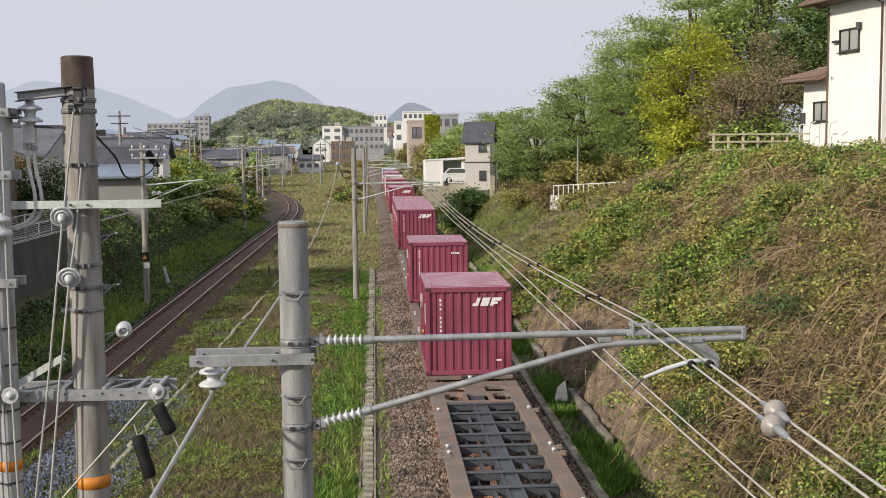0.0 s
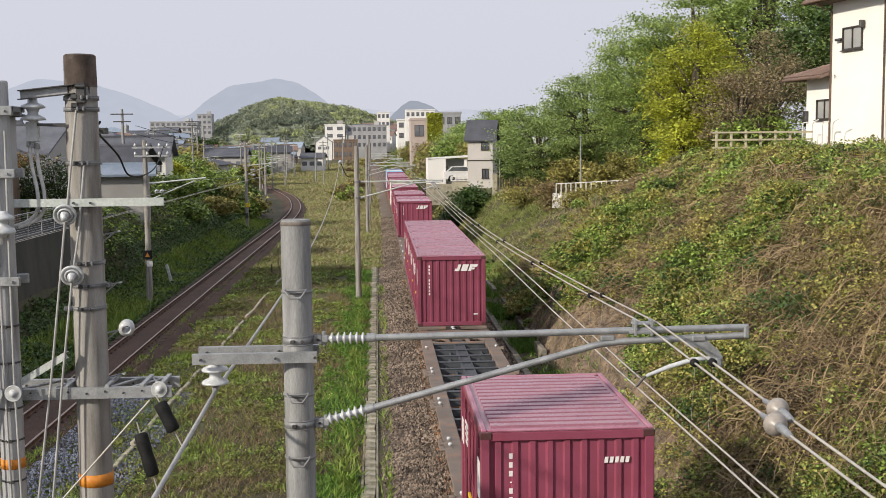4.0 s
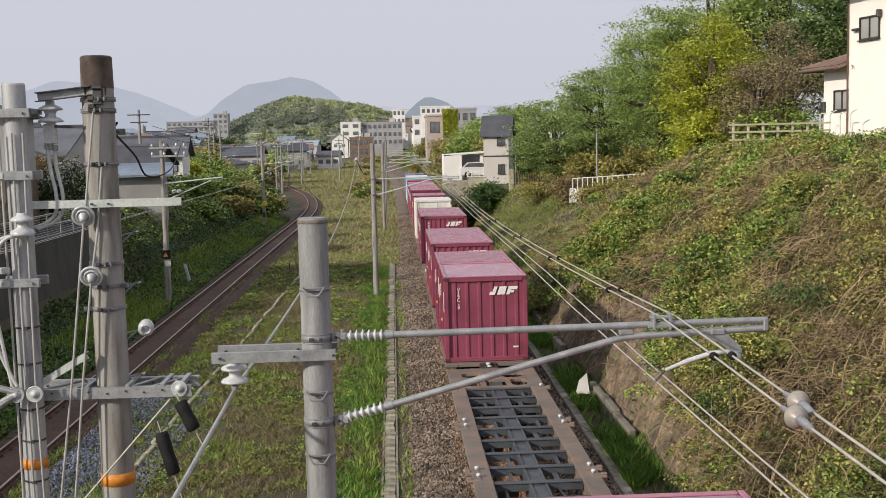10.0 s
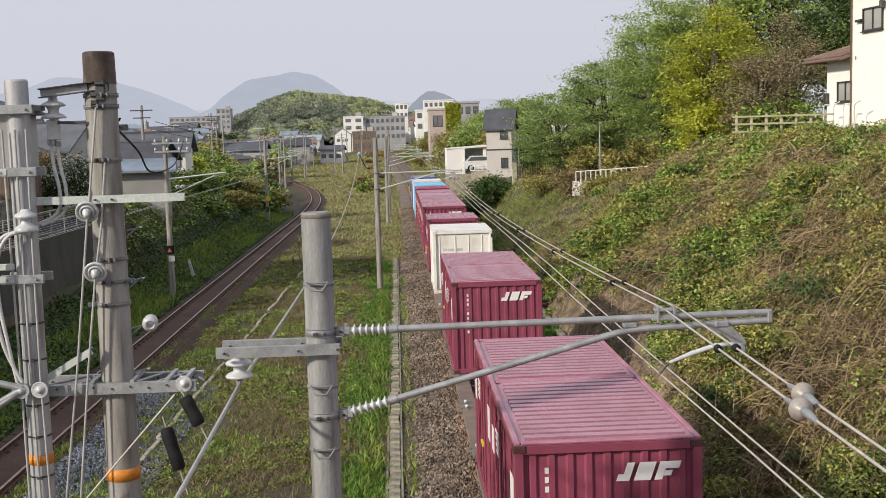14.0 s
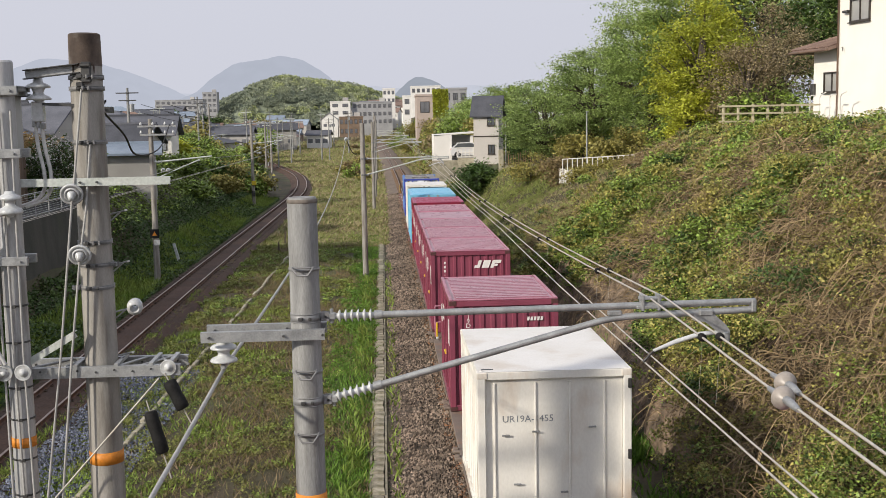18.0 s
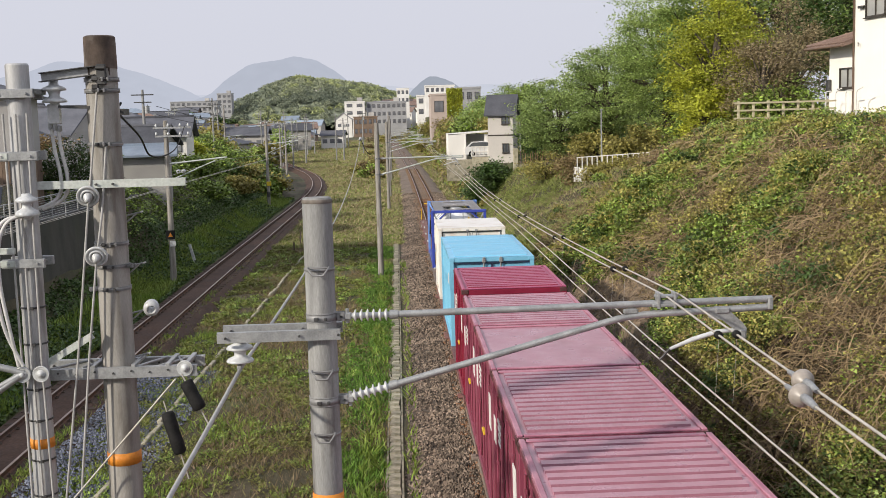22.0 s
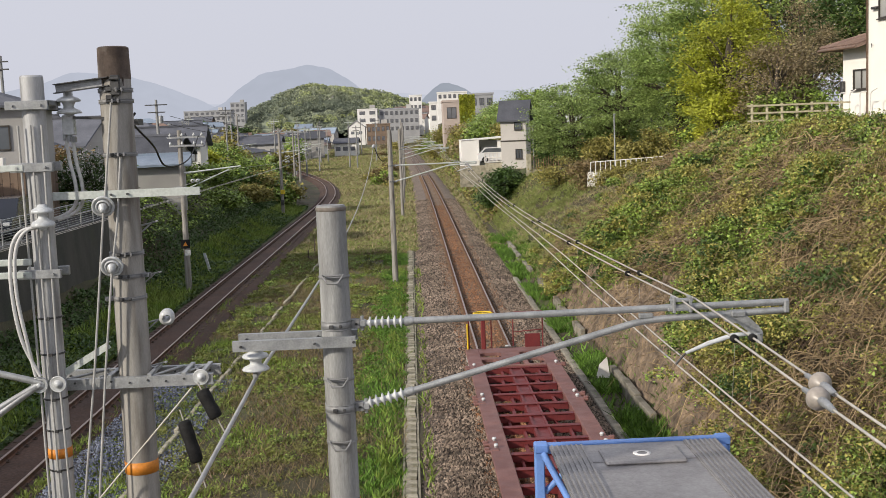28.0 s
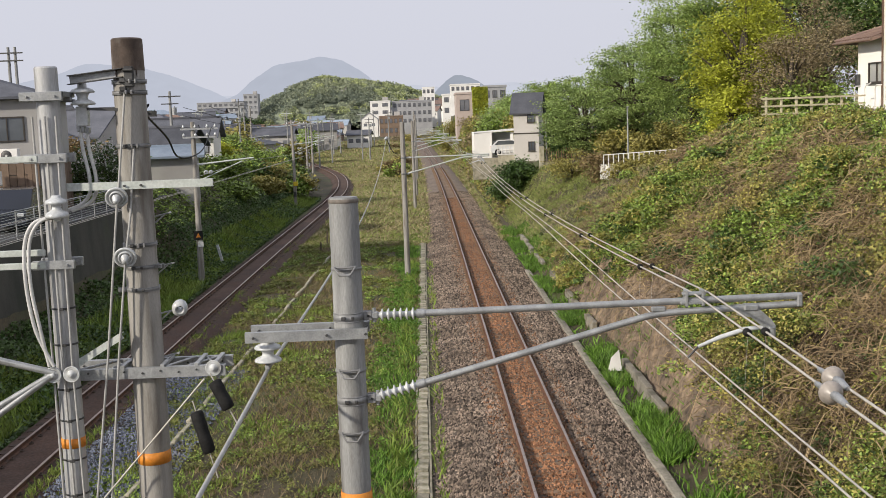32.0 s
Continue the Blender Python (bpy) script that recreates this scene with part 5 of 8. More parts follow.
def white_container(u, top, letters_text, doors, label):
    W, L = 2.45, 3.715
    root = box_container("white_container", u, W, L, top, CREAM, CREAM_ROOF, CREAM, label, 0, 8, 0)
    for x in ((-0.95, -0.30, 0.25, 0.80) if not doors else (-1.02, 0.0, 1.02)):
        part("panel_rib", shared(("panel_rib", top), lambda: MB().box((0, 0.072, top / 2), (0.035, 0.035, top - 0.36), b=0.01)), CREAM, root, m=pose(x, 0, 0))
    part("rust_rim", MB().box((0, 0.045, 0.165), (W - 0.3, 0.05, 0.05)), mat("rust_streak", (0.36, 0.17, 0.06), (0.5, 0.36, 0.2), 6.0, 0.85), root, "rusty lower edge") if not doors else None
    if doors:
        for x in (-0.16, 0.16):
            part("lock_rod", MB().tube([(x, 0.02, 0.1), (x, 0.02, top - 0.12)], 0.02, 8).box((x, 0.02, top - 0.1), (0.10, 0.06, 0.08), b=0.01), STEEL, root)
        part("door_seal", MB().box((0, 0.045, top - 0.145), (W - 0.28, 0.03, 0.02)).box((-W / 2 + 0.15, 0.045, top / 2), (0.02, 0.03, top - 0.3)).box((W / 2 - 0.15, 0.045, top / 2), (0.02, 0.03, top - 0.3)), BLACK_RUBBER, root, "black rubber door seal")
    else:
        mb = MB()
        for x, z in ((-0.78, 1.55), (-0.3, 1.6), (0.6, 1.65), (-0.6, 0.75), (0.15, 0.6)):
            mb.box((x, 0.04, z), (0.12, 0.02, 0.03), b=0.005)
        part("latches", mb, STEEL, root)
        for z in (2.35, 1.2, 0.35):
            part("hinge", MB().box((1.19, 0.0, z), (0.06, 0.06, 0.16), b=0.01), STEEL_DARK, root)
        part("lifting_lug", MB().box((-1.05, 0.2, top + 0.0), (0.2, 0.06, 0.04), b=0.01).box((0.95, 3.4, top + 0.0), (0.2, 0.06, 0.04), b=0.01), STEEL_DARK, root)
    letters(letters_text, 0.20 if doors else 0.155, INK if doors else INK_FADED, root, pose(-0.58 if doors else -0.42, 0.0825, top - 0.55 if doors else top - 0.82, 90), "dark container number")
    return root


def blue_container(u):
    W, L, top = 2.45, 6.03, 2.56
    root = box_container("blue_container", u, W, L, top, BLUE, BLUE_ROOF, BLUE, "bright sky-blue twenty-foot container with end doors", 0, 12, 26)
    for x in (-0.02,):
        part("door_gap", MB().box((0, 0.055, top / 2), (0.05, 0.03, top - 0.26)).box((0, 0.05, top - 0.155), (W - 0.26, 0.04, 0.035)), INK, root, "dark gap between the doors")
    for x in (-0.23, 0.26):
        part("lock_rod", MB().tube([(x, 0.02, 0.1), (x, 0.02, top - 0.06)], 0.022, 8).box((x, 0.01, top - 0.08), (0.10, 0.08, 0.12), b=0.01).box((x, 0.01, 1.2), (0.12, 0.06, 0.08)), STEEL, root)
        part("rod_cap", MB().box((x, 0.0, top - 0.01), (0.07, 0.07, 0.05), b=0.01), STEEL, root)
    letters("U31A-591", 0.20, INK, root, pose(-0.72, 0.0825, top - 0.50, 90), "dark blue container number")
    mb = MB().prism([(0.30, top - 0.56), (0.50, top - 0.50), (0.62, top - 0.44), (0.86, top - 0.32), (0.70, top - 0.50), (0.60, top - 0.56), (0.52, top - 0.66), (0.40, top - 0.80), (0.42, top - 0.66), (0.36, top - 0.60)], 0.0795, 0.0845)
    for k in range(9):
        mb.prism(slanted(0.62 + 0.0 * k - 0.03 * k, top - 0.36 - 0.05 * k, 0.40 - 0.012 * k, 0.016, 0.3), 0.0805, 0.0840 - 0.0001 * k)
    part("emblem", mb, RED_MARK, root, "red swift-shaped emblem with speed lines")
    part("side_plate", MB().box((-W / 2 + 0.0, 0.7, 1.9), (0.012, 0.3, 0.3)), WHITE_MARK, root)
    return root


def tank_container(u):
    W, L, H = 2.44, 6.05, 2.55
    root = mover("tank_container", u, 1.0, "white tank container in a blue steel frame with grey walkways", "tank container", "containers")
    for y in (0.07, L - 0.07):
        fm = TANK_BLUE if y < 1 else TANK_BLUE_FADED
        mb = MB()
        for x in (-W / 2 + 0.06, W / 2 - 0.06):
            mb.box((x, y, H / 2), (0.12, 0.14, H), b=0.015)
        for z in (0.08, H - 0.06):
            mb.box((0, y, z), (W - 0.24, 0.12, 0.12), b=0.012)
        fr = part("end_frame", mb, fm, root)
        for x in (-1, 1):
            part("corner_brace", MB().tube([(x * 0.55, y, H - 0.1), (x * (W / 2 - 0.12), y, H - 0.62)], 0.04, 8), fm, fr)
            part("diagonal", MB().tube([(x * 0.25, y + (0.05 if y < 1 else -0.05), 0.9), (x * 1.1, y, H - 0.16)], 0.03, 8), STEEL, fr)
            for z in (0.06, H - 0.045):
                part("corner_fitting", shared(("corner_fitting", fm.name), lambda: MB().box((0, 0, 0), (0.17, 0.18, 0.115), b=0.015)), fm, fr, m=pose(x * (W / 2 - 0.085), y, z))
    for x in (-1, 1):
        part("bottom_rail", MB().box((x * (W / 2 - 0.08), L / 2, 0.10), (0.12, L - 0.28, 0.16), b=0.012), TANK_BLUE, root)
        part("top_strut", MB().tube([(x * (W / 2 - 0.1), L - 0.2, H - 0.1), (x * 0.86, L - 0.9, H - 0.55)], 0.045, 8), TANK_BLUE_FADED, root)
    prof = [(0.0, 0.0), (0.45, 0.004), (0.80, 0.02), (1.0, 0.05), (1.09, 0.09), (1.10, 0.12), (1.10, 0.88), (1.09, 0.91), (1.0, 0.95), (0.80, 0.98), (0.45, 0.996), (0.0, 1.0)]
    part("barrel", MB().lathe(prof, (0, 0.25, 1.30), (0, L - 0.25, 1.30), 36), TANK_WHITE, root)
    for y in (1.2, 2.4, 3.6, 4.8):
        part("barrel_band", MB().lathe([(1.10, 0), (1.112, 0), (1.112, 1), (1.10, 1)], (0, y, 1.30), (0, y + 0.06, 1.30), 36), STEEL, root)
    for x in (-1, 1):
        w = part("walkway", MB().box((x * 0.83, L / 2, H - 0.03), (0.42, L - 0.3, 0.035)), GRATING, root, "grey ribbed aluminium walkway")
        me = shared("walkway_slat", lambda: MB().box((0, 0, 0), (0.022, L - 0.34, 0.02)))
        for k in range(7):
            part("slat", me, GRATING, w, m=pose(x * 0.83 - 0.18 + 0.06 * k, L / 2, H - 0.006))
    for y, d in ((1.1, 0.32), (3.35, 0.9), (5.55, 0.7)):
        part("cross_walk", MB().box((0, y, H - 0.035), (1.24, d, 0.03), b=0.005), GRATING, root)
    for y in (3.35, 5.35):
        h = part("hatch_cover", MB().box((0, y, H - 0.01), (0.95, 0.62, 0.05), b=0.02), GRATING, root, "flat grey hatch cover")
        part("hatch_mark", MB().lathe([(0.06, 0), (0.11, 0), (0.11, 1), (0.06, 1)], (0, y, H + 0.014), (0, y, H + 0.02), 16), WHITE_MARK, h)
    part("cover_plate", MB().box((0, (2.95 + L - 0.15) / 2, H - 0.045), (1.30, L - 3.1, 0.03), b=0.005), GRATING, root, "grey aluminium cover plate")
    part("manlid", MB().lathe([(0.0, 1), (0.25, 1), (0.27, 0.8), (0.27, 0.0)], (0, 2.3, 2.36), (0, 2.3, 2.5), 20), STEEL, root)
    mb = MB()
    for x in (-0.35, 0.2, 0.75):
        mb.tube([(x, 0.16, H - 0.1), (x, 0.16, H - 0.5)], 0.014, 6)
    part("ladder_bars", mb, STEEL_DARK, root)
    part("side_hose", MB().tube([(-1.14, 1.5, 2.0), (-1.2, 2.2, 1.4), (-1.18, 2.6, 1.9), (-1.2, 3.4, 1.2)], 0.03, 6), BLACK_CABLE, root)
    part("hazard_sign", MB().prism([(0.28, 1.98), (0.62, 1.98), (0.45, 2.24)], 0.24, 0.25), YELLOW, root, "yellow triangular hazard sign")
    letters("REAR END", 0.15, INK, root, pose(0.0, 0.24, 1.86, 90))
    letters("JOTU 771324 1", 0.15, INK, root, pose(0.05, 0.235, 1.68, 90))
    mb = MB()
    for k in range(5):
        mb.box((-1.108, 2.2 + 0.34 * k, 1.35), (0.014, 0.16, 0.42))
    part("side_lettering_bars", mb, INK, root, "dark unreadable lettering as bars")
    part("label_plate", MB().box((-0.5, 0.23, 2.05), (0.5, 0.01, 0.10)), WHITE_MARK, root)
    return root


def knob():
    return MB().lathe([(0.0, 1.0), (0.035, 0.95), (0.05, 0.7), (0.045, 0.4), (0.03, 0.3), (0.035, 0.0)], (0, 0, 0), (0, 0, 0.09), 10)


def wagon(u0, u1, deck, frame_paint, label, last=False, hand_rail=False):
    """A flat container wagon: sills, end plates with openings, cross-beams, bogies."""
    L = u1 - u0
    root = mover("flat_wagon", u0, 0.0, label, "railway wagon", "flat container wagons")
    HW = 1.24
    for x in (-1, 1):
        mb = MB().box((x * (HW - 0.19), L / 2, 0.955), (0.38, L - 0.05, 0.09), b=0.012).box((x * (HW - 0.34), L / 2, 0.78), (0.03, L - 1.0, 0.30))
        part("side_sill", mb, deck, root)
    for y0, sgn in ((0.03, 1), (L - 0.03, -1)):
        mb = MB()
        ex = 2 * (HW - 0.38)
        mb.box((0, y0 + sgn * 0.32, 0.955), (ex, 0.64, 0.09), b=0.01).box((0, y0 + sgn * 0.97, 0.955), (0.52, 0.66, 0.09))
        mb.box((0, y0 + sgn * 1.40, 0.955), (ex, 0.22, 0.09), b=0.01)
        for x in (-1, 1):
            mb.box((x * 0.34, y0 + sgn * 1.90, 0.955), (0.12, 0.80, 0.09))
            for ya, yb, xa in ((0.64, 1.29, 0.26), (1.51, 2.30, 0.40)):
                for cx, sx in ((xa, 1), (HW - 0.38, -1)):
                    for cy, sy in ((ya, 1), (yb, -1)):
                        w = 0.24 if sx < 0 and sy < 0 else 0.14
                        q = [(x * cx, y0 + sgn * cy), (x * (cx + sx * w), y0 + sgn * cy), (x * (cx + sx * w * 0.32), y0 + sgn * (cy + sy * w * 0.32)), (x * cx, y0 + sgn * (cy + sy * w))]
                        mb.prism(q, 0.912, 0.998, "z")
        mb.box((0, y0 + sgn * 2.36, 0.955), (ex, 0.12, 0.09), b=0.01)
        part("end_plate", mb, deck, root, "worn end plate with rounded openings")
        part("coupler", MB().box((0, y0 - sgn * 0.13, 0.86), (0.24, 0.34, 0.22), b=0.03).box((0, y0 - sgn * 0.02, 0.86), (0.5, 0.08, 0.34), b=0.02), UNDER, root)
        part("coupler_cap", MB().lathe([(0, 1), (0.06, 0.9), (0.07, 0.3), (0.04, 0)], (0, y0 - sgn * 0.12, 0.97), (0, y0 - sgn * 0.12, 1.06), 12), PORCELAIN, root, "pale coupler lever knob")
    part("centre_sill", MB().box((0, L / 2, 0.74), (0.36, L - 1.0, 0.34)).box((-0.15, L / 2, 0.92), (0.05, L - 1.4, 0.03)).box((0.15, L / 2, 0.92), (0.05, L - 1.4, 0.03)), frame_paint, root)
    n = max(4, int((L - 5.0) / 0.95))
    pitch = (L - 5.0) / n
    beam = shared(("cross_beam", frame_paint.name), lambda: MB().box((0, 0, 0), (2 * (HW - 0.37), 0.11, 0.16)).box((0, 0, 0.08), (2 * (HW - 0.37), 0.17, 0.015)))
    for k in range(n + 1):
        part("cross_beam", beam, frame_paint, root, m=pose(0, 2.5 + pitch * k, 0.87))
    for k in range(n):
        y = 2.5 + pitch * k
        if k % 3 == 1:
            part("brake_rod", MB().tube([(-0.62, y, 0.80), (-0.62, y + pitch, 0.80)], 0.035, 6), frame_paint, root)
            part("air_pipe", MB().tube([(0.55, y, 0.78), (0.40, y + pitch, 0.78)], 0.03, 6), frame_paint, root)
        elif k % 3 == 2:
            part("stringer", MB().box((0.45, y + pitch / 2, 0.80), (0.10, pitch, 0.10)), frame_paint, root)
            part("stringer", MB().box((-0.45, y + pitch / 2, 0.84), (0.07, pitch, 0.06)), frame_paint, root)
            part("brake_cylinder", MB().cyl((-0.75, y + 0.3, 0.70), (-0.35, y + 0.3, 0.70), 0.14, n=12), frame_paint, root)
        else:
            part("stringer", MB().box((-0.38, y + pitch / 2, 0.84), (0.06, pitch, 0.08)), frame_paint, root)
            part("stringer", MB().box((0.62, y + pitch / 2, 0.84), (0.06, pitch, 0.08)), frame_paint, root)
            part("brake_rod", MB().tube([(0.3, y, 0.75), (0.75, y + pitch, 0.75)], 0.02, 6), frame_paint, root)
    lock = shared("container_lock", knob)
    shoe = shared(("lock_shoe", deck.name), lambda: MB().box((0, 0, 0), (0.30, 0.22, 0.07), b=0.02).box((0.1, 0, 0.03), (0.12, 0.10, 0.08), b=0.02))
    slots = max(2, int(L / 3.86))
    for k in range(slots):
        for y in (0.42 + 3.88 * k, 0.42 + 3.88 * k + 3.4):
            if y > L - 0.2:
                continue
            for x in (-1, 1):
                part("lock_shoe", shoe, deck, root, m=pose(x * (HW - 0.03), y, 0.98, 0, 0, 0 if x > 0 else 180))
                part("container_lock", lock, PORCELAIN, root, m=pose(x * (HW - 0.12), y + 0.12, 1.0))
    wheel = shared("wheel", lambda: MB().lathe([(0.06, 0.0), (0.30, 0.25), (0.38, 0.1), (0.43, 0.1), (0.43, 0.8), (0.45, 1.0), (0.38, 1.0), (0.30, 0.7), (0.06, 1.0)], (0.065, 0, 0), (-0.065, 0, 0), 24))
    for yb in (2.3, L - 2.3):
        mb = MB()
        for x in (-1, 1):
            mb.prism([(yb - 1.25, 0.42), (yb - 1.25, 0.55), (yb - 0.45, 0.62), (yb + 0.45, 0.62), (yb + 1.25, 0.55), (yb + 1.25, 0.42), (yb + 0.5, 0.34), (yb - 0.5, 0.34)], x * 0.82 - 0.05, x * 0.82 + 0.05, "x")
        mb.box((0, yb, 0.52), (1.6, 0.4, 0.16))
        bg2 = part("bogie", mb, UNDER, root)
        for y in (yb - 0.95, yb + 0.95):
            part("axle", MB().cyl((-0.85, y, 0.43), (0.85, y, 0.43), 0.07, n=10), WHEEL, bg2)
            for x in (-1, 1):
                part("wheel", wheel, WHEEL, bg2, m=pose(x * 0.555, y, 0.43, 0, 0, 0 if x > 0 else 180))
    if hand_rail:
        for h2, dy in ((0.88, 0.10), (0.42, -0.14)):
            part("grab_rail", MB().bend([(-1.14, dy, 0.98), (-1.14, dy, 0.9 + h2), (-1.06, dy, 1.0 + h2), (-0.55, dy, 1.0 + h2), (-0.48, dy, 0.9 + h2), (-0.48, dy, 0.98)], 0.022, 8), RED_RIM, root, "maroon tube handrail")
        part("grab_bar", MB().tube([(-1.10, -0.16, 0.7), (-1.10, -0.16, 1.42)], 0.026, 8), YELLOW, root, "yellow grab bar")
    if last:
        y = L + 0.02
        mb = MB()
        for x in (-1.12, -0.46, 0.18, 1.05):
            mb.tube([(x, y, 0.95), (x, y, 1.85 if x < 0.5 else 2.02)], 0.02, 8)
        mb.tube([(-1.12, y, 1.85), (0.18, y, 1.88)], 0.02, 8).tube([(0.18, y, 1.88), (0.22, y, 2.04), (1.05, y, 2.04)], 0.02, 8).tube([(0.18, y, 1.45), (1.05, y, 1.5)], 0.018, 8)
        part("end_rail", mb, DECK_RED_DARK, root, "rusty red end handrail")
        part("grab_bar", MB().tube([(-1.16, y - 0.02, 0.85), (-1.16, y - 0.02, 1.75)], 0.026, 8), YELLOW, root, "yellow grab bar")
        hw = part("brake_wheel", MB().tube([(-0.70 + 0.27 * math.cos(a), y - 0.1 + 0.27 * math.sin(a), 2.06) for a in np.linspace(0, 2 * math.pi, 25)], 0.025, 8, False), YELLOW, root, "yellow hand brake wheel")
        part("wheel_spokes", MB().tube([(-0.95, y - 0.1, 2.05), (-0.45, y - 0.1, 2.05)], 0.016, 6).tube([(-0.70, y - 0.35, 2.05), (-0.70, y + 0.15, 2.05)], 0.016, 6), YELLOW, hw)
        part("brake_column", MB().box((-0.70, y - 0.1, 1.5), (0.13, 0.10, 1.1), b=0.02), DECK_RED_DARK, root)
        part("end_step", MB().box((0.75, y + 0.05, 1.15), (0.45, 0.06, 0.45), b=0.01), DECK_RED_DARK, root)
        for x in (-1.2, 1.2):
            part("tail_lamp_bracket", MB().box((x, L - 0.3, 0.8), (0.05, 0.2, 0.22), b=0.01).tube([(x, L - 1.0, 0.75), (x * 1.04, L - 1.1, 0.55), (x * 1.04, L - 1.5, 0.55), (x, L - 1.6, 0.75)], 0.015, 6), PORCELAIN, root)
    return root


ENDS = (11.1, 30.7, 50.3, 70.0, 90.2, 109.0, 128.4, 148.0, 168.2, 188.1, 207.3, 218.3, 236.6)
for k, (a, b) in enumerate(zip(ENDS, ENDS[1:])):
    if k == len(ENDS) - 2:
        wagon(a + 0.3, b, DECK_RED, DECK_RED_DARK, "red-brown empty flat wagon at the end of the train", True)
    else:
        wagon(a + 0.3, b - 0.3, DECK_TAN if k != 9 else DECK_RED, DECK_BLUE if k != 9 else DECK_RED_DARK, "worn tan flat container wagon with a dark open frame", hand_rail=k == 8)

red_container(31.2)
red_container(46.1, mark="small")
for k in range(5):
    red_container(70.55 + 3.76 * k, ribs=(14, 14, 14, 14, 16)[k], mark="big" if k == 0 else "")
red_container(109.6, ribs=0, ends=6, number="V19C-8", label="worn flat-roofed maroon freight container numbered V19C-8")
red_container(113.39, ribs=13, mark="")
red_container(120.5, ribs=14)
red_container(124.2, ribs=14, mark="")
red_container(136.4, ribs=14)
red_container(140.15, ribs=14, mark="")
white_container(152.0, 2.57, "UR19A-1455", False, "grimy white refrigerated container with rust streaks")
red_container(159.4, ribs=14, mark="small", number="19D-45666", label="dusty maroon freight container numbered 19D-45666")
for k in range(5):
    red_container(168.85 + 3.84 * k, ribs=(14, 14, 14, 0, 14)[k], mark="big" if k == 0 else "")
red_container(188.4, ribs=12, mark="", number="", top=2.58, wall=RED_DARK, label="taller dark crimson container with a ribbed roof")
blue_container(194.6)
white_container(203.2, 2.60, "UR19A-516", True, "cream-white container with end doors and dark number")
tank_container(211.9)


# ------------------------------------------------------------------ buildings and distance
WALL_CREAM = mat("sunlit_cream_plaster", (0.84, 0.82, 0.765), (0.80, 0.775, 0.71), 0.6, 0.85, bump=0.08, bscale=60, fine=0.04)
WALL_WHITE = mat("white_render", (0.78, 0.77, 0.74), (0.70, 0.69, 0.66), 0.4, 0.85, fine=0.05)
WALL_GREY = mat("grey_render", (0.42, 0.41, 0.39), (0.34, 0.33, 0.32), 0.4, 0.85, fine=0.06, each=0.2)
WALL_PINK = mat("pinkish_block_wall", (0.46, 0.385, 0.345), (0.40, 0.335, 0.30), 0.5, 0.9, bump=0.1, bscale=14, fine=0.05)
WALL_PALE = mat("pale_grey_siding", (0.52, 0.495, 0.465), (0.47, 0.45, 0.42), 0.5, 0.85, bump=0.1, bscale=14, fine=0.05)
WALL_BROWN = mat("brown_boarding", (0.20, 0.14, 0.10), (0.15, 0.11, 0.08), 0.8, 0.85, each=0.2)
ROOF_TILE = mat("brown_clay_tile", (0.24, 0.165, 0.13), (0.18, 0.12, 0.10), 1.5, 0.75, bump=0.2, each=0.08)
ROOF_GREY = mat("grey_slate_tile", (0.115, 0.12, 0.14), (0.085, 0.09, 0.105), 0.8, 0.8, spec=0.2, bump=0.3, bscale=12, each=0.25)
ROOF_BLUE = mat("blue_grey_sheet_roof", (0.26, 0.32, 0.40), (0.21, 0.26, 0.33), 0.8, 0.5, each=0.2)
GLASS = mat("dim_window_glass", (0.10, 0.11, 0.12), (0.07, 0.08, 0.09), 1.0, 0.08, spec=0.8, fine=0.0)
GLASS_PALE = mat("curtained_window_glass", (0.36, 0.36, 0.33), (0.28, 0.28, 0.27), 1.0, 0.12, spec=0.7, fine=0.0)
FRAME = mat("dark_bronze_frame", (0.07, 0.06, 0.05), (0.05, 0.045, 0.04), 3.0, 0.5, 0.4)
GUTTER = mat("brown_gutter", (0.16, 0.10, 0.07), (0.12, 0.08, 0.06), 3.0, 0.5)
# far windows: distance haze is put into this lighter grey
FAR_GLASS = mat("hazed_grey_window", (0.17, 0.175, 0.19), (0.12, 0.125, 0.14), 0.5, 0.35)
# far building walls: grey render colour that includes the haze
HAZE_GREY = mat("hazed_grey_render", (0.37, 0.375, 0.385), (0.30, 0.305, 0.315), 0.3, 0.9)
FENCE_CREAM = mat("cream_fence_paint", (0.50, 0.45, 0.31), (0.38, 0.33, 0.22), 2.0, 0.7)
FENCE_WHITE = mat("white_fence_paint", (0.74, 0.73, 0.70), (0.62, 0.61, 0.58), 2.0, 0.6)
TARP = mat("blue_tarpaulin", (0.06, 0.26, 0.60), (0.05, 0.21, 0.5), 1.0, 0.5)
ASPHALT = mat("road_asphalt", (0.055, 0.055, 0.056), (0.045, 0.045, 0.046), 1.0, 0.9, bump=0.3)


def window(root, x, y, z, w, h, glass=GLASS, rz=0.0, sill=True):
    """A sliding window with frame, two panes and a sill, facing -y before it is turned by rz."""
    m = pose(x, y, z, 0, 0, rz)
    mb = MB()
    for dx in (-w / 2, w / 2):
        mb.box((dx, 0, 0), (0.06, 0.10, h + 0.06))
    for dz in (-h / 2, h / 2):
        mb.box((0, 0, dz), (w + 0.06, 0.10, 0.06))
    mb.box((0, -0.01, 0), (0.05, 0.06, h))
    win = part("window", mb, FRAME, root, m=m)
    for dx in (-w / 4, w / 4):
        part("pane", MB().box((dx, 0.02, 0), (w / 2 - 0.04, 0.02, h - 0.05)), glass, win)
    if sill:
        part("sill", MB().box((0, -0.06, -h / 2 - 0.05), (w + 0.14, 0.12, 0.04)), FRAME, win)
    return win


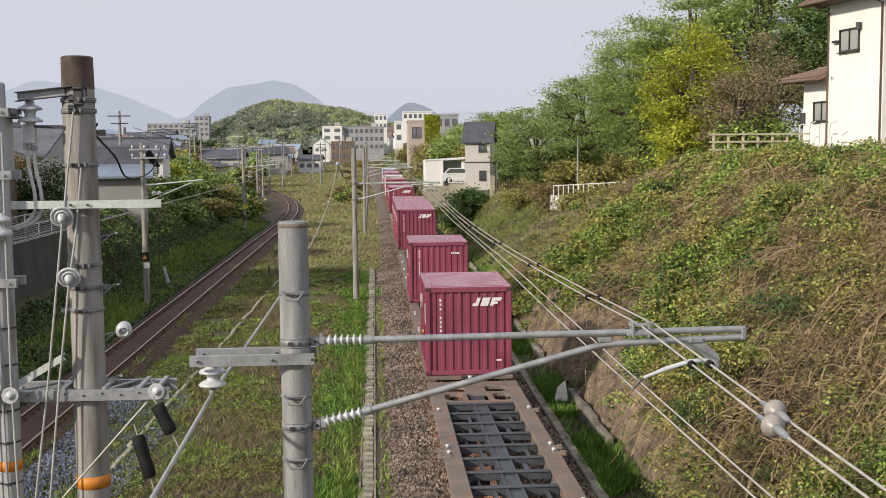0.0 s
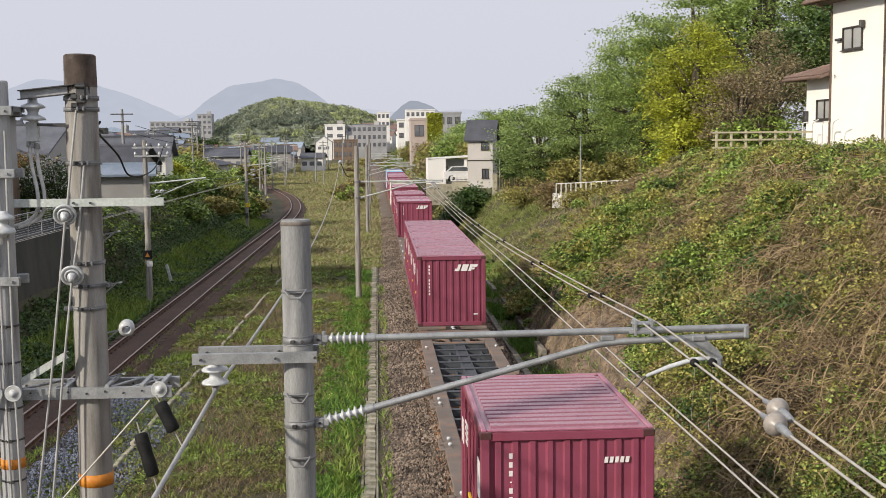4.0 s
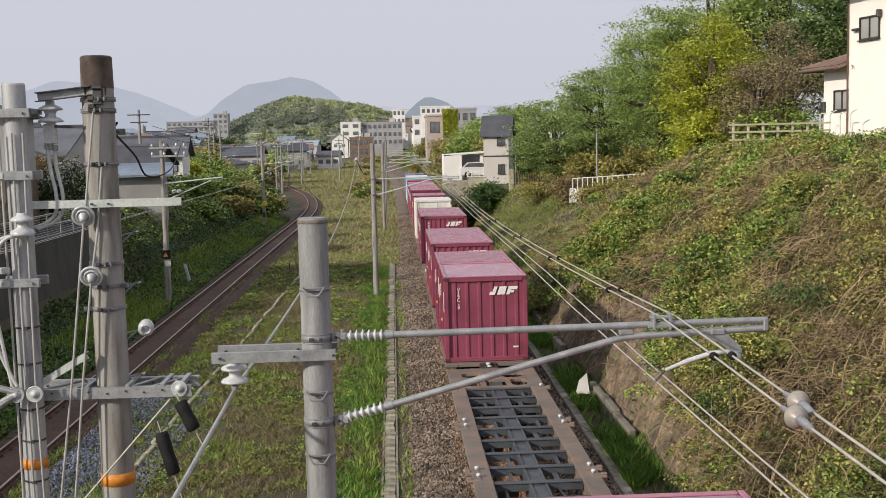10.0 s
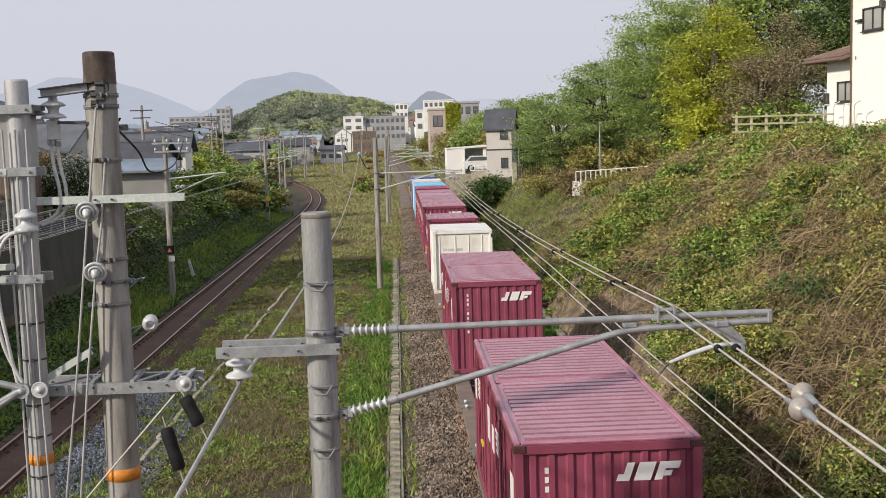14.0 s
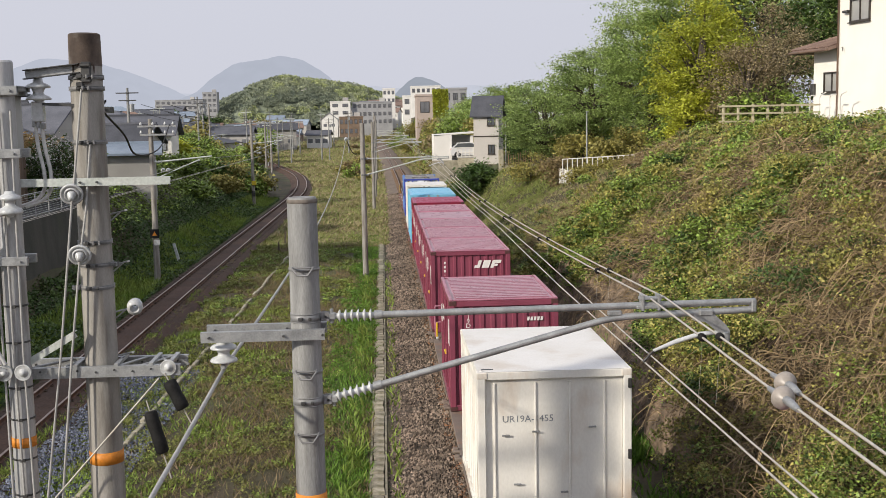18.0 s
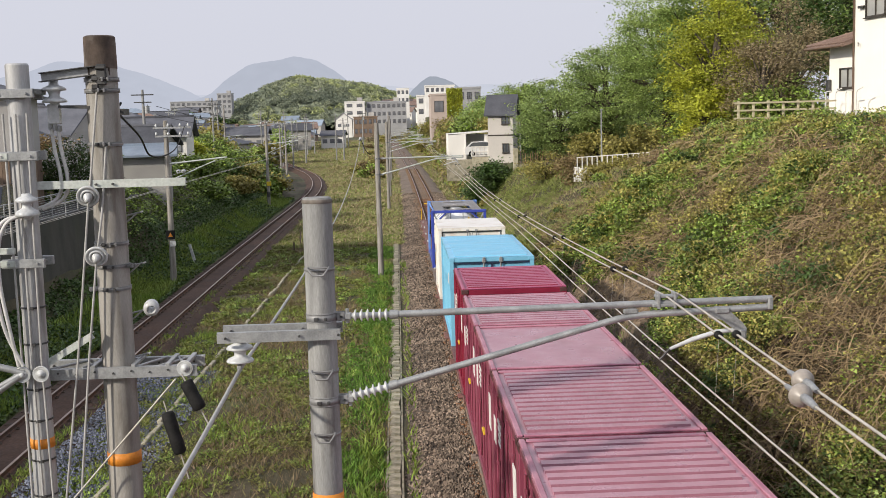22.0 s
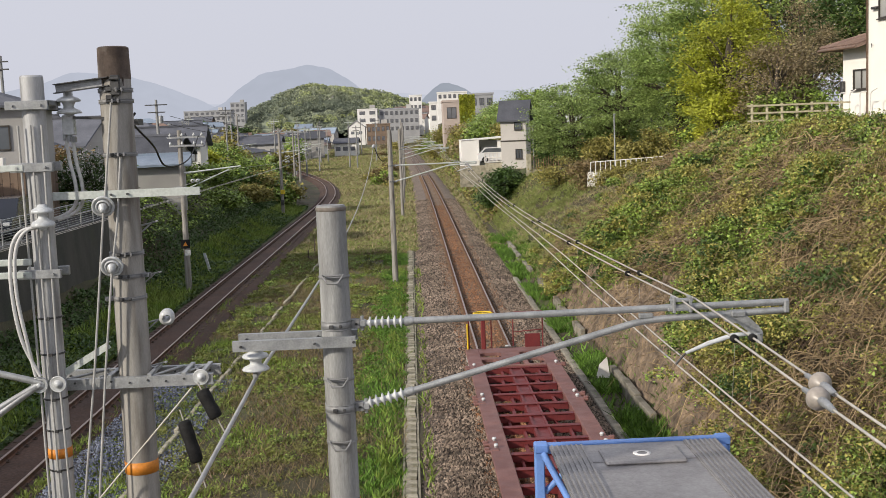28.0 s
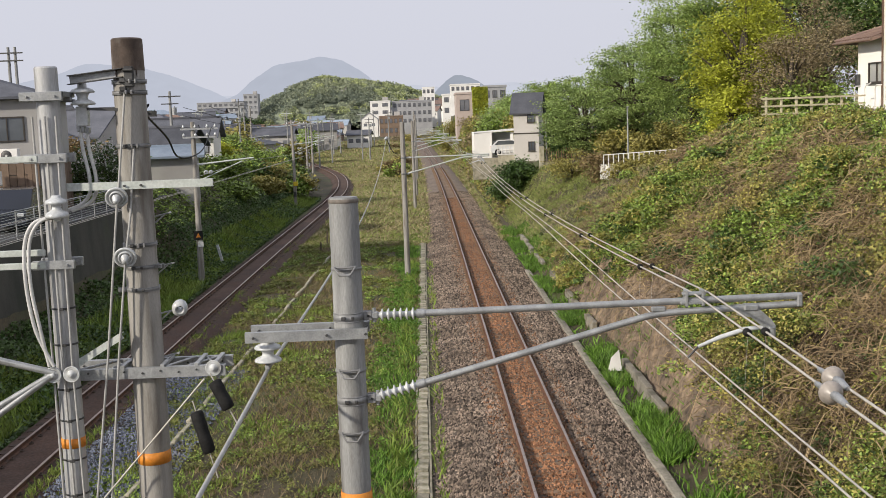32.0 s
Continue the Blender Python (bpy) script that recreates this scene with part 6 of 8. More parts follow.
def hip_roof(w, d, rise, over, ridge):
    """Hipped roof with thickness over a w by d plan, ridge along x."""
    a, b = w / 2 + over, d / 2 + over
    r = ridge / 2
    vs = [(-a, -b, 0), (a, -b, 0), (a, b, 0), (-a, b, 0), (-r, 0, rise), (r, 0, rise), (-a, -b, -0.12), (a, -b, -0.12), (a, b, -0.12), (-a, b, -0.12)]
    return MB().add(vs, [(0, 1, 5, 4), (2, 3, 4, 5), (1, 2, 5), (3, 0, 4), (6, 7, 1, 0), (7, 8, 2, 1), (8, 9, 3, 2), (9, 6, 0, 3), (9, 8, 7, 6)])


def gable_roof(w, d, rise, over, t=0.14):
    """Gabled roof, ridge along x, as two thick slopes."""
    a, b = w / 2 + over, d / 2 + over
    drop = rise * over / (d / 2)
    return MB().prism([(-b, -drop), (0, rise), (b, -drop), (b, -drop - t), (0, rise - t), (-b, -drop - t)], -a, a, "x")


def tile_rows(root, w, d, rise, over, ridge, z, n_cols, material):
    """Raised rolls of round tiles down the front slope of a hipped roof."""
    a, b, r = w / 2 + over, d / 2 + over, ridge / 2
    roll = shared(("tile_roll", round(b, 2), round(rise, 2)), lambda: MB().tube([(0, -b, 0.02), (0, -b * 0.5, rise * 0.5 + 0.02), (0, -0.06, rise + 0.01)], 0.045, 6))
    for k in range(n_cols):
        x = -a + 2 * a * (k + 0.5) / n_cols
        if abs(x) <= r:
            part("roof_roll", roll, material, root, m=pose(x, 0, z))
        else:
            f = (a - abs(x)) / (a - r)
            if f > 0.08:
                part("roof_roll", MB().tube([(0, -b, 0.02), (0, -b + b * f, rise * f + 0.02)], 0.045, 6), material, root, m=pose(x, 0, z))


# the tall cream house on top of the slope, its long wall towards the line
house = thing("cream_house", pose(19.0, 46.0, 7.30, 0, 0, -80), "two-storey cream plaster house with brown tiled roofs on the slope top", "house")
part("tower_wall", MB().box((1.85, 2.6, 2.75), (3.7, 5.2, 6.6), b=0.02), WALL_CREAM, house)
part("plinth", MB().box((0.75, 2.6, -0.45), (6.0, 5.26, 0.7)), CONCRETE, house)
part("low_wall", MB().box((-1.1, 2.2, 1.2), (2.2, 4.0, 3.5), b=0.02), WALL_CREAM, house)
up = part("upper_roof", hip_roof(4.0, 5.4, 1.5, 0.75, 1.2), ROOF_TILE, house, "brown tiled hipped roof", m=pose(1.85, 2.6, 6.05))
tile_rows(up, 4.0, 5.4, 1.5, 0.75, 1.2, 0.0, 24, ROOF_TILE)
lowv = [(-2.85, -0.5, 2.92), (0.0, -0.5, 2.92), (0.0, 1.7, 3.62), (-1.3, 1.7, 3.62), (-2.85, 4.6, 2.92), (0.0, 4.6, 2.92)]
lowr = part("lower_roof", MB().add(lowv + [(x, y, z - 0.13) for x, y, z in lowv], [(0, 1, 2, 3), (3, 2, 5, 4), (0, 3, 4), (6, 9, 8, 7), (9, 10, 11, 8), (6, 10, 9), (0, 6, 7, 1), (0, 4, 10, 6), (4, 5, 11, 10), (1, 7, 8, 2), (2, 8, 11, 5)]), ROOF_TILE, house, "brown tiled hipped lean-to roof")
for k in range(11):
    x = -0.12 - 0.25 * k
    f = min(1.0, (x + 2.85) / 1.55)
    part("roof_roll", MB().tube([(x, -0.5, 2.95), (x, -0.5 + 2.2 * f, 2.95 + 0.70 * f)], 0.045, 6), ROOF_TILE, lowr)
part("hip_ridge", MB().tube([(-2.85, -0.5, 2.96), (-1.3, 1.7, 3.68), (0.0, 1.7, 3.68)], 0.07, 6), ROOF_TILE, lowr)
part("eaves_gutter", MB().tube([(-0.9, -0.88, 5.93), (4.6, -0.88, 5.93)], 0.06, 8), GUTTER, house)
part("low_gutter", MB().tube([(-2.9, -0.56, 2.83), (0.0, -0.56, 2.83)], 0.06, 8), GUTTER, house)
part("soffit", MB().box((1.85, -0.35, 5.90), (5.3, 0.72, 0.05)), GUTTER, house, "brown boarded eaves")
for x, z0, z1 in ((0.03, 0.0, 5.8), (3.66, 0.0, 5.8)):
    part("downpipe", MB().tube([(x, -0.06, z0 - 0.3), (x, -0.06, z1 - 0.25), (x, -0.8, z1)], 0.04, 8), GUTTER, house)
window(house, 1.50, -0.02, 4.32, 1.30, 0.86, GLASS_PALE)
window(house, -0.72, 0.18, 1.52, 1.15, 0.80, GLASS_PALE)
part("shutter_box", MB().box((0.62, -0.10, 4.32), (0.35, 0.16, 0.10), b=0.02), STEEL_DARK, house)
part("vent_hood", MB().box((2.28, -0.14, 4.80), (0.12, 0.24, 0.30), b=0.03), STEEL_DARK, house)
part("meter_box", MB().box((-2.1, 0.12, 1.25), (0.25, 0.14, 0.5), b=0.02), STEEL_DARK, house)
part("cable_hook", MB().tube([(0.25, -0.02, 2.9), (0.5, -0.15, 2.9), (0.5, -0.15, 2.75)], 0.015, 6), STEEL_DARK, house)
rail = thing("garden_fence", pose(13.85, 45.0, 7.05), "weathered cream garden fence with two rails on the slope top", "fence")
for k in range(7):
    part("fence_post", shared("fence_post", lambda: MB().box((0, 0, 0.4), (0.09, 0.09, 1.0), b=0.01)), FENCE_CREAM, rail, m=pose(0.62 * k, 0.02 * k, -0.12 * (k % 2)))
for z in (0.82, 0.52, 0.2):
    part("fence_rail", MB().box((1.9, -0.05, z), (4.2, 0.05, 0.07)), FENCE_CREAM, rail)
yard = thing("yard_rail", pose(18.05, 46.6, 7.25, 0, 0, -80), "pale bent pipe railing in front of the cream house", "railing")
for k in range(4):
    part("rail_loop", MB().tube([(0.75 * k, 0, 0), (0.75 * k, 0, 0.9), (0.75 * k + 0.1, 0, 1.02), (0.75 * k + 0.45, 0, 1.02 + 0.1 * (k % 2))], 0.025, 8), FENCE_WHITE, yard)
part("low_block_wall", MB().box((1.6, 0.5, -0.2), (5.2, 0.15, 0.6), b=0.01), LID, yard)

# grey two-storey hut house near the tracks
hut = thing("grey_gable_house", pose(9.35, 101.0, 3.6, 0, 0, -13), "narrow grey two-storey house with a steep slate roof", "house")
part("wall", MB().box((0, 1.6, 2.2), (2.3, 3.4, 4.7), b=0.02), WALL_PALE, hut)
part("gable", MB().prism([(-0.1, 4.52), (3.3, 4.52), (1.6, 6.0)], -1.145, 1.145, "x"), WALL_PALE, hut)
part("floor_band", MB().box((0, 1.6, 2.42), (2.36, 3.46, 0.12)), FRAME, hut)
part("roof", gable_roof(2.3, 3.4, 1.55, 0.30), ROOF_GREY, hut, "dark slate roof", m=pose(0, 1.6, 4.55))
window(hut, 0.45, -0.12, 1.25, 0.55, 0.80)
window(hut, 0.45, -0.12, 3.75, 0.65, 0.65)
for y in (0.9, 2.3):
    window(hut, -1.17, y, 3.4, 0.45, 0.9, rz=-90)
window(hut, -1.17, 0.7, 1.2, 0.5, 1.0, rz=-90)
part("lower_plinth", MB().box((0.2, 1.4, -0.35), (2.9, 4.0, 0.6), b=0.02), LID, hut)
wbx = thing("white_garage", pose(6.55, 105.0, 3.3), "low white flat-roofed garage beside the line", "garage")
part("wall", MB().box((-0.95, 2.0, 1.4), (1.7, 4.2, 3.0), b=0.02), WALL_WHITE, wbx)
part("rear_wall", MB().box((0.9, 3.6, 1.4), (2.0, 0.3, 2.8)), WALL_WHITE, wbx)
part("flat_roof", MB().box((0.3, 2.2, 2.95), (4.2, 4.6, 0.14), Matrix.Rotation(radians(-3), 3, "Y"), 0.02), FENCE_WHITE, wbx, "thin pale flat roof")
part("side_pillar", MB().box((1.8, 0.4, 1.4), (0.3, 0.3, 2.8)), WALL_WHITE, wbx)
part("base_wall", MB().box((-0.2, -0.1, -0.5), (3.6, 0.35, 2.0), b=0.02), LID, wbx, "stained concrete base wall")
part("terrace_wall", MB().box((1.5, -0.55, -0.3), (2.2, 0.2, 2.0), b=0.02), LID, wbx, "stained terrace wall")
for z in (1.65, 1.2, 0.8):
    part("balustrade_rail", MB().box((1.3, -0.6, z), (2.0, 0.14, 0.10)), FENCE_WHITE, wbx)
for k in range(6):
    part("baluster", MB().box((0.35 + 0.38 * k, -0.6, 1.2), (0.10, 0.12, 0.86)), FENCE_WHITE, wbx)


def wheel_of(parent, x, y, r=0.31):
    t = part("wheel", MB().lathe([(r * 0.55, 0), (r * 0.92, 0), (r, 0.15), (r, 0.85), (r * 0.92, 1), (r * 0.55, 1)], (x - 0.1, y, r), (x + 0.1, y, r), 20), BLACK_RUBBER, parent)
    part("rim", MB().lathe([(0, 0.5), (r * 0.2, 0.0), (r * 0.3, 0.35), (r * 0.55, 0.2), (r * 0.58, 0.8), (0, 0.8)], (x - 0.105, y, r), (x + 0.105, y, r), 14), STEEL, t)


def car(x, y, z, rz, paint, label, tall=1.55, L=4.2):
    root = thing("parked_car", pose(x, y, z, 0, 0, rz), label, "car", "parked cars")
    side = [(-L / 2, 0.30), (-L / 2, 0.75), (-L / 2 + 0.15, 0.90), (-L * 0.30, 0.95), (-L * 0.16, tall - 0.04), (-L * 0.02, tall), (L * 0.30, tall - 0.02), (L * 0.44, 1.0), (L / 2, 0.90), (L / 2, 0.35), (L / 2 - 0.1, 0.25), (-L / 2 + 0.1, 0.25)]
    part("body", MB().prism(side, -0.82, 0.82, "x"), paint, root)
    glass = [(-L * 0.27, 0.97), (-L * 0.155, tall - 0.10), (-L * 0.02, tall - 0.07), (L * 0.28, tall - 0.09), (L * 0.40, 0.99)]
    for sx in (-1, 1):
        part("side_glass", MB().prism(glass, sx * 0.822 - 0.006, sx * 0.822 + 0.006, "x"), GLASS, root)
    part("rear_glass", MB().box((0, L * 0.375, 1.22), (1.4, 0.02, 0.46), Matrix.Rotation(radians(-28), 3, "X")), GLASS, root)
    for sx in (-1, 1):
        part("lamp", MB().box((sx * 0.66, L / 2 - 0.02, 0.82), (0.22, 0.08, 0.16), b=0.02), RED_MARK, root)
        part("headlight", MB().box((sx * 0.62, -L / 2 + 0.03, 0.74), (0.28, 0.08, 0.14), b=0.02), PORCELAIN, root)
        for yy in (-L * 0.32, L * 0.30):
            wheel_of(root, sx * 0.76, yy)
    return root


CAR_DARK = mat("dark_navy_car_paint", (0.035, 0.04, 0.055), (0.03, 0.035, 0.045), 0.5, 0.15, 0.3, fine=0.0)
CAR_WHITE = mat("white_car_paint", (0.70, 0.71, 0.72), (0.64, 0.65, 0.66), 0.5, 0.2, fine=0.0)
car(7.9, 105.2, 4.0, 90, CAR_WHITE, "small white car parked on the garage terrace", 1.45, 3.2)
car(-17.3, 47.5, 3.55, 6, CAR_DARK, "dark van parked behind the roadside fence", 1.75, 4.3)
car(-18.6, 53.0, 3.55, 4, CAR_DARK, "dark hatchback parked behind the roadside fence", 1.6, 4.2)
car(-20.5, 95.5, 5.2, 75, CAR_WHITE, "white car parked between the houses", 1.45, 4.0)

# road, retaining wall and fence on the left bank
lane = new("road", mesh_of(MB().box((-18.4, 38, 3.54), (5.4, 60, 0.06))))
lane.data.materials.append(ASPHALT)
tagged(lane, "narrow asphalt lane on top of the bank", "road", kind="structure")
ret = new("retaining_wall", mesh_of(MB().prism([(-15.45, -0.4), (-15.0, -0.4), (-15.22, 3.62), (-15.45, 3.62)], 24, 60)))
ret.data.materials.append(mat("mossy_dark_wall", (0.080, 0.076, 0.066), (0.048, 0.050, 0.042), 0.8, 0.95, bump=0.4, stain=(0.05, 0.07, 0.03), sscale=0.7, stretch=(1, 1, 0.4)))
tagged(ret, "dark stained concrete retaining wall under the lane", "wall", kind="structure")
guard = thing("roadside_fence", pose(-15.4, 0, 3.6), "grey steel pipe fence along the lane", "fence")
for k in range(19):
    part("fence_post", shared("pipe_post", lambda: MB().cyl((0, 0, 0), (0, 0, 1.12), 0.03, n=8)), STEEL, guard, m=pose(0, 24 + 2 * k, 0))
for z in (0.12, 0.62, 1.08):
    part("fence_rail", MB().tube([(0, 24, z), (0, 60, z)], 0.026, 8), STEEL, guard)
mesh_panel = MB()
for k in range(9):
    mesh_panel.box((0, 1.0, 0.22 + 0.1 * k), (0.012, 1.92, 0.012))
for k in range(20):
    part("mesh_panel", shared("mesh_panel", lambda: mesh_panel), STEEL_PALE, guard, m=pose(0, 20 + 2 * k, 0)) if k > 1 else None


def small_house(x, y, z, w, d, h, rise, wall, roof, rz=0, gable=True, wins=3, floors=1, label="tiled house in the town", name="town_house"):
    root = thing(name, pose(x, y, z, 0, 0, rz), label, "house", "houses in the town")
    part("wall", MB().box((0, 0, h / 2 - 2.0), (w, d, h + 4.0)), wall, root)
    if gable:
        part("roof", gable_roof(w, d, rise, 0.5), roof, root, m=pose(0, 0, h))
        part("gable", MB().prism([(-d / 2 + 0.02, h - 0.01), (d / 2 - 0.02, h - 0.01), (0, h + rise - 0.2)], -w / 2 + 0.02, w / 2 - 0.02, "x"), wall, root)
        part("ridge", MB().box((0, 0, h + rise + 0.04), (w + 0.9, 0.28, 0.16)), roof, root)
    else:
        part("roof", hip_roof(w, d, rise, 0.5, max(w - d, 0.6)), roof, root, m=pose(0, 0, h))
    for f in range(floors):
        zz = 1.5 + 2.7 * f
        for k in range(wins):
            if y > 125:
                part("window", shared("far_window", lambda: MB().box((0, 0, 0), (1.3, 0.08, 1.1), b=0.03)), FAR_GLASS, root, m=pose(-w / 2 + w * (k + 0.5) / wins, -d / 2 - 0.02, zz))
                continue
            window(root, -w / 2 + w * (k + 0.5) / wins, -d / 2 - 0.02, zz, min(1.5, w / wins * 0.6), 1.1, sill=False)
    return root


# houses close by on the left terrace
small_house(-24.0, 56.0, 3.6, 11, 8, 5.7, 1.5, WALL_GREY, ROOF_GREY, 8, False, 4, 2, "grey two-storey house with dark base and air conditioners", "lane_house")
dark = thing("boarded_base", pose(-24.0, 56.0, 3.6, 0, 0, 8), "dark boarded lower storey of the grey house", "wall cladding")
board = mesh_of(MB().box((0, 0, 1.3), (0.335, 0.05, 2.8), b=0.012), "board")
for k in range(32):
    part("board", board, WALL_BROWN, dark, m=pose(-5.42 + 0.345 * k, -4.045 - 0.012 * (k % 2), 0))
for k in range(23):
    part("board", board, WALL_BROWN, dark, m=pose(5.545 + 0.012 * (k % 2), -3.9 + 0.345 * k, 0, 0, 0, 90))
for k, (dx, dz) in enumerate(((5.2, 3.0), (4.3, 2.0), (5.2, 1.2), (3.2, 2.6))):
    ac = thing("air_conditioner", pose(-24.0 + dx, 51.2, 3.6 + dz), "white outdoor air conditioner unit on the house wall", "air conditioner", "air conditioners")
    part("case", MB().box((0, 0, 0), (0.8, 0.32, 0.62), b=0.02), WALL_WHITE, ac)
    part("grille", MB().lathe([(0.06, 0), (0.24, 0.2), (0.25, 1)], (-0.12, -0.175, 0), (-0.12, -0.16, 0), 16), STEEL_DARK, ac)
    part("bracket", MB().box((0, 0.1, -0.34), (0.7, 0.4, 0.05)), STEEL, ac)
small_house(-25.6, 76.0, 4.3, 5.2, 5, 2.5, 1.3, WALL_BROWN, ROOF_GREY, 12, False, 3, 1, "dark boarded house with a hipped tiled roof", "tiled_house")
small_house(-19.9, 87.0, 4.0, 4.4, 5, 2.5, 1.2, WALL_GREY, ROOF_GREY, -4, True, 2, 1, "small grey house with a tiled gable roof", "tiled_house")
small_house(-30.0, 92.0, 4.0, 10, 8, 3.4, 2.0, WALL_GREY, ROOF_GREY, -6, True, 4, 1, "grey house with a slate-blue tiled roof", "tiled_house")
small_house(-22.6, 104.0, 4.4, 7, 6, 2.6, 1.5, WALL_WHITE, ROOF_GREY, 4, True, 3, 1, "white-walled house with a grey tiled roof", "tiled_house")
small_house(-17.6, 76.0, 4.2, 4.5, 4.0, 1.7, 0.5, WALL_GREY, ROOF_BLUE, 10, True, 0, 1, "low shed with a blue-grey sheet roof", "shed")
small_house(-28.5, 118.0, 4.2, 9, 7, 3.2, 1.8, WALL_WHITE, ROOF_GREY, -10, False, 3, 1, "white house with a hipped grey roof", "tiled_house")
small_house(-38.0, 105.0, 3.2, 10, 8, 5.0, 1.8, WALL_GREY, ROOF_GREY, 5, True, 3, 2, "two-storey grey house with a tiled roof", "tiled_house")


def block(x, y, z, w, d, floors, cols, wall, label, fh=3.0, balcony=False, rz=0, name="apartment_block", tank=True, deep=7.0, glass=None):
    root = thing(name, pose(x, y, z, 0, 0, rz), label, "building", "larger buildings in the town")
    H = floors * fh
    part("wall", MB().box((0, d / 2, H / 2 - deep / 2), (w, d, H + deep)), wall, root)
    part("parapet", MB().box((0, d / 2, H + 0.2), (w + 0.3, d + 0.3, 0.4)), wall, root)
    for f in range(floors):
        for c in range(cols):
            window(root, -w / 2 + w * (c + 0.5) / cols, -0.03, fh * (f + 0.55), w / cols * 0.55, fh * 0.45, FAR_GLASS, sill=False)
        if balcony:
            part("balcony", MB().box((0, -0.6, fh * f + 0.5), (w, 0.15, 1.0)).box((0, -0.3, fh * f), (w, 0.7, 0.15)), HAZE_GREY, root)
    if tank:
        part("roof_tank", MB().box((w * 0.25, d / 2, H + 1.1), (2.2, 2.0, 1.6), b=0.05), WALL_GREY, root)
    return root


block(-16.7, 450, 6.9, 8.0, 9, 3, 2, WALL_WHITE, "white three-storey apartment block", 2.9)
block(-4.0, 452, 6.0, 16.0, 9, 3, 8, HAZE_GREY, "beige three-storey apartment block with many windows", 3.1)
block(-12.0, 430, 2.2, 9.0, 7, 2, 5, WALL_BROWN, "dark red two-storey building with rows of windows", 3.6)
gb = thing("gabled_building", pose(-20.4, 434, 2.0), "bright white gabled building", "house", "houses in the town")
part("wall", MB().prism([(-3.3, -2.0), (3.3, -2.0), (3.3, 6.6), (0.0, 9.1), (-3.3, 6.6)], -3.5, 3.5), WALL_WHITE, gb)
for x in (-1, 1):
    part("roof", MB().prism([(x * 3.7, 6.42), (0.0, 9.25), (0.0, 9.40), (x * 3.7, 6.57)], -3.8, 3.8), HAZE_GREY, gb)
    part("window", shared("far_window", lambda: MB().box((0, 0, 0), (1.3, 0.08, 1.1), b=0.03)), FAR_GLASS, gb, m=pose(x * 1.5, -3.52, 4.6))
block(-107, 600, 12.0, 25, 10, 3, 9, HAZE_GREY, "long grey apartment slab with balconies", 2.9, True)
block(-97, 640, 14.0, 8, 9, 4, 3, HAZE_GREY, "grey building with a rounded roof", 2.9)
small_house(-27.5, 300, 1.5, 9, 8, 4.6, 1.6, WALL_GREY, ROOF_GREY, 4, True, 3, 1, "grey workshop along the railway yard", "workshop")
small_house(-17.4, 308, 1.2, 6, 8, 3.2, 1.1, WALL_WHITE, ROOF_GREY, -3, True, 3, 1, "white low workshop along the railway yard", "workshop")
small_house(-30.0, 222, 2.6, 9, 8, 3.2, 1.3, WALL_GREY, ROOF_GREY, 0, True, 4, 1, "low grey shed with a tiled roof near the yard", "shed")
small_house(-41.0, 240, 2.6, 12, 8, 3.4, 1.8, WALL_WHITE, ROOF_GREY, 6, True, 4, 1)
# yard of the big walled building behind the grey house
block(8.8, 232, 7.6, 3.4, 12, 1, 1, WALL_PINK, "pinkish concrete building above the line", 5.0, tank=False)
block(14.6, 224, 10.6, 4.6, 8, 1, 3, HAZE_GREY, "grey building with a broad flat roof", 3.0, tank=False)
block(7.6, 345, 8.6, 2.4, 8, 2, 1, WALL_WHITE, "narrow white house above the railway", 3.2, tank=False)
block(16.4, 420, 17.2, 11.0, 8, 1, 6, WALL_WHITE, "long low white building on the far ridge", 3.0, tank=False, deep=16.0)
block(2.9, 470, 14.6, 5.2, 8, 2, 3, WALL_WHITE, "small white apartment block on the far ridge", 3.2, tank=False)
vine_wall = new("vine_wall", mesh_of(MB().box((11.2, 216, 9.6), (2.8, 1.0, 7.4), b=0.05)))
vine_wall.data.materials.append(WALL_PINK)
tagged(vine_wall, "retaining wall overgrown with yellow-green creepers", "wall", kind="structure")
backwall = new("terrace_wall", mesh_of(MB().box((18.0, 214, 9.0), (9, 1.0, 4.6), b=0.05)))
backwall.data.materials.append(CONCRETE)
tagged(backwall, "weathered concrete terrace wall on the hillside", "wall", kind="structure")

small_pole = thing("utility_pole", pose(-26.9, 75.0, 4.0), "grey utility pole with short cross-arms", "pole", "utility poles in the town")
for x in (-0.22, 0.22):
    part("shaft", MB().cyl((x, 0, -0.5), (x, 0, 9.3), 0.13, 0.09, n=10), CONCRETE, small_pole)
for z in (8.9, 8.4):
    part("cross_arm", MB().box((0, -0.12, z), (1.5, 0.08, 0.09)), STEEL_DARK, small_pole)
r2 = random.Random(11)
for k in range(64):
    y = r2.uniform(205, 520)
    x = r2.uniform(-0.34, -0.062) * y - 6
    if x > -30 and y < 330:
        continue
    w = r2.uniform(7, 12)
    small_house(x, y, float(land(x, y)) - 0.3 + max(0, (y - 300) * 0.012), w, r2.uniform(6, 8), r2.choice((3.0, 3.2, 5.4)), r2.uniform(1.3, 2.1),
                r2.choice((WALL_WHITE, WALL_GREY, WALL_GREY, WALL_BROWN)), r2.choice((ROOF_GREY, ROOF_GREY, ROOF_BLUE, ROOF_TILE)), r2.uniform(-25, 25), r2.random() < 0.7, 3, 1)
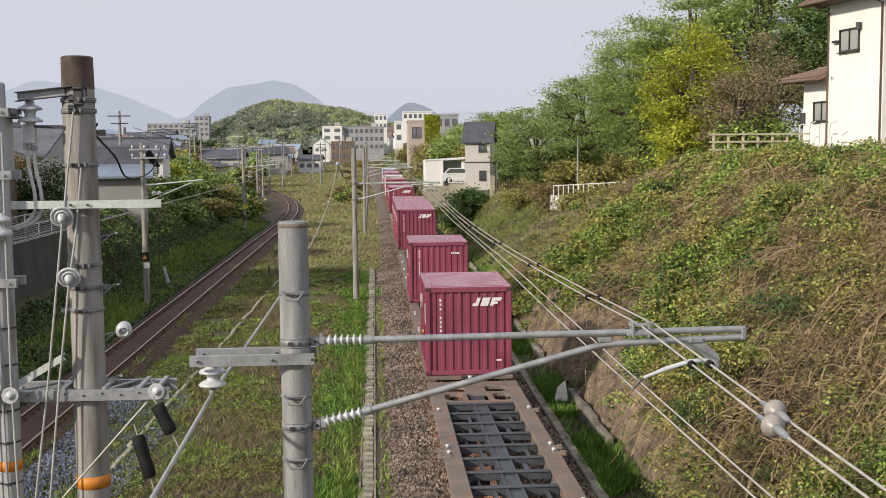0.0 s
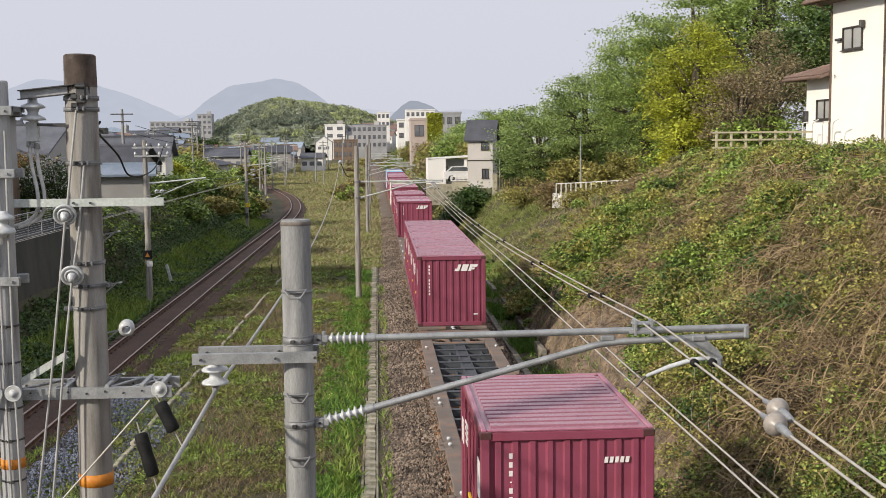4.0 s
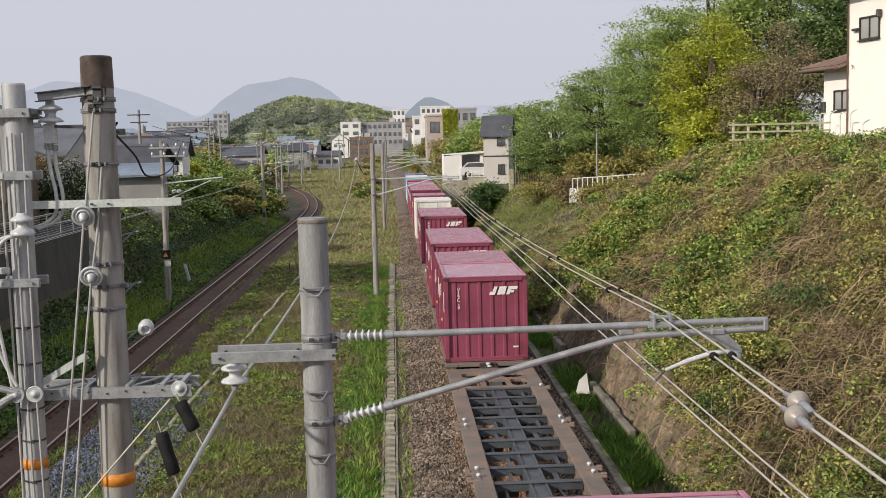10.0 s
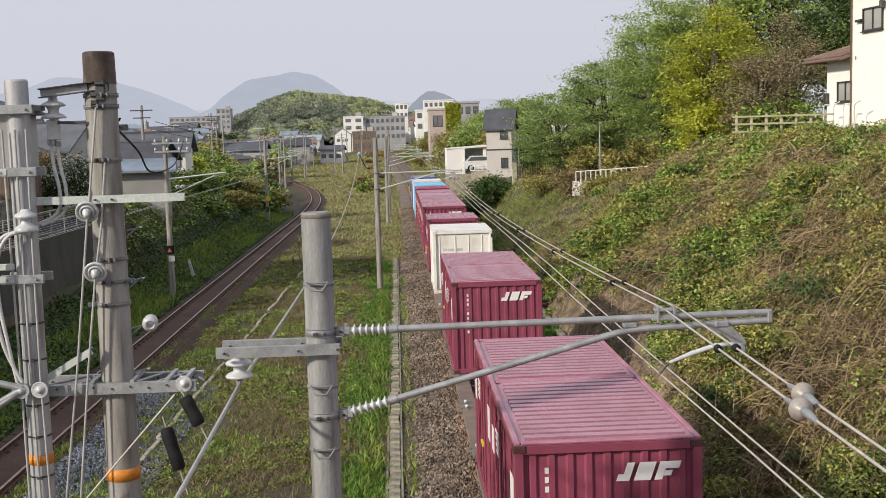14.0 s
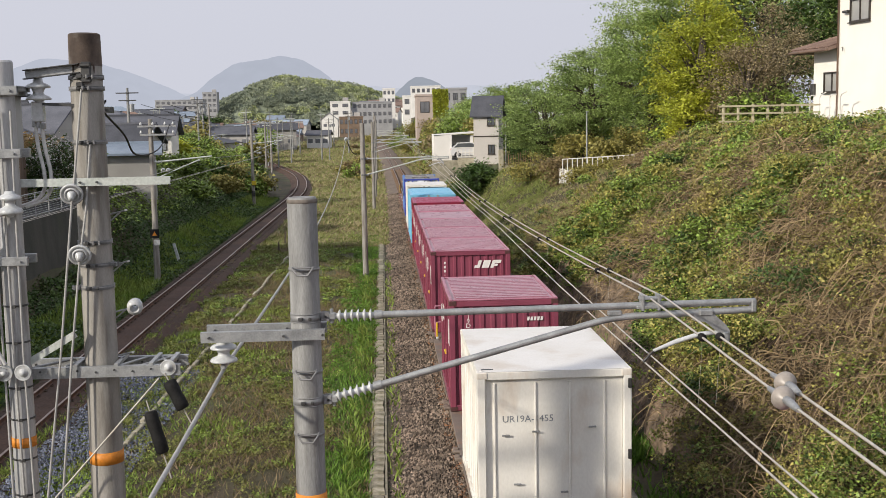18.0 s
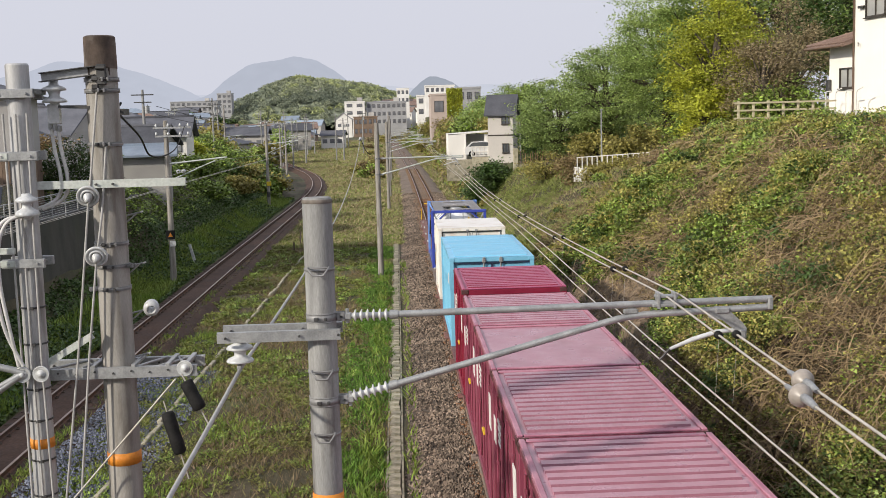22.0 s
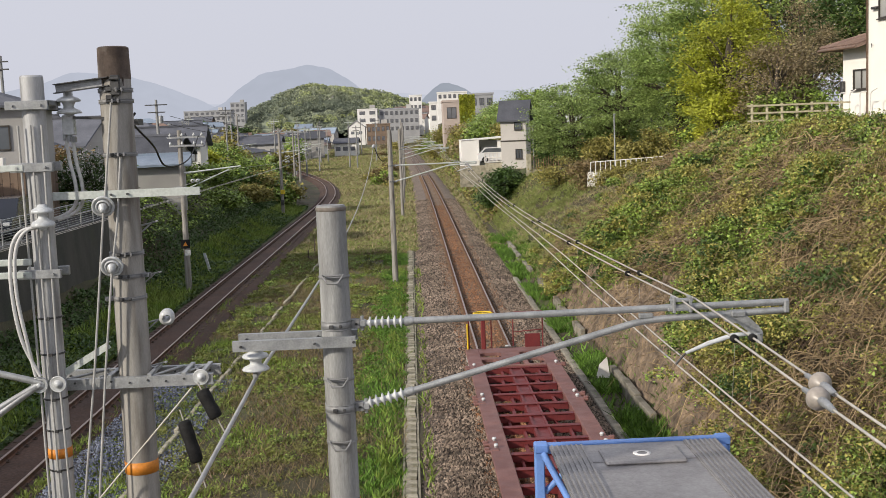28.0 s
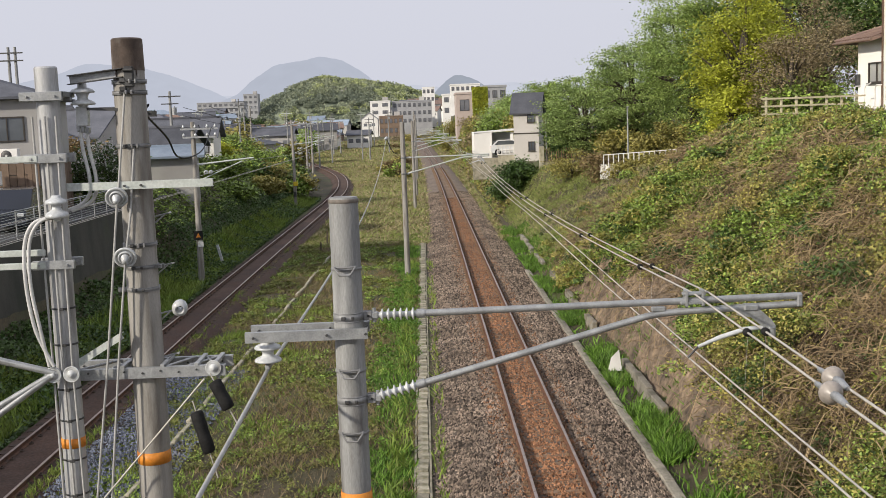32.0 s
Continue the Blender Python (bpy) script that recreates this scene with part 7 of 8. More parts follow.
for k in range(26):
    y = r2.uniform(470, 640)
    x = r2.uniform(-0.02, 0.07) * y
    small_house(x, y, 8 + (y - 470) * 0.03, r2.uniform(7, 11), 7, r2.choice((3.2, 5.4)), 1.6, r2.choice((WALL_WHITE, WALL_GREY)), r2.choice((ROOF_GREY, ROOF_TILE)), r2.uniform(-30, 30), True, 3, 1)

# fences, lamps and road by the grey house
road_fence = thing("white_road_fence", pose(0, 0, 0), "white railing on a low white wall along the curving road", "fence")
for k in range(15):
    x, y = 11.6 + 0.28 * k, 72.0 - 0.25 * k
    z = 3.60 + 0.022 * k
    part("fence_post", shared("white_post", lambda: MB().box((0, 0, 0.75), (0.06, 0.06, 1.1))), FENCE_WHITE, road_fence, m=pose(x, y, z))
    if k:
        part("fence_rail", MB().tube([(x - 0.28, y + 0.25, z + 1.25), (x, y, z + 1.27)], 0.03, 6), FENCE_WHITE, road_fence)
part("low_wall", MB().prism([(11.4, 72.3), (15.7, 68.5), (15.8, 68.7), (11.5, 72.5)], 3.3, 4.25, "z"), FENCE_WHITE, road_fence, "low white wall")
part("hand_rail", MB().tube([(15.5, 68.5, 5.2), (17.5, 65.0, 6.2), (18.4, 62, 6.9)], 0.035, 6), FENCE_CREAM, road_fence)
gate = thing("brown_gate_fence", pose(9.7, 90.0, 3.75), "rusty brown iron fence with curved top between pillars", "fence")
for k in range(18):
    part("bar", MB().cyl((0.2 * k, 0, 0), (0.2 * k, 0, 1.25 - 0.35 * math.sin(math.pi * ((k % 9) / 8))), 0.03, n=6), mat("rusty_iron", (0.30, 0.17, 0.11), (0.24, 0.14, 0.10), 3.0, 0.8) if k == 0 else bpy.data.materials["rusty_iron"], gate)
part("base", MB().box((1.7, 0, -0.35), (3.9, 0.25, 0.9), b=0.02), LID, gate)
for x in (-0.2, 3.7):
    part("pillar", MB().box((x, 0, 0.4), (0.4, 0.4, 1.9), b=0.03), LID, gate)
for x, y, z, h in ((13.2, 72.0, 4.3, 3.6), (10.45, 95.0, 3.6, 3.8)):
    lp = thing("lamp_post", pose(x, y, z), "slim grey lamp post by the road", "lamp post", "lamp posts")
    part("post", MB().cyl((0, 0, -0.3), (0, 0, h), 0.06, 0.045, n=10), STEEL, lp)
    part("head", MB().box((0.0, -0.15, h), (0.12, 0.4, 0.08), b=0.02), STEEL, lp)
tarp = thing("blue_shelter", pose(15.0, 97.0, 5.3), "blue tarpaulin stretched under the trees", "tarpaulin")
part("sheet", MB().prism([(-1.2, 1.2), (-0.3, 2.3), (0.6, 2.0), (1.3, 2.4), (1.3, 2.3), (0.6, 1.9), (-0.3, 2.2), (-1.2, 1.1)], -0.6, 0.8), TARP, tarp)
part("backing", MB().box((0.4, 1.2, 1.6), (3.4, 0.2, 2.6)), WALL_WHITE, tarp)
stairs = thing("hillside_steps", pose(16.6, 70.5, 4.6), "dark concrete steps climbing the bank", "steps")
for k in range(14):
    part("step", shared("step", lambda: MB().box((0, 0, 0), (0.36, 1.4, 0.2), b=0.01)), CONCRETE, stairs, m=pose(0.30 * k, 0.05 * k, 0.17 * k))
sack = thing("white_bag", pose(5.55, 33.2, -0.25), "crumpled white plastic bag beside the gutter", "bag")
part("bag", MB().add([(-0.2, -0.15, 0), (0.22, -0.12, 0), (0.18, 0.2, 0), (-0.15, 0.18, 0), (-0.1, -0.08, 0.42), (0.16, 0.02, 0.62), (0.02, 0.14, 0.3)], [(0, 1, 4), (1, 5, 4), (1, 2, 5), (2, 6, 5), (2, 3, 6), (3, 0, 4), (3, 4, 6), (4, 5, 6), (0, 3, 2, 1)]), WALL_WHITE, sack)

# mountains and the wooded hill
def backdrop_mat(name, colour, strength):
    """Hazy far mountains: a plain glowing backdrop with the haze in its colour."""
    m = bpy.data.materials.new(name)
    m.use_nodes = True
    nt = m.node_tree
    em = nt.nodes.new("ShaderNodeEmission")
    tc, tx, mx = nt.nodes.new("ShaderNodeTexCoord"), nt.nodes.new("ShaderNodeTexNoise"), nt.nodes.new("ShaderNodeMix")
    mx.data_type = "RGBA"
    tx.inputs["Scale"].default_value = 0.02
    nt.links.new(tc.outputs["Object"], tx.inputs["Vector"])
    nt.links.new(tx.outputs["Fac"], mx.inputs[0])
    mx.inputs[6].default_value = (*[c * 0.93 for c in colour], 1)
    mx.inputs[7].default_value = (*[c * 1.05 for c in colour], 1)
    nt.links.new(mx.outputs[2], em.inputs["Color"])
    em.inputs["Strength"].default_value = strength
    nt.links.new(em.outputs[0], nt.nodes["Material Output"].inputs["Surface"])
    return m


def mountain(name, xs, zs, y, colour, label):
    X = np.linspace(xs[0], xs[-1], 160)
    Z = np.zeros_like(X)
    for d in (-12, -6, 0, 6, 12):
        Z += np.interp(X + d, xs, zs) / 5
    Z += 1.0 * np.sin(X * 0.07) * np.sin(X * 0.037) + 0.35 * np.sin(X * 0.31)
    rows = []
    for s, back in ((0.0, -40), (0.5, 40), (1.0, 160), (0.3, 420), (0.0, 600)):
        rows.append(np.stack([X, np.full_like(X, y + back - 160), np.where(s > 0, Z * s, -5)], 1))
    V = np.concatenate(rows)
    n = len(X)
    i = (np.arange(4)[:, None] * n + np.arange(n - 1)[None]).ravel()
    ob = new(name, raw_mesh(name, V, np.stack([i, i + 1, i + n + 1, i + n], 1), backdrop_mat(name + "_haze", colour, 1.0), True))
    return tagged(ob, label, "mountain", kind="structure")


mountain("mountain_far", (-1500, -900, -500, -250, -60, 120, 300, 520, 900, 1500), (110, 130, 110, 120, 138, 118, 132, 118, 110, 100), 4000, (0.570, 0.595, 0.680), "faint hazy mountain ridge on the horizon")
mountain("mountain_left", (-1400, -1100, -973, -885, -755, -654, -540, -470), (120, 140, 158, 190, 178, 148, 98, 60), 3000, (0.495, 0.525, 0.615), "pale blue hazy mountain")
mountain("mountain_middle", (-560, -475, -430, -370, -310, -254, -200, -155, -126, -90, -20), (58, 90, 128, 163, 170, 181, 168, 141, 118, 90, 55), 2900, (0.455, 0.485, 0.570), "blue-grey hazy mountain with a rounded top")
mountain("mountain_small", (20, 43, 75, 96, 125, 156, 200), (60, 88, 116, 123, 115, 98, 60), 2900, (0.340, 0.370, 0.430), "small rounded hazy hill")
hx, hz = (-150, -117, -98, -77, -60, -39, -18, 0, 14, 40), (2, 14, 19, 30, 34.5, 31, 28.5, 22, 18, 10)
HX, HY = np.meshgrid(np.linspace(-150, 40, 64), np.linspace(630, 800, 24))
HZ = np.interp(HX, hx, hz) * np.sin(np.clip((HY - 625) / 175, 0, 1) * math.pi) ** 0.6 + 1.2 * wob(HX * 0.3, HY * 0.3)
k, n = HX.shape
i = (np.arange(k - 1)[:, None] * n + np.arange(n - 1)[None]).ravel()
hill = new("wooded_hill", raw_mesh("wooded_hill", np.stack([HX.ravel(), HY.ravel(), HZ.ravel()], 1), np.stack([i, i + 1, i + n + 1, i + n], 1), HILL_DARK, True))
tagged(hill, "low wooded hill behind the town", "hill", kind="structure")
block(-47, 672, 24.0, 7, 6, 1, 3, WALL_WHITE, "white hut high on the wooded hill", 3.0, name="hill_hut")


# ------------------------------------------------------------------ plants
def crown_points(n, centre, radii, clumps, spread, seed, flat=0.55):
    """Leaf places gathered in uneven clumps inside an egg-shaped crown, with gaps between."""
    r = np.random.default_rng(seed)
    d = r.normal(size=(clumps, 3))
    d /= np.linalg.norm(d, axis=1, keepdims=True)
    rad = r.uniform(0.35, 1.0, (clumps, 1)) ** 0.5 * r.uniform(0.78, 1.08, (clumps, 1))
    C = np.asarray(centre) + d * rad * np.asarray(radii)
    size = r.uniform(0.6, 1.4, clumps)
    pick = r.integers(0, clumps, n)
    off = r.normal(size=(n, 3)) * np.array([1, 1, flat]) * spread * size[pick][:, None]
    return C, C[pick] + off


def tree(name, x, y, h, radii, leaf, material, label, clumps=60, leaves=9000, seed=1, spread=0.55, z0=None, category="tree", flat=0.55, low=0.45):
    z0 = float(land(x, y)) if z0 is None else z0
    root = thing(name, pose(x, y, z0), label, category, "trees")
    r = random.Random(seed)
    cz = h - radii[2]
    C, P = crown_points(leaves, (0, 0, cz), radii, clumps, spread, seed, flat)
    P[:, 2] = np.maximum(P[:, 2], h * 0.06)
    tr = 0.035 * h
    mb = MB().tube([(0, 0, -0.4), (0.04 * h * r.uniform(-1, 1), 0.03 * h, h * 0.25), (0.05 * h * r.uniform(-1, 1), 0.0, h * 0.5), (0, 0, h * 0.86)], [tr * 1.25, tr, tr * 0.7, tr * 0.15], 9)
    part("trunk", mb, BARK, root)
    for c in C[:: max(1, clumps // (16 if leaf < 0.14 else 4))]:
        s = r.uniform(0.15, 0.5) * h
        mid = Vector((c[0] * 0.5, c[1] * 0.5, (s + c[2]) / 2 + 0.04 * h))
        part("limb", MB().tube([(0, 0, s), mid, Vector(c)], [tr * 0.45, tr * 0.28, tr * 0.07], 6), BARK, root)
    V, F = cards(P, rng.uniform(0.7, 1.3, len(P)) * leaf, 0.55, 0.5, True)
    part("crown", raw_mesh("crown", V, F, material), material, root)
    return root


tree("cherry_tree", 12.8, 88, 7.0, (3.5, 3.4, 3.3), 0.085, LEAF_SHADE, "spreading cherry tree in fresh green leaf", 120, 30000, 21, 0.52, flat=0.28)
tree("cherry_tree", 15.8, 83, 9.2, (4.0, 3.6, 4.0), 0.085, LEAF_SHADE, "spreading cherry tree in fresh green leaf", 130, 34000, 22, 0.55, flat=0.28)
tree("cherry_tree", 18.6, 77, 11.4, (4.4, 4.0, 4.9), 0.09, LEAF_SPRING, "spreading cherry tree in fresh green leaf", 150, 42000, 23, 0.58, flat=0.28)
tree("cherry_tree", 21.0, 74, 13.6, (4.6, 4.2, 6.0), 0.09, LEAF_SPRING, "tall cherry tree in fresh green leaf", 170, 48000, 24, 0.58, flat=0.28)
tree("broadleaf_tree", 24.6, 71, 15.2, (4.8, 4.4, 6.6), 0.11, LEAF_SPRING, "tall broadleaf tree in spring leaf", 140, 34000, 25, 0.62, flat=0.4)
tree("broadleaf_tree", 29.5, 72, 13.4, (5.0, 4.2, 5.8), 0.13, LEAF_SPRING, "tall broadleaf tree in spring leaf", 100, 17000, 26, 0.6, flat=0.4)
tree("broadleaf_tree", 25.5, 62, 8.5, (3.4, 3.2, 4.0), 0.15, LEAF_DEEP, "dark green broadleaf tree behind the house", 70, 10000, 27, 0.5)
tree("broadleaf_tree", 18.5, 108, 6.5, (4.2, 3.2, 3.0), 0.15, LEAF_IVY, "broadleaf tree behind the road", 70, 9000, 45, 0.6)
tree("broadleaf_tree", 22.8, 104, 7.5, (4.4, 3.2, 3.6), 0.15, LEAF_DEEP, "dark broadleaf tree behind the road", 70, 9000, 46, 0.6)
tree("broadleaf_tree", 27.0, 100, 8.0, (4.4, 3.2, 3.8), 0.15, LEAF_IVY, "broadleaf tree behind the road", 70, 9000, 47, 0.6)
tree("yellow_tree", 16.4, 56.5, 7.8, (2.5, 2.4, 3.8), 0.085, LEAF_YELLOW, "round tree with bright yellow-green new leaves", 110, 26000, 28, 0.42)
tree("budding_tree", 17.6, 53, 5.2, (2.2, 2.0, 2.6), 0.065, LEAF_BUD, "brown budding tree with bare twigs", 70, 13000, 29, 0.42)
tree("budding_tree", 19.9, 56, 6.6, (2.4, 2.0, 2.8), 0.065, LEAF_BUD, "brown budding tree with bare twigs", 70, 12000, 30, 0.42)
tree("green_shrub", 17.9, 51.5, 2.4, (1.9, 1.4, 1.4), 0.10, LEAF_IVY, "dense green shrub beside the house", 40, 4000, 31, 0.35)
tree("green_shrub", 15.2, 54.5, 3.0, (1.6, 1.5, 1.6), 0.10, LEAF_YELLOW, "yellow-green shrub on the slope top", 40, 4000, 32, 0.35)
tree("dark_shrub", 12.0, 95, 3.6, (1.4, 1.6, 1.8), 0.14, LEAF_DEEP, "dark rounded tree beside the grey house", 50, 5000, 33, 0.45)
tree("dark_shrub", 15.6, 88, 3.2, (2.2, 1.8, 1.6), 0.14, LEAF_DEEP, "dark rounded tree behind the road fence", 50, 5000, 34, 0.45)
tree("golden_hedge", 14.2, 79, 2.5, (2.4, 1.4, 1.25), 0.12, LEAF_OLIVE, "golden-green clipped hedge above the road", 40, 5000, 35, 0.35)
tree("golden_hedge", 15.3, 73.4, 2.1, (1.6, 1.0, 1.0), 0.12, LEAF_OLIVE, "golden-green clipped hedge above the road", 40, 5000, 36, 0.35)
tree("golden_hedge", 17.6, 75.5, 2.8, (2.2, 1.3, 1.5), 0.10, LEAF_OLIVE, "golden-green clipped hedge above the road", 40, 6000, 41, 0.35)
tree("green_shrub", 19.2, 70.5, 3.2, (2.2, 1.6, 1.8), 0.10, LEAF_IVY, "dense green shrub beside the steps", 40, 6000, 42, 0.4)
tree("green_shrub", 18.6, 65.0, 2.8, (2.0, 1.6, 1.6), 0.10, LEAF_YELLOW, "yellow-green shrub below the tall tree", 40, 5000, 43, 0.4)
tree("dark_shrub", 21.0, 67.5, 4.2, (2.4, 1.8, 2.4), 0.10, LEAF_DEEP, "dark shrub under the tall trees", 40, 6000, 44, 0.4)
tree("trackside_bush", 7.7, 90, 2.6, (1.7, 2.2, 1.25), 0.13, LEAF_DEEP, "dark green bush beside the garage", 40, 5000, 37, 0.4)
tree("trackside_bush", 6.9, 96, 1.9, (1.1, 1.8, 1.0), 0.13, LEAF_DEEP, "dark green bush beside the line", 30, 3000, 38, 0.4)
tree("bare_bush", 11.8, 73, 2.2, (1.5, 1.2, 1.2), 0.09, LEAF_BROWN, "brown tangled bush in front of the white fence", 40, 3500, 39, 0.35)
for x, y in ((12.3, 70.8), (13.2, 70.0), (14.1, 69.2), (15.0, 68.3)):
    tree("bare_bush", x, y, 1.0, (0.7, 0.6, 0.5), 0.08, LEAF_OLIVE, "low olive bush below the white fence", 18, 1500, int(x * 10), 0.25)
tree("bare_bush", 10.6, 80, 2.0, (1.6, 1.2, 1.0), 0.09, LEAF_OLIVE, "olive tangled bush on the bank", 40, 3000, 40, 0.35)
for q, (x, y, hh, rr) in enumerate(((16.5, 200, 5.0, 3.4), (18, 190, 6, 4.0), (21, 170, 7, 5), (14, 178, 4.2, 3), (22, 215, 7, 5), (26, 150, 9, 5), (11.5, 165, 3.4, 2.4), (9.5, 140, 2.6, 2.0))):
    tree("hillside_tree", x, y, hh, (rr, rr, hh * 0.45), 0.2, LEAF_IVY if q % 3 else LEAF_SPRING, "rounded spring-green tree on the far bank", 40, 5200, 60 + q, 0.8)
# the farther bushes take brighter leaves, as haze put into their green
for q, (x, y, hh, rr, mm) in enumerate(((-16.9, 80, 1.5, 1.7, LEAF_IVY), (-18.6, 88, 1.7, 2.0, LEAF_IVY), (-17.4, 99, 1.9, 2.2, LEAF_IVY), (-20.4, 110, 2.8, 1.6, LEAF_YELLOW), (-16.8, 118, 2.0, 2.4, LEAF_OLIVE), (-18.9, 70, 2.0, 1.6, LEAF_DEEP),
                                           (-21.5, 68, 3.2, 2.0, LEAF_BROWN), (-20.2, 62.5, 2.6, 1.8, LEAF_DEEP), (-19.0, 128, 2.6, 2.2, LEAF_IVY), (-23.5, 140, 3.2, 3.0, LEAF_IVY), (-27.0, 150, 4.5, 3.0, LEAF_SPRING), (-22.0, 158, 2.4, 2.6, LEAF_IVY), (-15.2, 90, 1.2, 1.5, LEAF_IVY), (-15.0, 104, 1.4, 1.7, LEAF_OLIVE))):
    tree("bank_bush", x, y, hh, (rr, rr, hh * 0.5), 0.15, mm, "leafy bush on the bank above the branch line", 30, 3200, 90 + q, 0.45)
bl = tree("blossom_bush", -17.6, 62.0, 2.6, (1.7, 1.4, 1.3), 0.10, LEAF_DEEP, "dark bush covered with white blossom beside the lane", 36, 3500, 140, 0.4, z0=4.2)
C, P = crown_points(1500, (0, 0, 1.4), (1.8, 1.5, 1.3), 36, 0.42, 140)
part("blossom", raw_mesh("blossom", *cards(P, rng.uniform(0.03, 0.07, len(P)), 0.8), BLOSSOM), BLOSSOM, bl, "white blossom")
r3 = random.Random(5)
for q in range(34):
    y = r3.uniform(180, 560)
    x = r3.uniform(-0.34, -0.08) * y - 4
    hh = r3.uniform(4, 8)
    tree("town_tree", x, y, hh, (hh * 0.45, hh * 0.45, hh * 0.42), 0.5, r3.choice((LEAF_DEEP, LEAF_SPRING, LEAF_OLIVE, LEAF_IVY)), "rounded garden tree among the houses", 24, 900, 150 + q, 0.8)

# wood on the far hill: crowns of many coarse leaf clumps
hn = 1500
hxx, hyy = rng.uniform(-145, 36, hn), rng.uniform(626, 726, hn)
hzz = np.interp(hxx, hx, hz) * np.sin(np.clip((hyy - 625) / 175, 0, 1) * math.pi) ** 0.6
tone = patch(np.stack([hxx, hyy, 0 * hxx], 1), 0.05, 61) + rng.normal(size=hn) * 0.22
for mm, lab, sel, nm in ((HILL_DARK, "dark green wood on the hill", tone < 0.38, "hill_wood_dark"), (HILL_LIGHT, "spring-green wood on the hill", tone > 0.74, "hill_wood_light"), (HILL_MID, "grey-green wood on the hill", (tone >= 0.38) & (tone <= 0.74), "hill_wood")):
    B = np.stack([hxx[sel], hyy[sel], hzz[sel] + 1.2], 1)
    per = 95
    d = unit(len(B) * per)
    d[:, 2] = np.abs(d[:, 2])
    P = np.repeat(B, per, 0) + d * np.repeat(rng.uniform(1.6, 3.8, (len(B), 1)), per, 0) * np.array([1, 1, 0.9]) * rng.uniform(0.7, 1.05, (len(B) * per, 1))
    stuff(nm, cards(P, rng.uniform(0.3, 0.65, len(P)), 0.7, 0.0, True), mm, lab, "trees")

# tangle on the cutting slope: leafy cushions with dark gaps, and dry vines over them
def withered(x, y):
    """Share of dry growth, 0 to 1: brown hollows between green drifts."""
    P = np.stack([x, y, 0 * x], 1)
    v = 0.75 * (patch(P, 0.42, 3) - 0.5)
    for cx, cy, w, k in ((10.5, 35.2, 1.6, 0.6), (12.0, 32.9, 1.1, 0.7), (10.9, 25.6, 2.0, 0.6), (9.2, 20.5, 2.2, 0.5), (8.8, 29.5, 2.0, -0.7), (12.6, 28.8, 1.6, -0.7), (9.8, 41.0, 2.2, -0.4), (12.6, 39.5, 1.8, 0.25)):
        v = v + k * np.exp(-((x - cx) ** 2 + (y - cy) ** 2) / (w * w))
    return np.clip(0.42 + 1.2 * v, 0, 1)


def bare_foot(x, y):
    """Where the rock shows through at the foot."""
    P = np.stack([x, y, 0 * x], 1)
    return np.clip((y - 22) / 5, 0, 1) * np.clip((50 - y) / 6, 0, 1) * (x < 6.9 + 0.9 * patch(P, 0.7, 41) + 1.0 * np.exp(-((y - 35) / 4.0) ** 2))


def cushions(n, x0, x1, y0, y1, choose, seed):
    r = np.random.default_rng(seed)
    x, y = r.uniform(x0, x1, n * 3), y0 + (y1 - y0) * r.uniform(0, 1, n * 3) ** 1.15
    ok = (r.uniform(0, 1, n * 3) < choose(withered(x, y)) * np.clip((54 - y) / 7, 0.03, 1)) & ~(bare_foot(x, y) > r.uniform(0, 1, n * 3))
    x, y = x[ok][:n], y[ok][:n]
    rad = r.uniform(0.18, 0.62, len(x))
    C = np.stack([x - 0.1, y, land(x, y) + r.uniform(-0.15, 0.15, len(x))], 1)
    swell = 0.6 * patch(C, 0.75, 71) ** 1.6 + 0.55 * patch(C, 1.5, 73) ** 1.5      # the thicket swells and sinks by a metre
    hollow = (patch(C, 1.15, 75) < 0.30) & (r.uniform(0, 1, len(C)) < 0.75)
    C[:, 2] += (1.35 * swell - 0.25) * np.clip((13.8 - x) / 2.4, 0.0, 1)
    C[:, 0] -= 0.65 * swell
    C, rad = C[~hollow], rad[~hollow]
    cnt = (105 * (rad / 0.42) ** 2).astype(int)
    C, rad = np.repeat(C, cnt, 0), np.repeat(rad, cnt)[:, None]
    d = unit(len(C))
    d[:, 2] = np.abs(d[:, 2]) - 0.15
    P = C + d * rad * np.array([1.0, 1.0, 0.8]) * rng.uniform(0.55, 1.1, (len(C), 1))
    return P, (0.021 + 0.00105 * P[:, 1]) * rng.uniform(0.55, 1.35, len(P))


P, s = cushions(2300, 6.4, 15.8, 12.5, 64, lambda w: np.clip(1.15 - 1.5 * w, 0.08, 1), 3)
stuff("slope_ivy_leaves", cards(P, s, 0.6, 0.4, True), LEAF_IVY, "cushions of green ivy on the cutting slope", "creepers")
P, s = cushions(3300, 6.4, 15.8, 12.5, 64, lambda w: np.clip(1.25 - 1.1 * np.abs(w - 0.45), 0, 1), 5)
stuff("slope_vine_leaves", cards(P, s, 0.5, 0.3, True), LEAF_VINE, "olive and yellow-green creeper leaves over the cutting slope", "creepers")
# dark leaves sunk between the cushions put shade into the gaps
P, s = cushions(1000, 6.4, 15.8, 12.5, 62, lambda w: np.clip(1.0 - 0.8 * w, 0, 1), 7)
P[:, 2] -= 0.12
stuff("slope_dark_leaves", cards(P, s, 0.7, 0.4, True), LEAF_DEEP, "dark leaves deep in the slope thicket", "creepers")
P, s = cushions(1000, 6.4, 15.8, 12.5, 60, lambda w: np.clip(1.6 * w - 0.3, 0, 1), 9)
stuff("slope_dry_leaves", cards(P, s * 0.8, 0.35, 0.2, True), LEAF_BROWN, "dry brown leaves caught in the vines", "dry leaves")


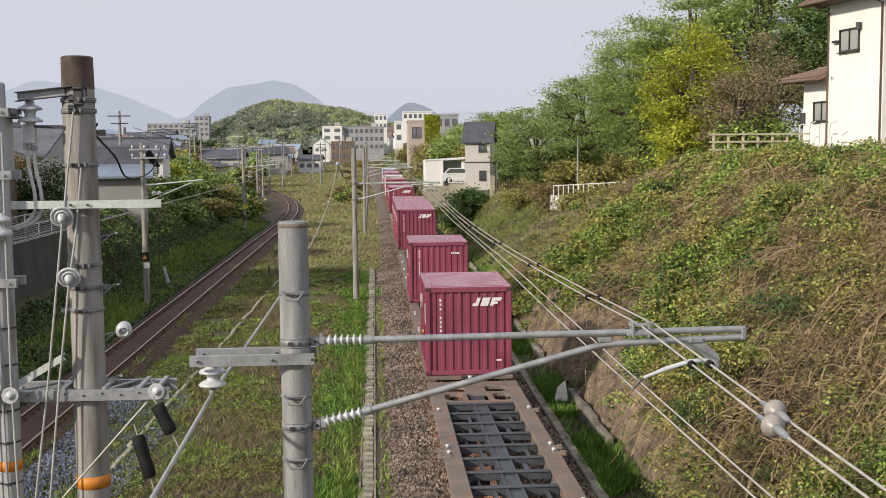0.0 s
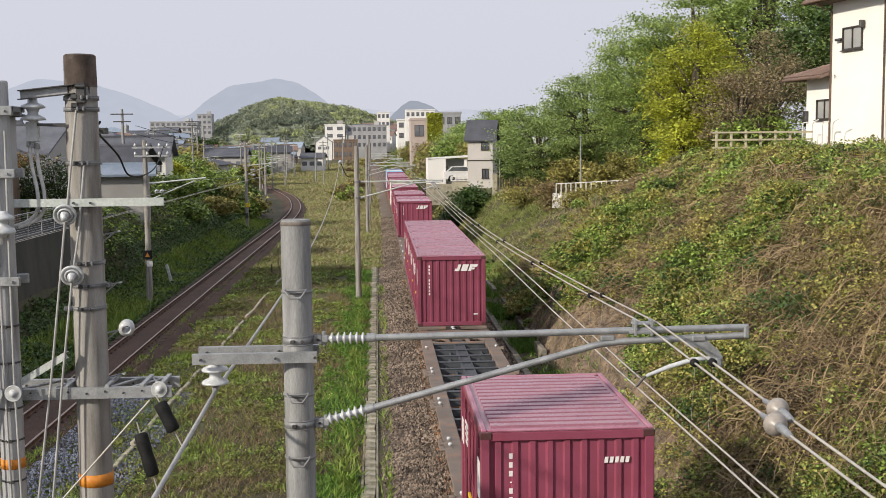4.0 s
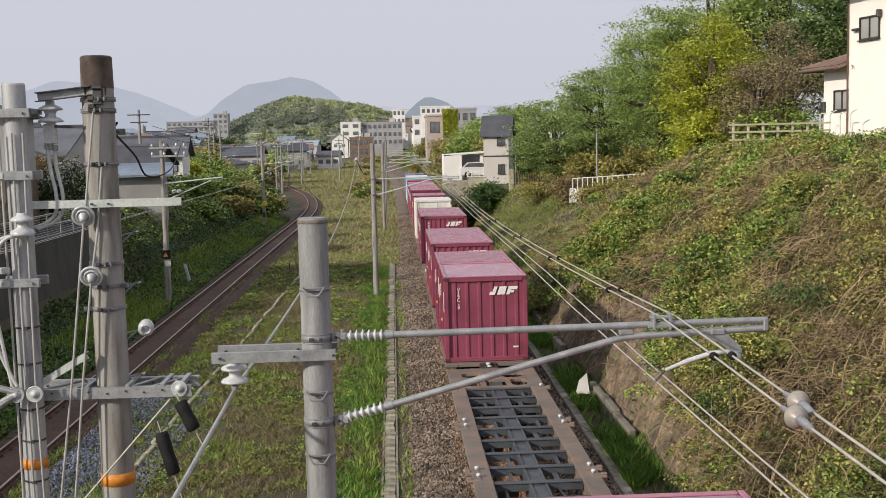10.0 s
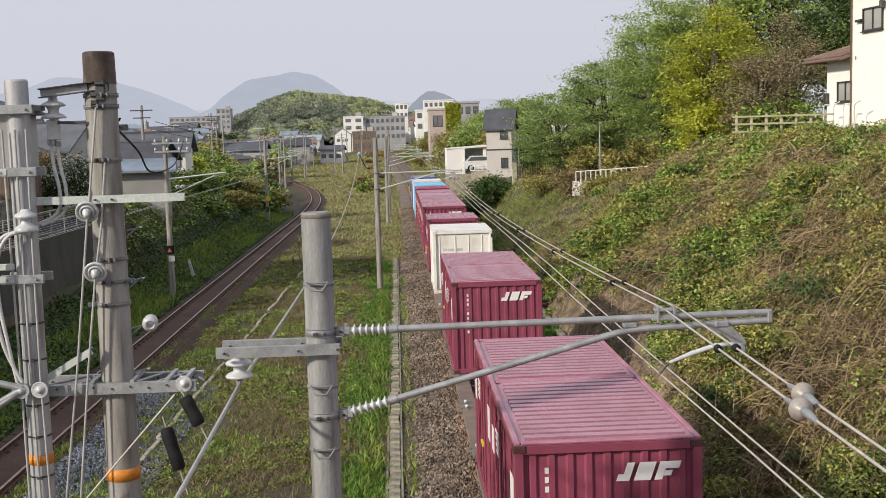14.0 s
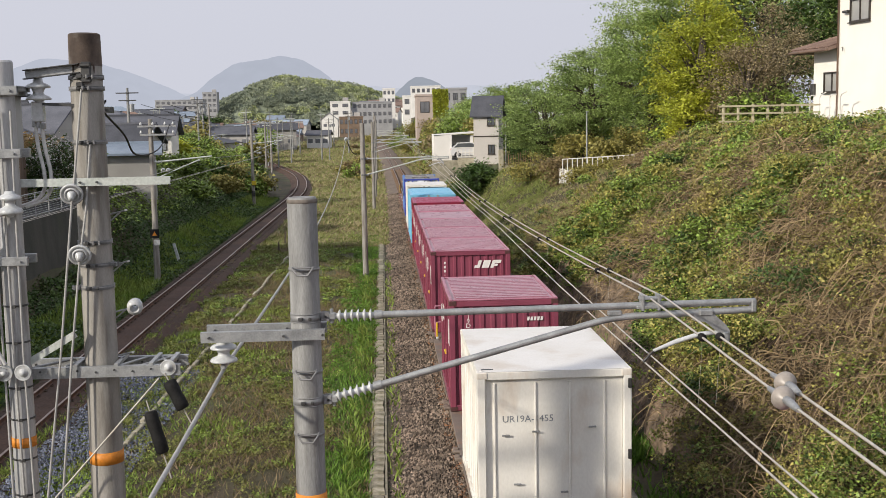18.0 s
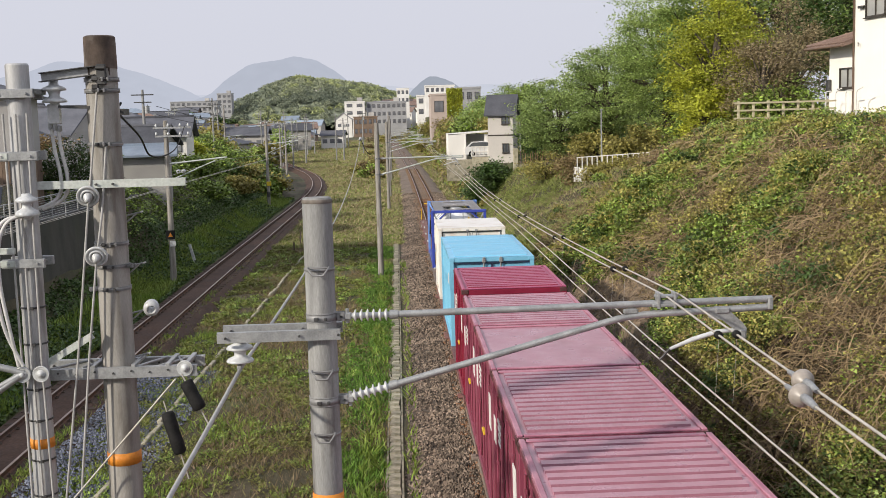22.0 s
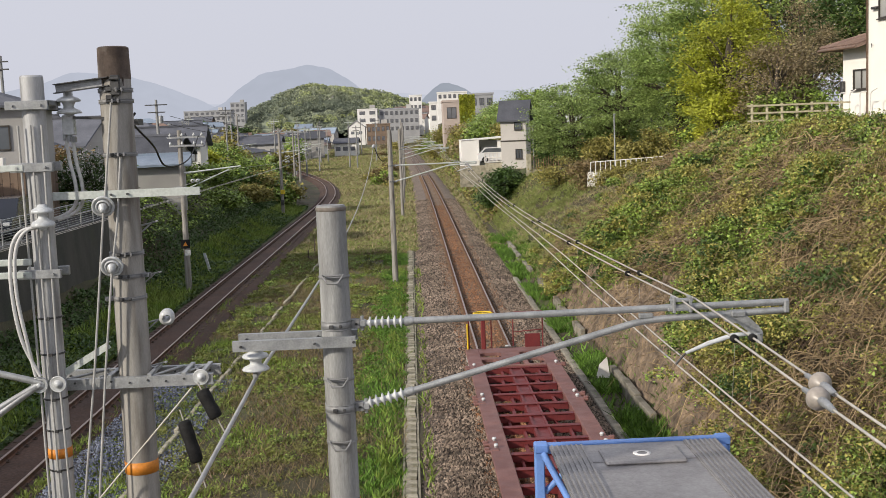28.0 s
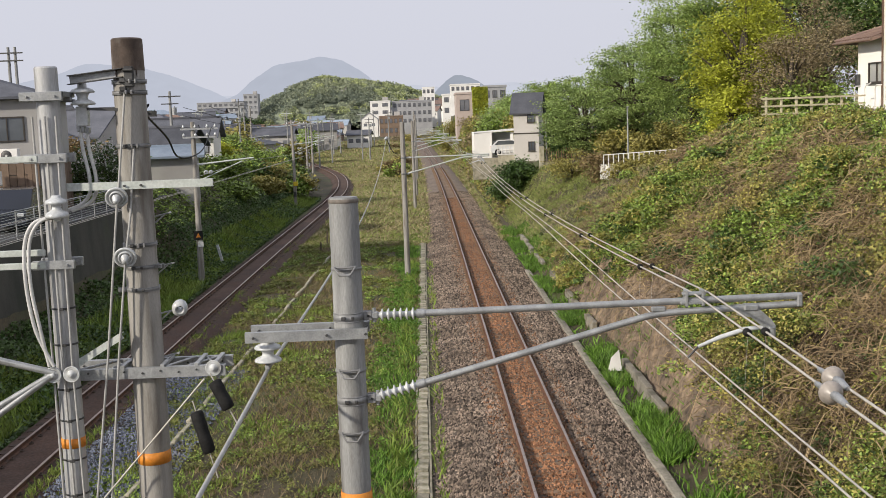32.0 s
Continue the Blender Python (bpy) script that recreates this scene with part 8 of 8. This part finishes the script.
def vines(n, lift, power=1.2):
    P = on_land(n * 4, 6.4, 15.8, 12.5, 56, power)
    w = withered(P[:, 0], P[:, 1])
    P = P[(rng.uniform(0, 1, len(P)) < np.clip(0.15 + 1.1 * (w - 0.2), 0.06, 1)) & ~(bare_foot(P[:, 0], P[:, 1]) > rng.uniform(0, 1.3, len(P)))][:n]
    P[:, 2] += lift * rng.uniform(0.1, 1.0, len(P)) * np.clip((14.2 - P[:, 0]) / 2.0, 0.15, 1)
    P[:, 0] -= 0.2
    return P


P = vines(20000, 1.15)
stuff("slope_dry_vines", stems(P, rng.uniform(0.4, 1.6, len(P)), 0.011, 0.9, 3, 0.9), TWIG, "tangled dry straw-brown vines over the slope", "dry vines")
P = vines(14000, 0.75)
stuff("slope_dark_vines", stems(P, rng.uniform(0.4, 1.3, len(P)), 0.009, 0.7, 3, 0.8), TWIG_DARK, "dark brown woody vine stems in the thicket", "dry vines")
P = on_land(26000, 14.5, 26.0, 55, 102, 1.0)
P[:, 2] += rng.uniform(0, 0.7, len(P)) * patch(P, 0.6, 81)
roll = rng.uniform(0, 1, len(P)) + 0.8 * (patch(P, 0.3, 82) - 0.5)
for sel, mm, nm, lab in ((roll < 0.55, LEAF_IVY, "terrace_undergrowth", "green undergrowth on the terrace behind the road"), (roll >= 0.55, LEAF_OLIVE, "terrace_dry_undergrowth", "olive undergrowth on the terrace behind the road")):
    G = P[sel]
    stuff(nm, cards(G, rng.uniform(0.06, 0.14, len(G)), 0.6, 0.4, True), mm, lab, "undergrowth")
# grassy far part of the slope and the weeds at its foot
P = on_land(120000, 6.2, 15.5, 42, 92, 0.8)
P = P[rng.uniform(0, 1, len(P)) < np.clip(patch(P, 0.35, 15) * 1.3, 0.1, 1)]
stuff("slope_grass", blades(P, rng.uniform(0.08, 0.24, len(P)), 0.16, 1.0), FIELD_GREEN, "short green grass on the lower slope", "grass")
P = on_land(34000, 6.2, 15.5, 38, 92, 0.9)
P = P[rng.uniform(0, 1, len(P)) < np.clip(0.9 - patch(P, 0.35, 15), 0.05, 1)]
stuff("slope_dry_grass", blades(P, rng.uniform(0.08, 0.26, len(P)), 0.14, 1.0), FIELD_TAN, "dry straw-coloured grass on the slope", "dry grass")
P = on_land(80000, 5.15, 7.0, 14, 80, 1.4)
P = P[rng.uniform(0, 1, len(P)) < np.clip(patch(P, 0.8, 19) * 3.2 - 1.3, 0.04, 1) * np.clip(1.6 - (P[:, 0] - 5.6) * 0.9, 0.2, 1)]
stuff("foot_weeds", blades(P, rng.uniform(0.10, 0.36, len(P)), 0.12, 0.55), GRASS_FRESH, "bright green weeds along the gutter", "weeds")
# strip between the two lines: bright along the trough, weedy clumps, worn soil and straw elsewhere
P = on_land(190000, -8.85, -0.45, 12, 78, 1.5)
P[:, 2] = np.maximum(P[:, 2], np.interp(P[:, 0] + 9.6, (0.7, 1.0, 1.4), (-0.19, -0.2, -0.6)))
f = patch(P, 0.45, 23)
edge = np.exp(-((P[:, 0] + 1.1) / 0.75) ** 2)
mid = np.exp(-((P[:, 0] + 7.6) / 1.2) ** 2)
worn = (patch(P, 0.7, 44) > 0.62) & (edge < 0.4)
roll = rng.uniform(0, 1, len(P))
dead = np.exp(-((P[:, 0] + 3.1) / 1.3) ** 2) * np.clip((34 - P[:, 1]) / 8, 0, 1)      # worn strip under the feeder cable
green = np.clip((f - 0.50) * 1.7 + edge * 0.95 + mid * 0.5 - 0.8 * dead, 0.03, 1)
keep = ~worn | (rng.uniform(0, 1, len(P)) < 0.22)
G = P[(roll < green) & (P[:, 0] > -1.9)]
stuff("trackside_grass", blades(G, rng.uniform(0.06, 0.20, len(G)), 0.14, 0.6), GRASS_FRESH, "bright green grass along the cable trough", "grass")
G = P[(roll < green) & (P[:, 0] <= -1.9) & keep]
stuff("strip_grass", blades(G, rng.uniform(0.06, 0.20, len(G)), 0.14, 0.6), GRASS, "patchy green grass between the two lines", "grass")
G = P[(roll > green) & (roll < green + 0.25) & keep]
stuff("strip_olive_grass", blades(G, rng.uniform(0.05, 0.18, len(G)), 0.13, 0.7), STRIP_OLIVE, "yellowing grass between the two lines", "grass")
G = P[(roll > 0.50) & (roll > green + 0.25) & keep]
stuff("strip_dry_grass", blades(G, rng.uniform(0.05, 0.18, len(G)), 0.10, 0.9), GRASS_DRY, "dry pale grass between the two lines", "dry grass")


def herb_clumps(n, x0, x1, y0, y1, seed, leaf):
    """Low rosettes and tufts of small leaves in drifts."""
    r = np.random.default_rng(seed)
    x, y = r.uniform(x0, x1, n * 2), y0 + (y1 - y0) * r.uniform(0, 1, n * 2) ** 1.4
    C = np.stack([x, y, land(x, y)], 1)
    C = C[r.uniform(0, 1, n * 2) < np.clip(patch(C, 0.55, seed + 1) * 2.2 - 0.7, 0.03, 1)][:n]
    rad = r.uniform(0.10, 0.34, len(C))
    cnt = (46 * (rad / 0.22) ** 1.6).astype(int)
    C, rad = np.repeat(C, cnt, 0), np.repeat(rad, cnt)[:, None]
    d = unit(len(C))
    d[:, 2] = np.abs(d[:, 2])
    Q = C + d * rad * np.array([1.0, 1.0, 0.75]) * r.uniform(0.3, 1.0, (len(C), 1))
    return cards(Q, r.uniform(0.7, 1.3, len(Q)) * (leaf + 0.0006 * Q[:, 1]) * 1.2, 0.6, 0.5, True)


stuff("strip_herbs", herb_clumps(1300, -8.6, -1.5, 12.5, 76, 91, 0.014), HERB, "clumps of yellow-green weeds between the two lines", "weeds")
stuff("strip_dark_herbs", herb_clumps(800, -8.4, -1.4, 12.5, 70, 95, 0.014), LEAF_IVY, "darker green leafy weeds between the two lines", "weeds")
stuff("trough_herbs", herb_clumps(620, -1.9, -0.5, 12.5, 60, 99, 0.014), GRASS_FRESH, "lush green weeds beside the cable trough", "weeds")
stuff("branch_herbs", herb_clumps(700, -8.9, -6.9, 16, 80, 103, 0.016), HERB, "yellow-green weeds along the edging by the branch line", "weeds")
P = on_land(7000, -8.0, -1.0, 13, 60, 1.3)
P = P[rng.uniform(0, 1, len(P)) < np.clip((patch(P, 0.6, 29) - 0.5) * 2.5, 0.02, 1)]
stuff("strip_dead_stems", stems(P, rng.uniform(0.15, 0.5, len(P)), 0.006, 0.3, 3, 1.6), TWIG, "dead brown weed stems between the two lines", "weeds")
ye = 72 + 300 * rng.uniform(0, 1, 140000) ** 1.4
lo = left_x(ye) + 1.2
P = np.stack([lo + (5.6 - lo) * rng.uniform(0, 1, len(ye)), ye, 0 * ye], 1)
P = P[np.abs(P[:, 0] - (XC - 0.00006 * np.clip(P[:, 1] - 90, 0, 400) ** 2)) > 2.3]
P[:, 2] = land(P[:, 0], P[:, 1])
f = patch(P, 0.16, 25)
roll = rng.uniform(0, 1, len(P))
for sel, mm, nm, lab in ((roll < f * 0.55, FIELD_GREEN, "far_green_grass", "green grass further along the line"), ((roll >= f * 0.55) & (roll < 0.55), STRIP_OLIVE, "far_olive_grass", "yellowing grass further along the line"), ((roll >= 0.55) & (roll >= f * 0.55), FIELD_TAN, "far_dry_grass", "dry grass further along the line")):
    G = P[sel]
    stuff(nm, blades(G, rng.uniform(0.08, 0.22, len(G)) * (0.5 + G[:, 1] / 130), 0.32, 1.1), mm, lab, "grass")
P = on_land(60000, 5.9, 15.0, 90, 330, 1.3)
P = P[(P[:, 1] > 112) | (P[:, 0] < 7.6)]
P[:, 2] += rng.uniform(0, 1.0, len(P)) * patch(P, 0.5, 27)
roll = rng.uniform(0, 1, len(P)) + 0.5 * (patch(P, 0.12, 28) - 0.5)
for sel, mm, nm, lab in ((roll < 0.35, LEAF_IVY, "far_bank_leaves", "green undergrowth on the far bank"), ((roll >= 0.35) & (roll < 0.8), LEAF_OLIVE, "far_bank_creeper", "olive undergrowth on the far bank"), (roll >= 0.8, LEAF_BUD, "far_bank_dry_leaves", "brown undergrowth on the far bank")):
    G = P[sel]
    stuff(nm, cards(G, rng.uniform(0.8, 1.4, len(G)) * (0.04 + 0.0011 * G[:, 1]), 0.6, 0.4, True), mm, lab, "undergrowth")
for q, (x, y, hh, rr, mm) in enumerate(((5.6, 262, 3.0, 2.6, LEAF_OLIVE), (4.6, 290, 3.4, 3.0, LEAF_IVY), (7.5, 250, 4.0, 3.0, LEAF_OLIVE), (3.2, 322, 4.0, 3.4, LEAF_OLIVE), (7.0, 300, 5.0, 3.4, LEAF_SPRING), (-3.5, 345, 2.6, 3.0, LEAF_OLIVE), (-7.0, 352, 2.2, 3.0, LEAF_BUD), (9.4, 205, 1.6, 2.6, LEAF_BUD), (8.6, 182, 1.6, 2.0, LEAF_OLIVE), (8.2, 150, 2.2, 1.8, LEAF_BUD), (11.0, 128, 3.6, 2.4, LEAF_OLIVE))):
    tree("hillside_bush", x, y, hh, (rr, rr, hh * 0.5), 0.22, mm, "leafy bush on the bank beside the line", 22, 1500, 420 + q, 0.7)
# shaded bank by the branch line, with its shade also in the dark leaf colour
P = on_land(70000, -15.2, -11.0, 20, 118, 1.1)
P[:, 2] += rng.uniform(0, 0.55, len(P)) * patch(P, 0.8, 31)
stuff("bank_leaves", cards(P, rng.uniform(0.05, 0.12, len(P)), 0.6, 0.4, True), LEAF_DEEP, "dark green ground cover on the shaded bank", "creepers")
P = on_land(40000, -13.5, -11.2, 20, 118, 1.1)
stuff("bank_grass", blades(P, rng.uniform(0.15, 0.45, len(P)), 0.10, 0.5), GRASS, "green grass at the foot of the shaded bank", "grass")
P = on_land(22000, -20.0, -14.5, 62, 125, 1.1)
P[:, 2] += rng.uniform(0, 0.7, len(P)) * patch(P, 0.8, 33)
stuff("bank_top_leaves", cards(P, rng.uniform(0.06, 0.14, len(P)), 0.6, 0.5, True), LEAF_IVY, "sunlit green leaves along the bank top", "creepers")
V = np.stack([rng.uniform(9.75, 12.65, 9000), 215.4 - rng.uniform(0, 0.3, 9000), rng.uniform(6.2, 13.45, 9000)], 1)
stuff("wall_creeper", cards(V, rng.uniform(0.12, 0.25, len(V)), 0.7), LEAF_YELLOW, "yellow-green creeper on the retaining wall", "creepers")
# bushes and small trees filling the land left of the branch line
r4 = random.Random(9)
for q in range(70):
    y = r4.uniform(112, 260)
    x = float(left_x(np.array(y))) - r4.uniform(3.4, 9.0 if q % 2 else 22.0) - (y - 110) * 0.04
    hh = r4.uniform(0.8, 1.8) if q % 2 or y < 170 else r4.uniform(2.0, 4.2)
    tree("yard_bush", x, y, hh, (hh * 0.55, hh * 0.55, hh * 0.48), 0.24, r4.choice((LEAF_IVY, LEAF_IVY, LEAF_SPRING, LEAF_DEEP, LEAF_OLIVE)), "leafy bush on the waste land by the railway", 18, 1000, 300 + q, 0.55)
for q in range(22):
    y = r4.uniform(130, 290)
    x = float(left_x(np.array(y))) - r4.uniform(14, 60) - (y - 130) * 0.05
    small_house(x, y, float(land(x, y)), r4.uniform(7, 11), r4.uniform(6, 8), r4.choice((2.9, 3.1, 5.2)) if y > 215 else 2.9, r4.uniform(1.3, 2.0), r4.choice((WALL_WHITE, WALL_GREY, WALL_BROWN)), r4.choice((ROOF_GREY, ROOF_GREY, ROOF_BLUE)), r4.uniform(-25, 25), r4.random() < 0.7, 3, 1)
for q in range(16):
    y = r4.uniform(150, 300)
    x = r4.uniform(-6.0, -1.5) - (y - 150) * 0.02
    hh = r4.uniform(0.8, 1.8)
    tree("field_shrub", x, y, hh, (hh * 0.8, hh * 0.8, hh * 0.5), 0.2, r4.choice((LEAF_OLIVE, LEAF_BROWN, LEAF_IVY)), "low shrub in the dry field beside the line", 16, 500, 380 + q, 0.35)
# bare rock and soil at the foot of the slope
RX, RY = np.meshgrid(np.linspace(6.25, 9.0, 56), np.linspace(20, 52, 420))
RZ = land(RX, RY) + 0.10 - 0.6 * (bare_foot(RX.ravel(), RY.ravel()).reshape(RX.shape) < 0.2)
ledge = np.abs(np.sin(RX * 3.1 + 1.4 * np.sin(RY * 1.3) + RY * 0.7)) * 0.16 + np.abs(np.sin(RX * 6.7 - RY * 2.3)) * 0.09
RZ += ledge + rng.normal(size=RX.shape) * 0.022
kk, nn = RX.shape
ri = (np.arange(kk - 1)[:, None] * nn + np.arange(nn - 1)[None]).ravel()
rock = new("rock_face", raw_mesh("rock_face", np.stack([RX.ravel() - 0.5 * ledge.ravel(), RY.ravel(), RZ.ravel()], 1), np.stack([ri, ri + 1, ri + nn + 1, ri + nn], 1), DIRT, False))
tagged(rock, "bare crumbling rock and soil at the foot of the cutting", "rock face", kind="structure")
# tufts that spill over the cable trough
P = on_land(9000, -1.1, 0.25, 13, 62, 1.3)
P = P[rng.uniform(0, 1, len(P)) < np.clip((np.abs(P[:, 0] + 0.29) - 0.18) * 3 * patch(P, 0.8, 51), 0, 1)]
P[:, 2] += 0.05
stuff("trough_tufts", blades(P, rng.uniform(0.10, 0.28, len(P)), 0.13, 0.6), GRASS, "grass tufts spilling over the cable trough", "grass")
# more roofs and poles of the town beyond the field
for q in range(34):
    y = r4.uniform(300, 430)
    x = -r4.uniform(0.08, 0.23) * y
    small_house(x, y, float(land(x, y)) - 0.2, r4.uniform(6, 10), r4.uniform(5, 7), r4.choice((2.8, 3.0, 4.8)), r4.uniform(1.2, 1.9), r4.choice((WALL_WHITE, WALL_GREY, WALL_BROWN, WALL_GREY)), r4.choice((ROOF_GREY, ROOF_GREY, ROOF_BLUE, ROOF_TILE)), r4.uniform(-25, 25), r4.random() < 0.7, 2, 1)
for q in range(22):
    y = r4.uniform(190, 330)
    x = -r4.uniform(0.04, 0.22) * y
    root = thing("utility_pole", pose(x, y, float(land(x, y))), "grey utility pole with short cross-arms", "pole", "utility poles in the town")
    h = r4.uniform(7.5, 10.5)
    part("shaft", shared("far_shaft", lambda: MB().cyl((0, 0, -0.6), (0, 0, 9.0), 0.15, 0.10, n=8)), CONCRETE, root, m=Matrix.Diagonal((1, 1, h / 9.0, 1)))
    part("cross_arm", shared("far_arm", lambda: MB().box((0, -0.12, 0), (1.8, 0.1, 0.1))), STEEL_PALE, root, m=pose(0, 0, h - 0.5))


# ------------------------------------------------------------------ what moves
def motions():
    times = [0.5 * k for k in range(65)]
    for ob, u, z in MOVERS:
        walk(ob, [(t, pose(XC + 0.05, u - gone(t), z)) for t in times])


motions()
